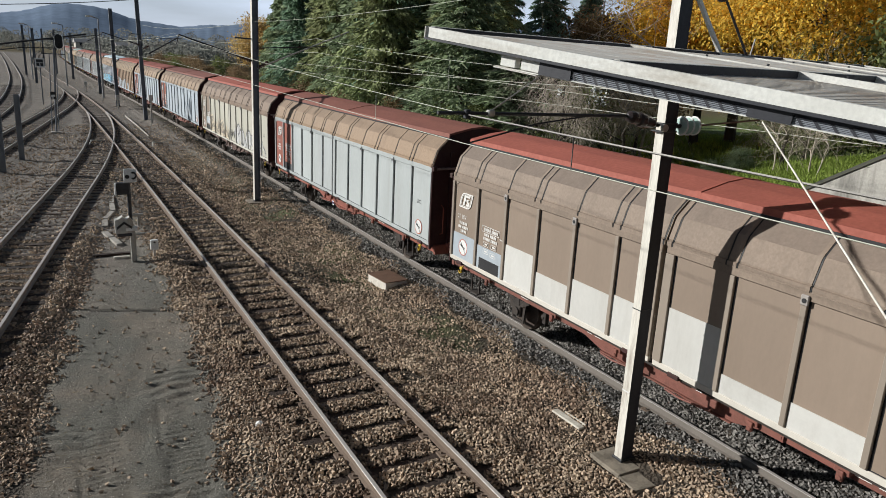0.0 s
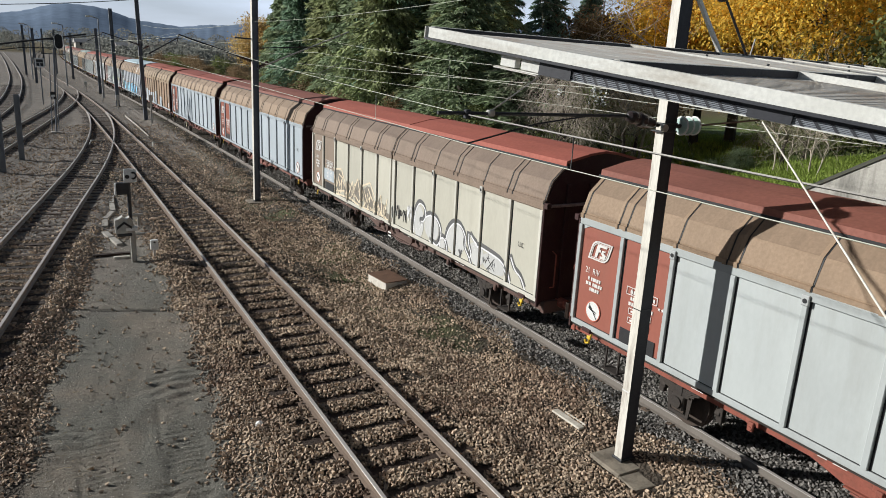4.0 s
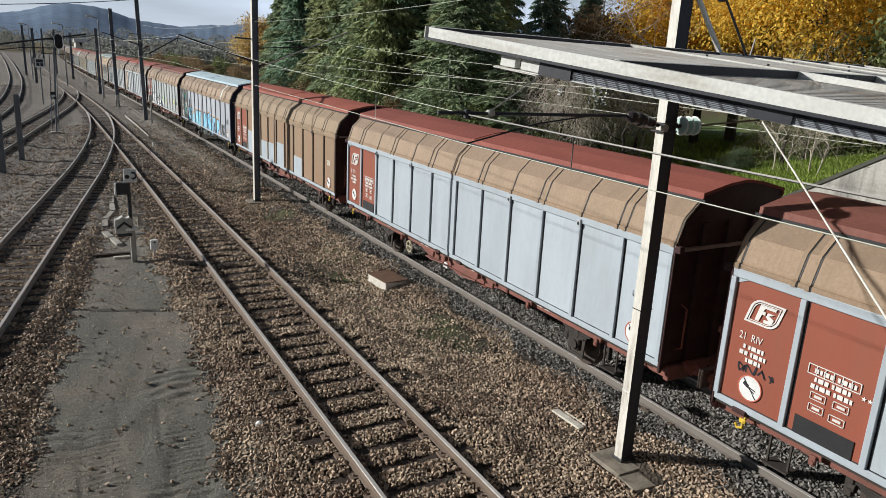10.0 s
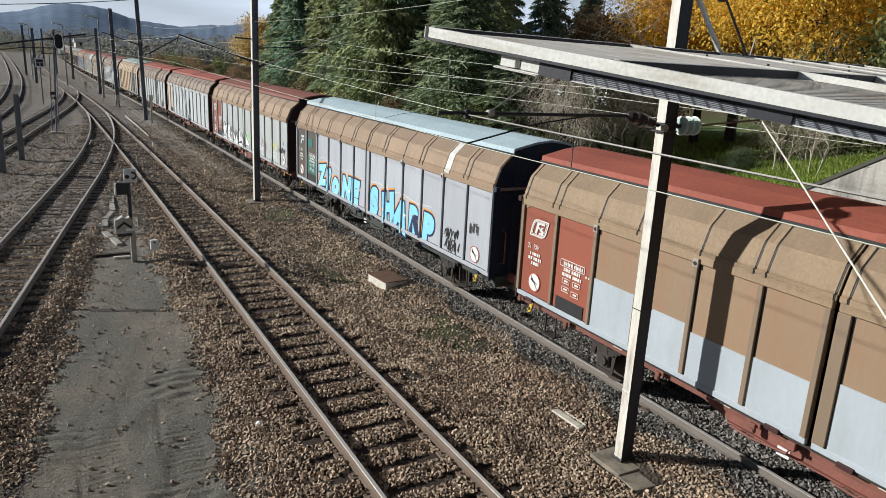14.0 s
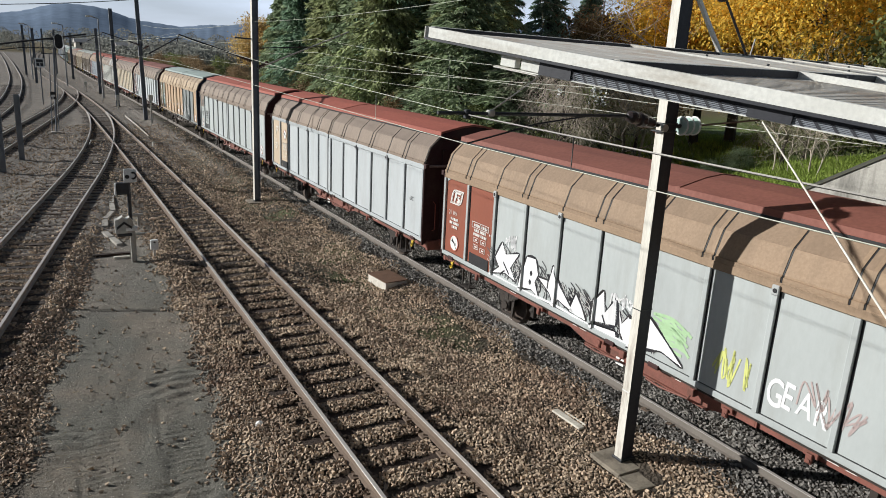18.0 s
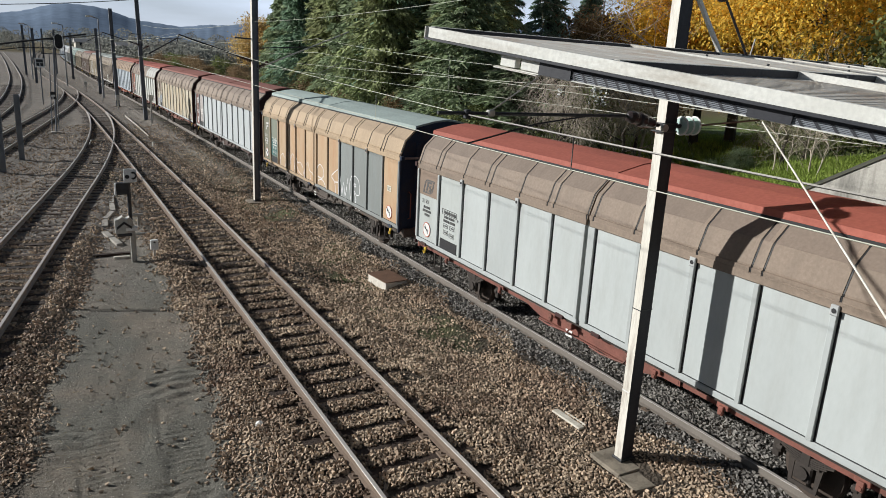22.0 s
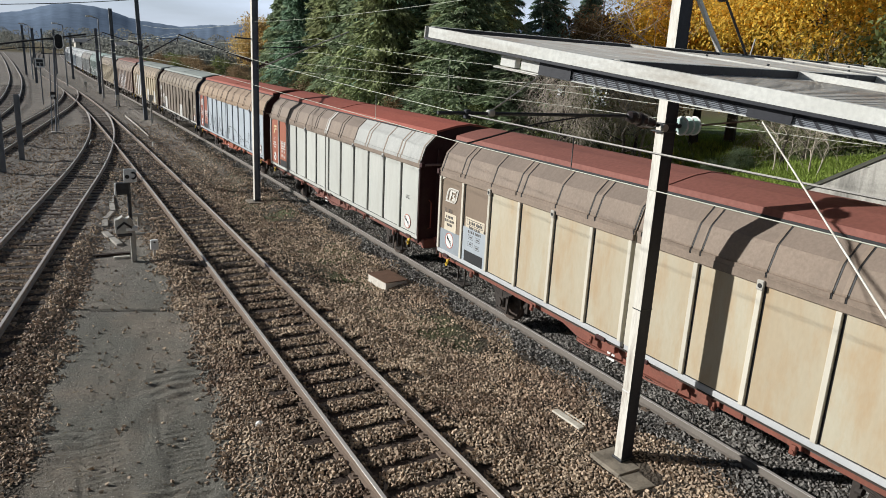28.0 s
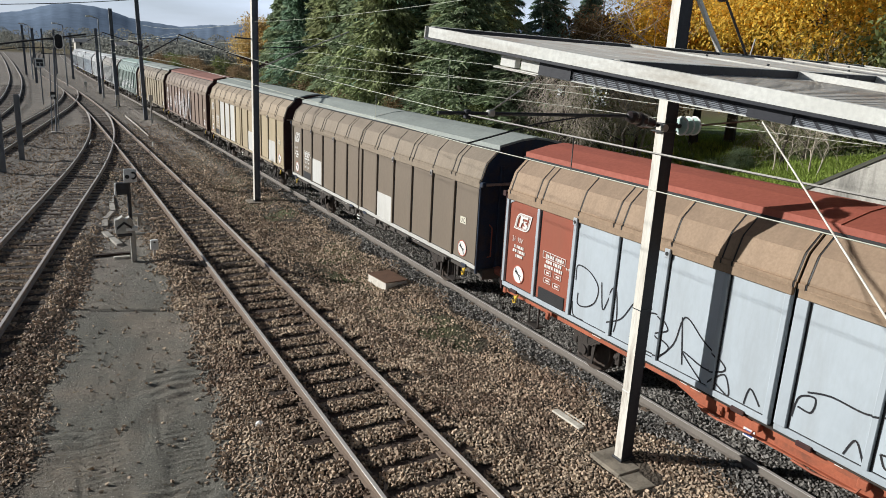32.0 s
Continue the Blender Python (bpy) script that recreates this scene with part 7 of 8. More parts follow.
# ---- distance: houses, woods, hills ----
M_wall_h = mat("render_wall", (0.62, 0.58, 0.50), (0.52, 0.48, 0.42), rough=0.9, scale=1, fine=10, bump=0.05)
M_tile = mat("roof_sheets", (0.52, 0.49, 0.46), (0.40, 0.36, 0.33), rough=0.9, scale=1, fine=8, bump=0.1)
M_pane = mat("dark_window", (0.03, 0.035, 0.045), (0.02, 0.022, 0.028), rough=0.15, scale=1, fine=5, bump=0)
for x, y, w, d, h, rz, in ((24.6, 250.0, 8.0, 7, 4.4, 8), (29.0, 262.0, 6.0, 6, 3.4, -6), (38.0, 330.0, 8, 6, 5.0, -20), (18.0, 370.0, 9, 6, 5.2, 5), (58.0, 360.0, 9, 6, 5, 30), (51.0, 345.0, 8, 6, 4.5, 10)):
    hs = thing("house", "distant pale house with a light grey gable roof", "house", "distant houses", at=pose(x, y, GROUND_Z, 0, 0, rz))
    part("wall", Form().box(-w / 2, w / 2, -d / 2, d / 2, 0, h), M_wall_h, hs)
    rf = Form().add([(-w / 2 - 0.4, -d / 2 - 0.4, h), (w / 2 + 0.4, -d / 2 - 0.4, h), (w / 2 + 0.4, d / 2 + 0.4, h), (-w / 2 - 0.4, d / 2 + 0.4, h), (-w / 2 - 0.4, 0, h + 1.8), (w / 2 + 0.4, 0, h + 1.8)],
                    [(0, 1, 5, 4), (2, 3, 4, 5), (0, 4, 3), (1, 2, 5), (3, 2, 1, 0)])
    part("roof", rf, M_tile, hs)
    for k in range(int(w // 3.5)):
        for z in ((1.0, 3.8) if h > 5 else (1.0,)):
            xx = -w / 2 + 1.6 + k * 3.2
            part("window", Form().box(xx, xx + 1.1, -d / 2 - 0.03, -d / 2 + 0.05, z, z + 1.4), M_pane, hs)

# the blue of distance haze is put into the hills' own colour
M_hill = mat("hazed_hill", (0.195, 0.255, 0.345), (0.16, 0.21, 0.28), rough=1.0, scale=0.012, fine=0.06, bump=0, spread=0, spec=0.0)


def hill_height(X, Y):
    az = np.degrees(np.arctan2(X, Y))
    e = 1.25 + 1.15 * np.exp(-((az - 2.4) / 3.6) ** 2) + 0.45 * np.exp(-((az - 13.5) / 3.0) ** 2) + 2.0 * np.exp(-((az - 42) / 12) ** 2) + 0.8 * np.exp(-((az + 25) / 9) ** 2)
    e = e + 0.04 * np.sin(az * 1.9) + 0.02 * np.sin(az * 7.3 + 1) + 0.012 * np.sin(az * 23.0)
    return e


azs = np.radians(np.arange(-75, 100, 0.25))
rs = [1500.0, 1700.0, 1900.0, 2100.0, 2400.0]
sh = [0.0, 0.45, 0.8, 1.0, 0.3]
V = []
for r_, s_ in zip(rs, sh):
    X_, Y_ = np.sin(azs) * r_, np.cos(azs) * r_
    Zt = np.tan(np.radians(hill_height(X_, Y_))) * 2100.0 * s_ + (5.97 if s_ > 0.9 else 0) - (5 if s_ == 0 else 0)
    V.append(np.stack([X_, Y_, Zt + RNG.normal(size=len(X_)) * 0.35], 1))
V = np.concatenate(V)
na = len(azs)
i_ = (np.arange(4)[:, None] * na + np.arange(na - 1)[None]).reshape(-1)
tagged(part("backdrop", quick_mesh("backdrop", V, np.stack([i_, i_ + 1, i_ + na + 1, i_ + na], 1), True), M_hill), "far wooded hills, blued for distance haze", "hills", kind="structure")


# belt of far trees across the end of the yard
def belt(name, label, seed, n, x0, x1, y0, y1, h0, h1, m):
    rg = np.random.default_rng(seed)
    c = 260
    cx, cy, ch = x0 + (x1 - x0) * rg.random(c), y0 + (y1 - y0) * rg.random(c), h0 + (h1 - h0) * rg.random(c)
    i = rg.integers(0, c, n)
    u = rg.normal(size=(n, 3))
    u /= np.linalg.norm(u, axis=1, keepdims=True)
    rad = ch[i] * 0.42
    p = np.stack([cx[i] + u[:, 0] * rad, cy[i] + u[:, 1] * rad, GROUND_Z + ch[i] * 0.55 + u[:, 2] * ch[i] * 0.5], 1)
    v, f = leaf_cloud(p, rg.normal(size=(n, 3)), 0.45 + 0.4 * rg.random(n), 0.35 + 0.3 * rg.random(n), rg)
    return tagged(part(name, quick_mesh(name, v, f), m), label, "woods", kind="stuff")


# autumn woods, their colour lightened and greyed for distance haze
M_farwood = mat("far_woods", (0.24, 0.255, 0.23), (0.285, 0.25, 0.21), rough=0.9, scale=0.03, fine=0.5, bump=0, island=True, spread=0.04, leaf=0.5)
belt("far_woods", "far belt of autumn trees beyond the yard", 81, 95000, -140, 260, 380, 620, 6, 13, M_farwood)
belt("far_woods", "bare brown hedgerow beyond the curve", 82, 30000, 15, 60, 200, 330, 3, 7, M_farwood)
belt("far_woods", "far belt of trees west of the yard", 83, 30000, -160, -40, 150, 380, 4, 8, M_farwood)


# ---- painted graffiti on the walls: flat pieces on panels and ribs ----
RIBS = [(-0.10, 0.075), (0.175, 0.255)] + [(y - 0.04, y + 0.04) for far in (True, False) for y in bounds(far)[1:]]


def on_wall(name, v, f, material, wagon, label="", lift=0.0):
    """Lay flat shapes (y, z) on the panels and again on the ribs that they cross."""
    me = bpy.data.meshes.new(name)
    me.from_pydata([(-1.4335 - lift, y, z) for y, z in v], [], f)
    out = bmesh.new()
    out.from_mesh(me)
    lo, hi = min(p[0] for p in v), max(p[0] for p in v)
    for y_lo, y_hi in RIBS:
        if y_hi < lo or y_lo > hi:
            continue
        bm = bmesh.new()
        bm.from_mesh(me)
        for s, y_cut in ((-1, y_lo), (1, y_hi)):
            bmesh.ops.bisect_plane(bm, geom=list(bm.verts) + list(bm.edges) + list(bm.faces), plane_co=(0, y_cut, 0), plane_no=(0, s, 0), clear_outer=True)
        tmp = bpy.data.meshes.new("tmp")
        for p in bm.verts:
            p.co.x = -1.4815 - lift
        bm.to_mesh(tmp)
        bm.free()
        if len(tmp.polygons):
            out.from_mesh(tmp)
        bpy.data.meshes.remove(tmp)
    out.to_mesh(me)
    out.free()
    me.materials.append(material)
    ob = new(name, me)
    ob.parent = wagon
    tagged(ob, label, kind="stuff")
    return ob


def letter_shape(ch, offset, shear):
    cu = bpy.data.curves.new("letter", "FONT")
    cu.body, cu.size, cu.offset, cu.shear = ch, 1.0, offset, shear
    cu.resolution_u = 4
    ob = bpy.data.objects.new("letter", cu)
    scene.collection.objects.link(ob)
    bpy.context.view_layer.update()
    me = bpy.data.meshes.new_from_object(ob.evaluated_get(bpy.context.evaluated_depsgraph_get()))
    v = [p.co[:2] for p in me.vertices]
    f = [tuple(p.vertices) for p in me.polygons]
    bpy.data.objects.remove(ob)
    bpy.data.curves.remove(cu)
    bpy.data.meshes.remove(me)
    return v, f


def word(text, wagon, y, z, size, layers, width=0.75, shear=0.15, wob=6, seed=1, label="", squash=1.0, lift=0.0):
    """Letters from y towards the near end; layers of (offset, material)."""
    rg = random.Random(seed)
    turns = [(rg.uniform(-wob, wob), rg.uniform(-0.06, 0.06), rg.uniform(0.92, 1.12)) for _ in text]
    for k, (off, m) in enumerate(layers):
        V, F = [], []
        x = 0.0
        for ch, (rot, dz, sc) in zip(text, turns):
            v, f = letter_shape(ch, off, shear)
            c, s = math.cos(radians(rot)), math.sin(radians(rot))
            n = len(V)
            for a, b in v:
                a, b = (a - 0.3) * sc * squash, (b - 0.35) * sc
                V.append((y - (x + (a * c - b * s)) * size, z + dz * size + (a * s + b * c + 0.35) * size))
            F += [tuple(i + n for i in q) for q in f]
            x += width * (0.55 if ch in "I1i" else 1.0)
        on_wall("graffiti", V, F, m, wagon, label, lift + 0.0008 * k)


def strokes(lines, width, material, wagon, label="", lift=0.0):
    """Smooth painted lines through points (y, z)."""
    V, F = [], []
    for pts in lines:
        P = [Vector(p) for p in pts]
        P = [P[0]] + P + [P[-1]]
        path = []
        for i in range(1, len(P) - 2):
            for s in range(6):
                t = s / 6
                a, b, c, d = P[i - 1], P[i], P[i + 1], P[i + 2]
                path.append(0.5 * ((2 * b) + (c - a) * t + (2 * a - 5 * b + 4 * c - d) * t * t + (3 * b - a - 3 * c + d) * t ** 3))
        path.append(P[-1])
        n = len(V)
        for i, p in enumerate(path):
            d = (path[min(i + 1, len(path) - 1)] - path[max(i - 1, 0)])
            d = d.normalized() if d.length > 1e-6 else Vector((1, 0))
            o = Vector((-d.y, d.x)) * width / 2
            V += [tuple(p - o), tuple(p + o)]
        F += [(n + 2 * i, n + 2 * i + 1, n + 2 * i + 3, n + 2 * i + 2) for i in range(len(path) - 1)]
    return on_wall("graffiti", V, F, material, wagon, label, lift)


def scrawl(seed, y0, y1, z0, z1, n, jag=0.25):
    """Letter-like loops in a row."""
    rg = random.Random(seed)
    out = []
    w = (y0 - y1) / n
    for k in range(n):
        c = y0 - w * (k + 0.5)
        pts = []
        for j in range(rg.randint(4, 7)):
            pts.append((c + rg.uniform(-0.65, 0.65) * w, z0 + (z1 - z0) * ((j % 2) * 0.75 + rg.uniform(-jag, jag) + 0.12)))
        out.append(pts)
    return out


P_blue, P_blue2, P_org = paint((0.32, 0.74, 0.92)), paint((0.26, 0.66, 0.92)), paint((0.80, 0.33, 0.05))
P_blk, P_wht, P_grn = paint((0.02, 0.02, 0.025)), paint((0.80, 0.80, 0.80)), paint((0.42, 0.62, 0.36))
P_grey, P_dgrey = paint((0.55, 0.55, 0.53)), paint((0.12, 0.12, 0.12))
P_navy = paint((0.015, 0.03, 0.08))
GL = "spray-painted graffiti"


def blob(cy, cz, ry, rz, seed, n=18, j=1.0):
    rg = random.Random(seed)
    pts = [(cy + ry * math.cos(2 * math.pi * i / n) * (1 + j * (rg.uniform(0.75, 1.15) - 1)), cz + rz * math.sin(2 * math.pi * i / n) * (1 + j * (rg.uniform(0.7, 1.15) - 1))) for i in range(n)]
    return pts, [tuple(range(n))]


# big blue letters on the pale wagon, with an orange fringe and a thin white halo
W6 = WAGONS[6]
P_pale = paint((0.66, 0.67, 0.68))
for text, y, z, size, width, shear, wob, seed, blue in (("ZioNE", 4.30, 1.24, 0.98, 0.92, 0.2, 10, 2, P_blue), ("SHARP", -0.50, 1.22, 0.98, 0.90, 0.1, 12, 5, P_blue2)):
    word(text, W6, y + 0.02, z + 0.035, size, ((0.15, P_org),), width, shear, wob, seed, "orange fringe of graffiti letters")
    word(text, W6, y, z, size, ((0.145, P_navy), (0.088, blue)), width, shear, wob, seed, "blue graffiti letters with black outlines", 1.0, 0.0012)
strokes([[(4.75, 2.05), (4.2, 2.3), (3.6, 2.2), (3.2, 2.25), (2.6, 2.12), (2.1, 2.15), (1.5, 2.22), (0.9, 2.08), (0.3, 2.18)], [(-0.2, 2.15), (-0.9, 2.2), (-1.6, 2.12), (-2.4, 2.18), (-3.3, 2.1), (-4.2, 2.16)]], 0.025, P_pale, W6, GL)
for k, (cy, cz, ry, rz) in enumerate(((4.0, 1.45, 0.10, 0.05), (2.9, 1.75, 0.07, 0.04), (1.6, 1.5, 0.12, 0.05), (-1.2, 1.5, 0.10, 0.05), (-2.6, 1.6, 0.08, 0.05))):
    v, f = blob(cy, cz, ry, rz, 600 + k)
    on_wall("graffiti", v, f, P_wht, W6, GL, 0.004)
strokes(scrawl(9, -4.95, -5.6, 1.55, 1.85, 4), 0.03, P_blk, W6, GL, 0.002)
strokes(scrawl(10, -4.95, -5.7, 1.25, 1.55, 5), 0.03, P_blk, W6, GL, 0.002)
strokes(scrawl(11, -6.15, -6.5, 1.95, 2.2, 3), 0.07, P_dgrey, W6, GL, 0.002)

# faded piece and grey bubbles on the cream wagon
W2 = WAGONS[2]
P_shadow, P_cream = paint((0.24, 0.215, 0.18)), paint((0.78, 0.66, 0.48))
for k, (cy, cz, ry, rz) in enumerate(((4.4, 1.7, 0.45, 0.55), (3.5, 1.5, 0.5, 0.36), (2.7, 1.6, 0.45, 0.5), (1.9, 1.55, 0.45, 0.5), (1.0, 1.4, 0.5, 0.3), (0.4, 1.3, 0.4, 0.16))):
    v, f = blob(cy, cz, ry, rz, 210 + k, 9)
    on_wall("graffiti", v, f, P_shadow, W2, GL)
ZIG = [[(4.85, 2.05), (4.2, 2.15), (3.5, 1.35)], [(4.85, 2.05), (4.6, 1.55), (4.75, 1.3), (3.9, 1.45), (3.6, 1.25)], [(4.5, 1.85), (4.25, 1.6), (4.05, 1.85), (4.4, 1.95)], [(3.6, 1.25), (3.2, 1.9), (2.9, 1.2)], [(3.3, 1.3), (2.75, 2.05), (2.4, 1.3)],
         [(3.0, 1.5), (2.6, 1.3), (2.3, 1.75), (2.1, 1.2)], [(2.35, 1.9), (1.75, 2.1), (1.0, 1.35)], [(2.2, 1.8), (1.9, 1.35), (1.3, 1.25)], [(1.9, 1.9), (1.2, 1.3), (0.5, 1.25)], [(4.9, 1.2), (3.4, 1.3), (2.4, 1.18), (1.2, 1.3), (0.3, 1.2)]]
strokes([[p, q] for pts in ZIG for p, q in zip(pts, pts[1:])], 0.055, P_cream, W2, GL, 0.002)
for sd, wd, m_ in ((22, 0.05, P_cream), (27, 0.02, P_shadow)):
    strokes([[p, q] for pts in scrawl(sd, 4.8, 0.2, 1.2, 1.8, 7, 0.3) for p, q in zip(pts, pts[1:])], wd, m_, W2, GL, 0.003 + 0.0004 * (sd - 22))
# rounded outline shapes, dark with a white inner edge, on a faint grey ground
ROUND = ([(-1.30, 1.30), (-1.32, 1.62), (-1.42, 1.98), (-1.62, 2.18), (-1.88, 2.12), (-1.98, 1.92), (-1.86, 1.74), (-1.72, 1.70), (-1.80, 1.58)],
         [(-1.98, 1.88), (-2.30, 2.00), (-2.62, 1.94), (-2.84, 1.70), (-2.80, 1.42), (-2.62, 1.26), (-2.30, 1.34)],
         [(-2.78, 1.22), (-2.84, 1.48), (-3.00, 1.54), (-3.16, 1.40), (-3.22, 1.20)],
         [(-3.12, 1.50), (-3.22, 1.80), (-3.48, 2.04), (-3.80, 2.06), (-4.06, 1.84), (-4.08, 1.58), (-4.28, 1.38), (-4.42, 1.18)],
         [(-4.22, 1.96), (-4.24, 1.70), (-4.36, 1.50), (-4.30, 1.34)],
         [(-4.30, 1.94), (-4.56, 1.80), (-4.84, 1.76), (-5.24, 1.72), (-5.62, 1.66), (-5.92, 1.48), (-6.06, 1.24)],
         [(-6.02, 1.86), (-6.20, 1.62), (-6.44, 1.50), (-6.62, 1.28)])
for k, (cy, cz, ry, rz) in enumerate(((-1.62, 1.62, 0.30, 0.46), (-2.36, 1.62, 0.42, 0.34), (-2.98, 1.36, 0.18, 0.16), (-3.62, 1.62, 0.46, 0.42), (-4.62, 1.50, 0.36, 0.28), (-5.40, 1.45, 0.52, 0.24))):
    v, f = blob(cy, cz, ry, rz, 70 + k, 18, 0.25)
    on_wall("graffiti", v, f, P_grey, W2, GL)
strokes(ROUND, 0.13, P_dgrey, W2, GL, 0.001)
strokes([[(y - 0.035, z - 0.055) for y, z in pts] for pts in ROUND], 0.04, P_wht, W2, GL, 0.0025)
strokes([[(-3.82, 1.40), (-3.90, 1.28), (-3.84, 1.16)], [(-3.96, 1.42), (-3.90, 1.30)]], 0.07, P_dgrey, W2, GL, 0.002)
strokes([[(-5.10, 1.55), (-5.45, 1.28)], [(-5.42, 1.58), (-5.12, 1.25)]], 0.025, P_blk, W2, GL, 0.003)
for ch, y, z in (("L", -5.20, 1.53), ("W", -4.98, 1.38), ("H", -5.38, 1.38), ("C", -5.22, 1.20)):
    word(ch, W2, y, z, 0.17, ((0.0, P_blk),), 0.7, 0.1, 4, 3, "small black letters beside a cross", 1.0, 0.003)
for k in range(16):
    rgd = random.Random(900 + k)
    v, f = blob((-1.62, -3.2, -4.62)[k % 3] + rgd.uniform(-0.14, 0.14), (1.45, 1.62, 1.62)[k % 3] + rgd.uniform(-0.12, 0.12), 0.018, 0.018, k, 8, 0.1)
    on_wall("graffiti", v, f, P_wht, W2, GL, 0.003)
strokes(scrawl(24, 0.0, -0.85, 1.42, 1.78, 5), 0.028, P_blk, W2, GL, 0.002)
strokes(scrawl(26, -0.92, -1.25, 1.55, 1.95, 3), 0.03, P_wht, W2, GL, 0.003)

# black and white piece with green marks
W7 = WAGONS[7]
rgw = random.Random(77)
P_soot = paint((0.10, 0.105, 0.105))


def height7(y):
    """The ragged upper edge of the hatched ground along the wall."""
    return 1.72 + 0.22 * math.exp(-((y - 4.3) / 0.5) ** 2) + 0.12 * math.exp(-((y - 2.6) / 0.5) ** 2) + 0.05 * math.sin(y * 5.0) - 0.10 * math.exp(-((y + 0.3) / 0.6) ** 2)


for m_, n_, wd, lift in ((P_soot, 260, 0.030, 0.0), (P_blk, 190, 0.024, 0.0006), (P_grey, 110, 0.014, 0.0012)):
    hatch = []
    for k in range(n_):
        y = rgw.uniform(-0.35, 4.85)
        z0 = rgw.uniform(1.25, height7(y) - 0.12)
        ln, a = rgw.uniform(0.10, 0.30), rgw.uniform(-0.9, 0.9)
        hatch.append([(y, z0), (y + 0.5 * ln * math.sin(a), z0 + 0.55 * ln), (y + ln * math.sin(a + 0.7), z0 + ln * 0.95)])
    strokes(hatch, wd, m_, W7, GL, lift)
# white letter bodies, cut by black lines
BODIES = ([(4.72, 1.25), (4.45, 1.42), (4.62, 1.58), (4.38, 1.92), (4.22, 1.72), (3.72, 1.84), (4.02, 1.50), (3.80, 1.30), (4.20, 1.36)],
          [(3.62, 1.24), (3.52, 1.62), (3.42, 1.86), (3.12, 1.88), (3.00, 1.62), (3.10, 1.46), (2.94, 1.22), (3.20, 1.30)],
          [(2.98, 1.58), (2.62, 1.60), (2.52, 1.90), (2.30, 1.62), (1.78, 1.26), (2.30, 1.36), (2.42, 1.22), (2.58, 1.40)],
          [(1.92, 1.26), (1.76, 1.60), (1.58, 1.44), (1.42, 1.24)],
          [(1.20, 1.66), (1.00, 1.86), (0.92, 1.52), (0.66, 1.82), (0.62, 1.40), (1.22, 1.30)],
          [(1.24, 1.24), (0.60, 1.30), (0.58, 1.22), (1.10, 1.18)],
          [(0.56, 1.66), (0.46, 1.48), (0.30, 1.64), (0.12, 1.62), (0.14, 1.24), (0.34, 1.20), (0.48, 1.34)],
          [(-0.14, 1.78), (-0.60, 1.52), (-0.98, 1.28), (-0.52, 1.36), (-0.16, 1.30)])
for v in BODIES:
    v = [(y, 1.2 + (z - 1.2) * 1.18) for y, z in v]
    strokes([v + v[:2]], 0.055, P_blk, W7, GL, 0.0016)
    on_wall("graffiti", v, [tuple(range(len(v)))], P_wht, W7, GL, 0.0022)
strokes([[(4.30, 1.62), (4.05, 1.40)], [(4.22, 1.44), (4.40, 1.30)], [(2.64, 1.82), (2.66, 1.50)], [(2.66, 1.40), (2.66, 1.22)], [(0.98, 1.52), (0.88, 1.36)]], 0.04, P_blk, W7, GL, 0.003)
for cy, cz in ((3.24, 1.66), (3.26, 1.46)):
    v, f = blob(cy, cz, 0.045, 0.06, 5, 10, 0.1)
    on_wall("graffiti", v, f, P_blk, W7, GL, 0.003)
strokes(scrawl(31, 4.25, 3.85, 2.02, 2.30, 5, 0.3), 0.03, P_wht, W7, GL, 0.003)
strokes(scrawl(32, 0.80, 0.20, 1.82, 2.08, 6, 0.3), 0.03, P_wht, W7, GL, 0.003)
strokes([[(4.80, 1.22), (3.6, 1.20), (2.4, 1.24), (1.2, 1.20), (0.2, 1.22)]], 0.05, P_wht, W7, GL, 0.0034)
for k in range(14):
    y, z, ln = -0.24 - 0.05 * (k % 5), 1.60 + 0.075 * (k % 6), 0.45 + 0.05 * (k * 7 % 9)
    strokes([[(y, z), (y - ln * 0.5, z + 0.14 - 0.02 * k), (y - ln, z + 0.05 - 0.045 * (k * 5 % 7))]], 0.055, P_grn, W7, GL, 0.0004 * (k % 3))
strokes(scrawl(33, -1.55, -2.25, 1.4, 1.9, 4), 0.03, paint((0.72, 0.75, 0.25)), W7, GL)
word("GEAR", W7, -2.62, 1.45, 0.58, ((0.012, P_wht),), 0.42, 0.0, 6, 7, "white spray-painted letters", 0.62)
word("AFK", W7, -4.85, 1.30, 0.58, ((0.012, P_wht),), 0.42, 0.0, 8, 8, "white spray-painted letters", 0.62)
strokes(scrawl(34, -4.8, -5.5, 1.75, 2.1, 4), 0.03, paint((0.75, 0.75, 0.30)), W7, GL)
strokes(scrawl(35, -5.7, -6.6, 1.75, 1.98, 5), 0.03, P_blk, W7, GL)
strokes(scrawl(37, -3.0, -3.9, 1.5, 2.0, 4), 0.025, paint((0.5, 0.4, 0.38)), W7, GL)

# thin outlines on the tan wagon
W10 = WAGONS[10]
strokes([[(4.55, 1.25), (4.48, 1.58), (4.15, 1.76), (3.88, 1.52), (3.80, 1.25)], [(3.62, 1.50), (3.52, 1.84), (3.32, 1.90), (3.10, 1.62), (3.22, 1.42), (3.40, 1.45)],
         [(3.10, 1.62), (2.92, 1.90), (2.70, 1.84), (2.60, 1.42), (2.66, 1.25)], [(2.36, 1.90), (2.20, 1.66), (1.90, 1.72), (1.60, 1.60), (1.45, 1.30)], [(2.32, 1.52), (2.00, 1.32), (1.70, 1.25)],
         [(1.22, 1.20), (1.16, 1.68), (0.95, 1.84), (0.76, 1.60), (0.50, 1.54), (0.18, 1.50)], [(0.72, 1.45), (0.62, 1.25)]], 0.024, P_wht, W10, GL)
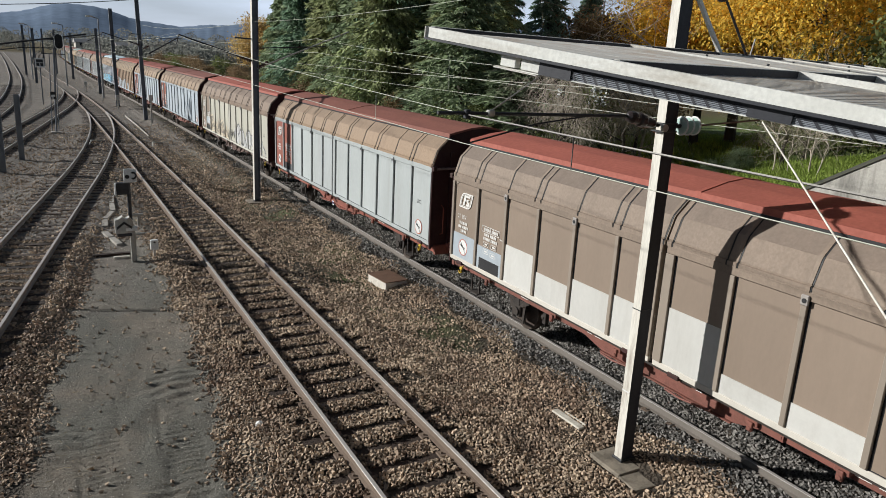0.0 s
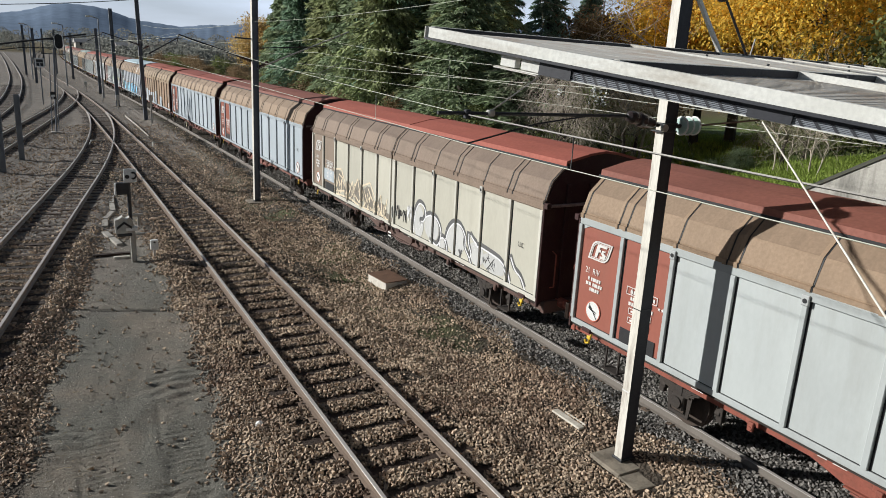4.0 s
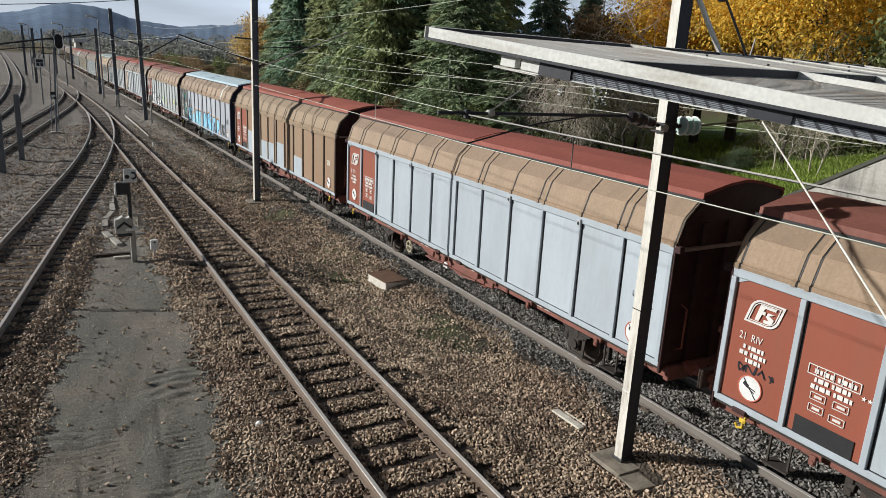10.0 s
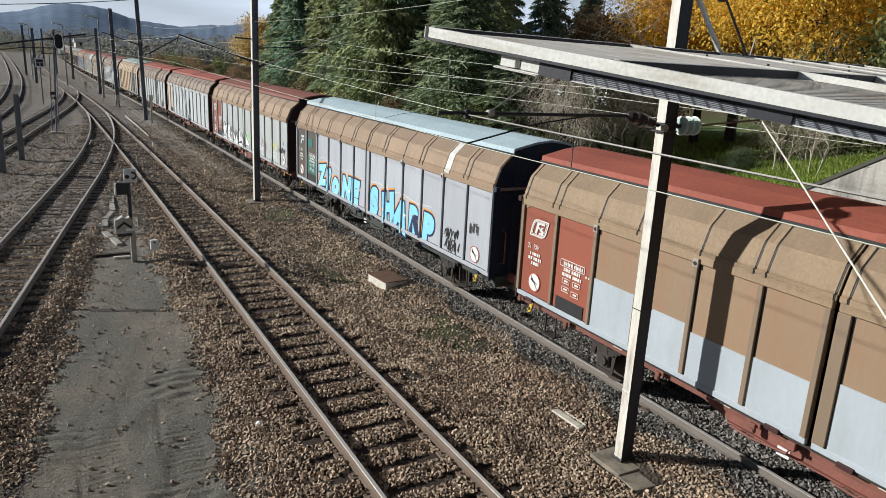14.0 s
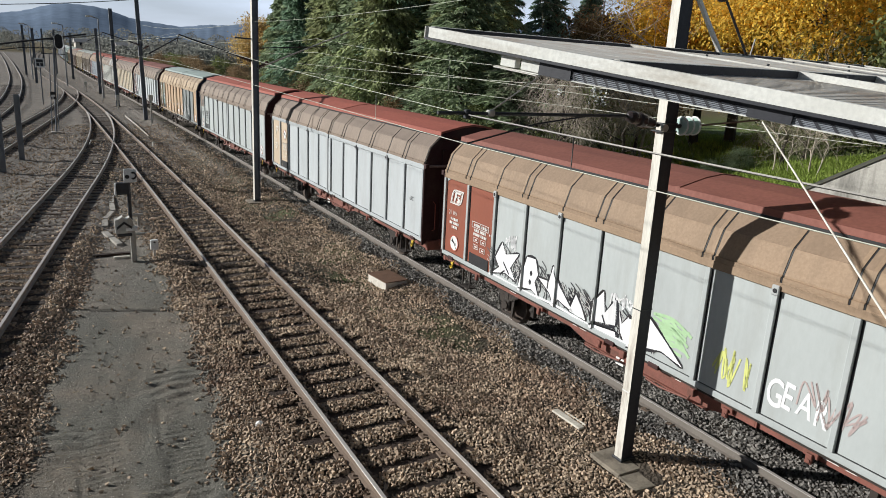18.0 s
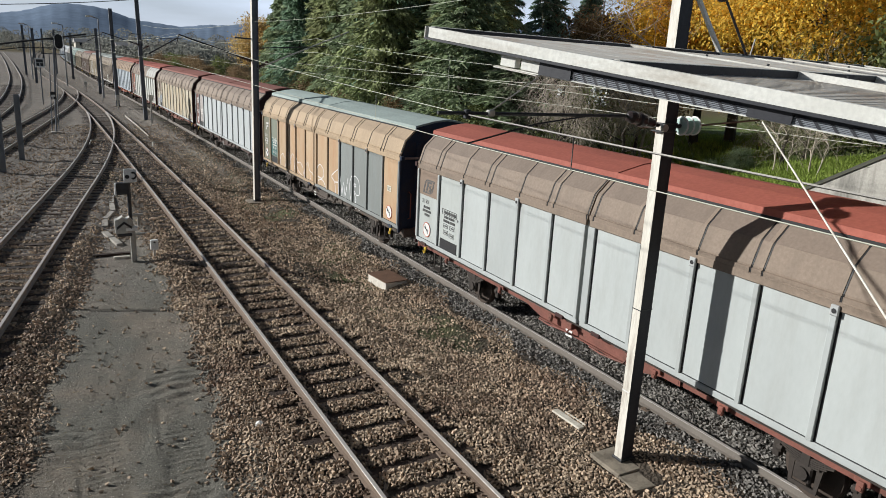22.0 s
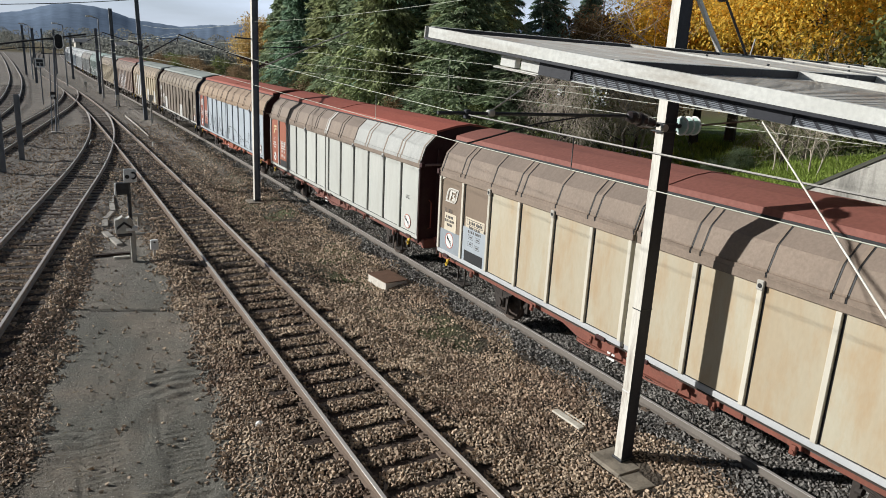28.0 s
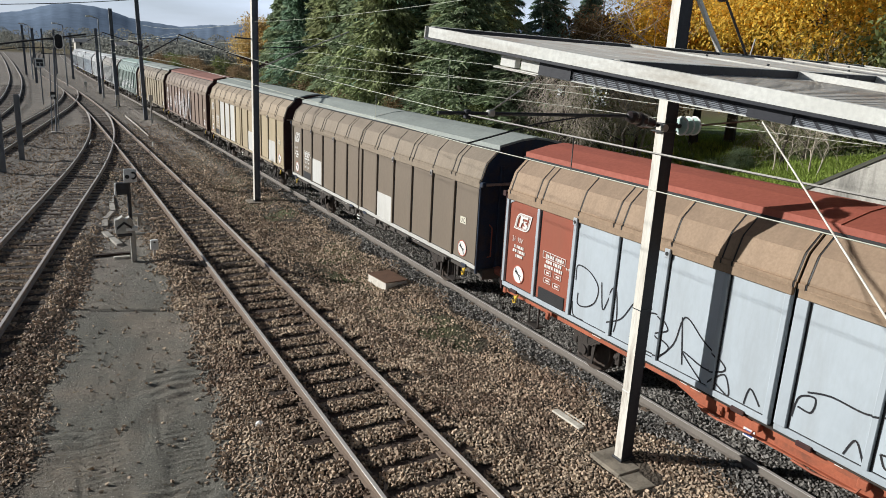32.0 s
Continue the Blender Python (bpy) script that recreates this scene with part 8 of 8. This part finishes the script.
strokes([[(-0.12, 1.80), (-0.35, 1.98), (-0.70, 1.90), (-0.82, 1.66), (-0.60, 1.50), (-0.20, 1.52)], [(-0.20, 1.36), (-0.60, 1.46), (-0.90, 1.36), (-1.00, 1.20)],
         [(-2.02, 1.15), (-1.92, 1.58), (-1.62, 1.74), (-1.95, 1.96), (-2.34, 2.06), (-2.40, 1.52), (-2.46, 1.20)], [(-1.96, 1.60), (-2.36, 1.66)],
         [(-2.46, 1.92), (-2.62, 1.32), (-2.76, 1.72), (-2.92, 1.30), (-3.16, 1.96)], [(-2.5, 1.24), (-2.72, 1.18), (-2.95, 1.22)],
         [(-3.45, 1.20), (-3.30, 1.68), (-3.44, 2.00), (-3.80, 2.10), (-4.10, 1.95), (-4.16, 1.60), (-3.92, 1.50), (-3.70, 1.60), (-3.86, 1.32), (-3.74, 1.12)],
         [(-3.68, 1.80), (-3.76, 1.86), (-3.84, 1.80), (-3.76, 1.75), (-3.68, 1.80)]], 0.034, P_wht, W10, GL)

# thin black lines on the pale blue wagon
W14 = WAGONS[14]
strokes([[(4.62, 1.95), (4.60, 2.25), (4.25, 2.22), (3.98, 2.00), (4.02, 1.70), (4.25, 1.52), (4.50, 1.50), (4.52, 1.72)], [(4.66, 1.50), (4.60, 1.24), (4.30, 1.22)],
         [(3.90, 2.12), (3.80, 1.62), (3.66, 1.90), (3.52, 2.12), (3.42, 1.62), (3.46, 1.30)], [(3.62, 1.44), (3.30, 1.62), (3.02, 2.02), (2.86, 1.98), (2.84, 1.60), (3.06, 1.36)],
         [(2.74, 1.26), (2.72, 1.86), (2.46, 1.98), (2.22, 1.80), (2.46, 1.64), (2.16, 1.52), (2.34, 1.30), (2.74, 1.26)], [(2.36, 1.24), (2.06, 1.62), (1.90, 2.14), (1.50, 1.90), (1.02, 1.62), (1.36, 1.46), (1.86, 1.56), (1.42, 1.22)],
         [(1.96, 2.12), (1.84, 1.34)], [(1.30, 1.26), (1.02, 1.52), (0.90, 1.22), (1.20, 1.34)], [(0.62, 1.22), (0.55, 1.50), (0.36, 1.30)],
         [(-0.14, 1.40), (-0.20, 1.72), (-0.42, 1.80), (-0.40, 1.58), (-0.20, 1.58)], [(-0.30, 1.84), (-0.62, 1.92), (-1.06, 1.90), (-1.34, 1.96), (-1.52, 1.86), (-1.84, 1.80), (-2.14, 1.68), (-2.32, 1.52), (-2.46, 1.66), (-2.80, 1.62), (-3.06, 1.52), (-3.40, 1.52), (-3.62, 1.46)],
         [(-1.36, 1.48), (-1.62, 1.50), (-1.46, 1.32), (-1.36, 1.48)], [(-2.62, 1.42), (-2.84, 1.50), (-2.86, 1.34), (-2.62, 1.42)], [(-0.92, 1.24), (-1.04, 1.50), (-1.18, 1.26)], [(-2.20, 1.22), (-2.42, 1.34), (-2.56, 1.20)],
         [(-3.70, 1.60), (-3.84, 1.52), (-4.12, 1.56), (-4.40, 1.46), (-4.46, 1.32), (-4.36, 1.30), (-4.80, 1.26), (-5.30, 1.36), (-5.90, 1.28)], [(-3.66, 1.24), (-3.90, 1.34), (-4.02, 1.22)], [(-6.30, 1.75), (-6.50, 1.50), (-6.70, 1.70), (-6.55, 1.35)]], 0.028, P_blk, W14, GL)
word("SANEDLF", W14, -4.40, 1.66, 0.46, ((-0.02, P_blk),), 0.66, 0.1, 8, 14, "thin black spray-painted letters")

# smaller marks on other wagons
strokes(scrawl(61, 6.75, 6.15, 1.72, 1.86, 4), 0.025, P_blk, WAGONS[3], GL)
strokes(scrawl(62, 3.9, 2.2, 1.3, 2.6, 3, 0.3), 0.06, P_wht, WAGONS[17], GL)
strokes(scrawl(63, 2.2, -2.0, 1.3, 2.9, 6, 0.3), 0.07, P_wht, WAGONS[17], GL)
strokes(scrawl(64, 5.0, -5.0, 1.3, 2.3, 12, 0.3), 0.08, P_wht, WAGONS[19], GL)
strokes(scrawl(65, 3.0, -1.0, 1.3, 2.0, 5, 0.3), 0.05, P_dgrey, WAGONS[20], GL)


# ---- what moves ----
def motions():
    steps = list(range(0, 33))
    for k, w in enumerate(WAGONS):
        rows = []
        for t in steps:
            y = FIRST + PITCH * k - HALF_L - run(t)
            xa, xb = line_train(y + 4.55), line_train(y - 4.55)
            rows.append((float(t), pose((xa + xb) / 2, y, 0, 0, 0, -math.degrees((xa - xb) / 9.1))))
        walk(w, rows)
    n = 480
    turns = [(32.0 * i / n, math.degrees(run(32.0 * i / n) / 0.46)) for i in range(n + 1)]
    for ws, y in WHEELSETS:
        walk(ws, [(t, pose(0, y, 0.46, a, 0, 0)) for t, a in turns])


motions()
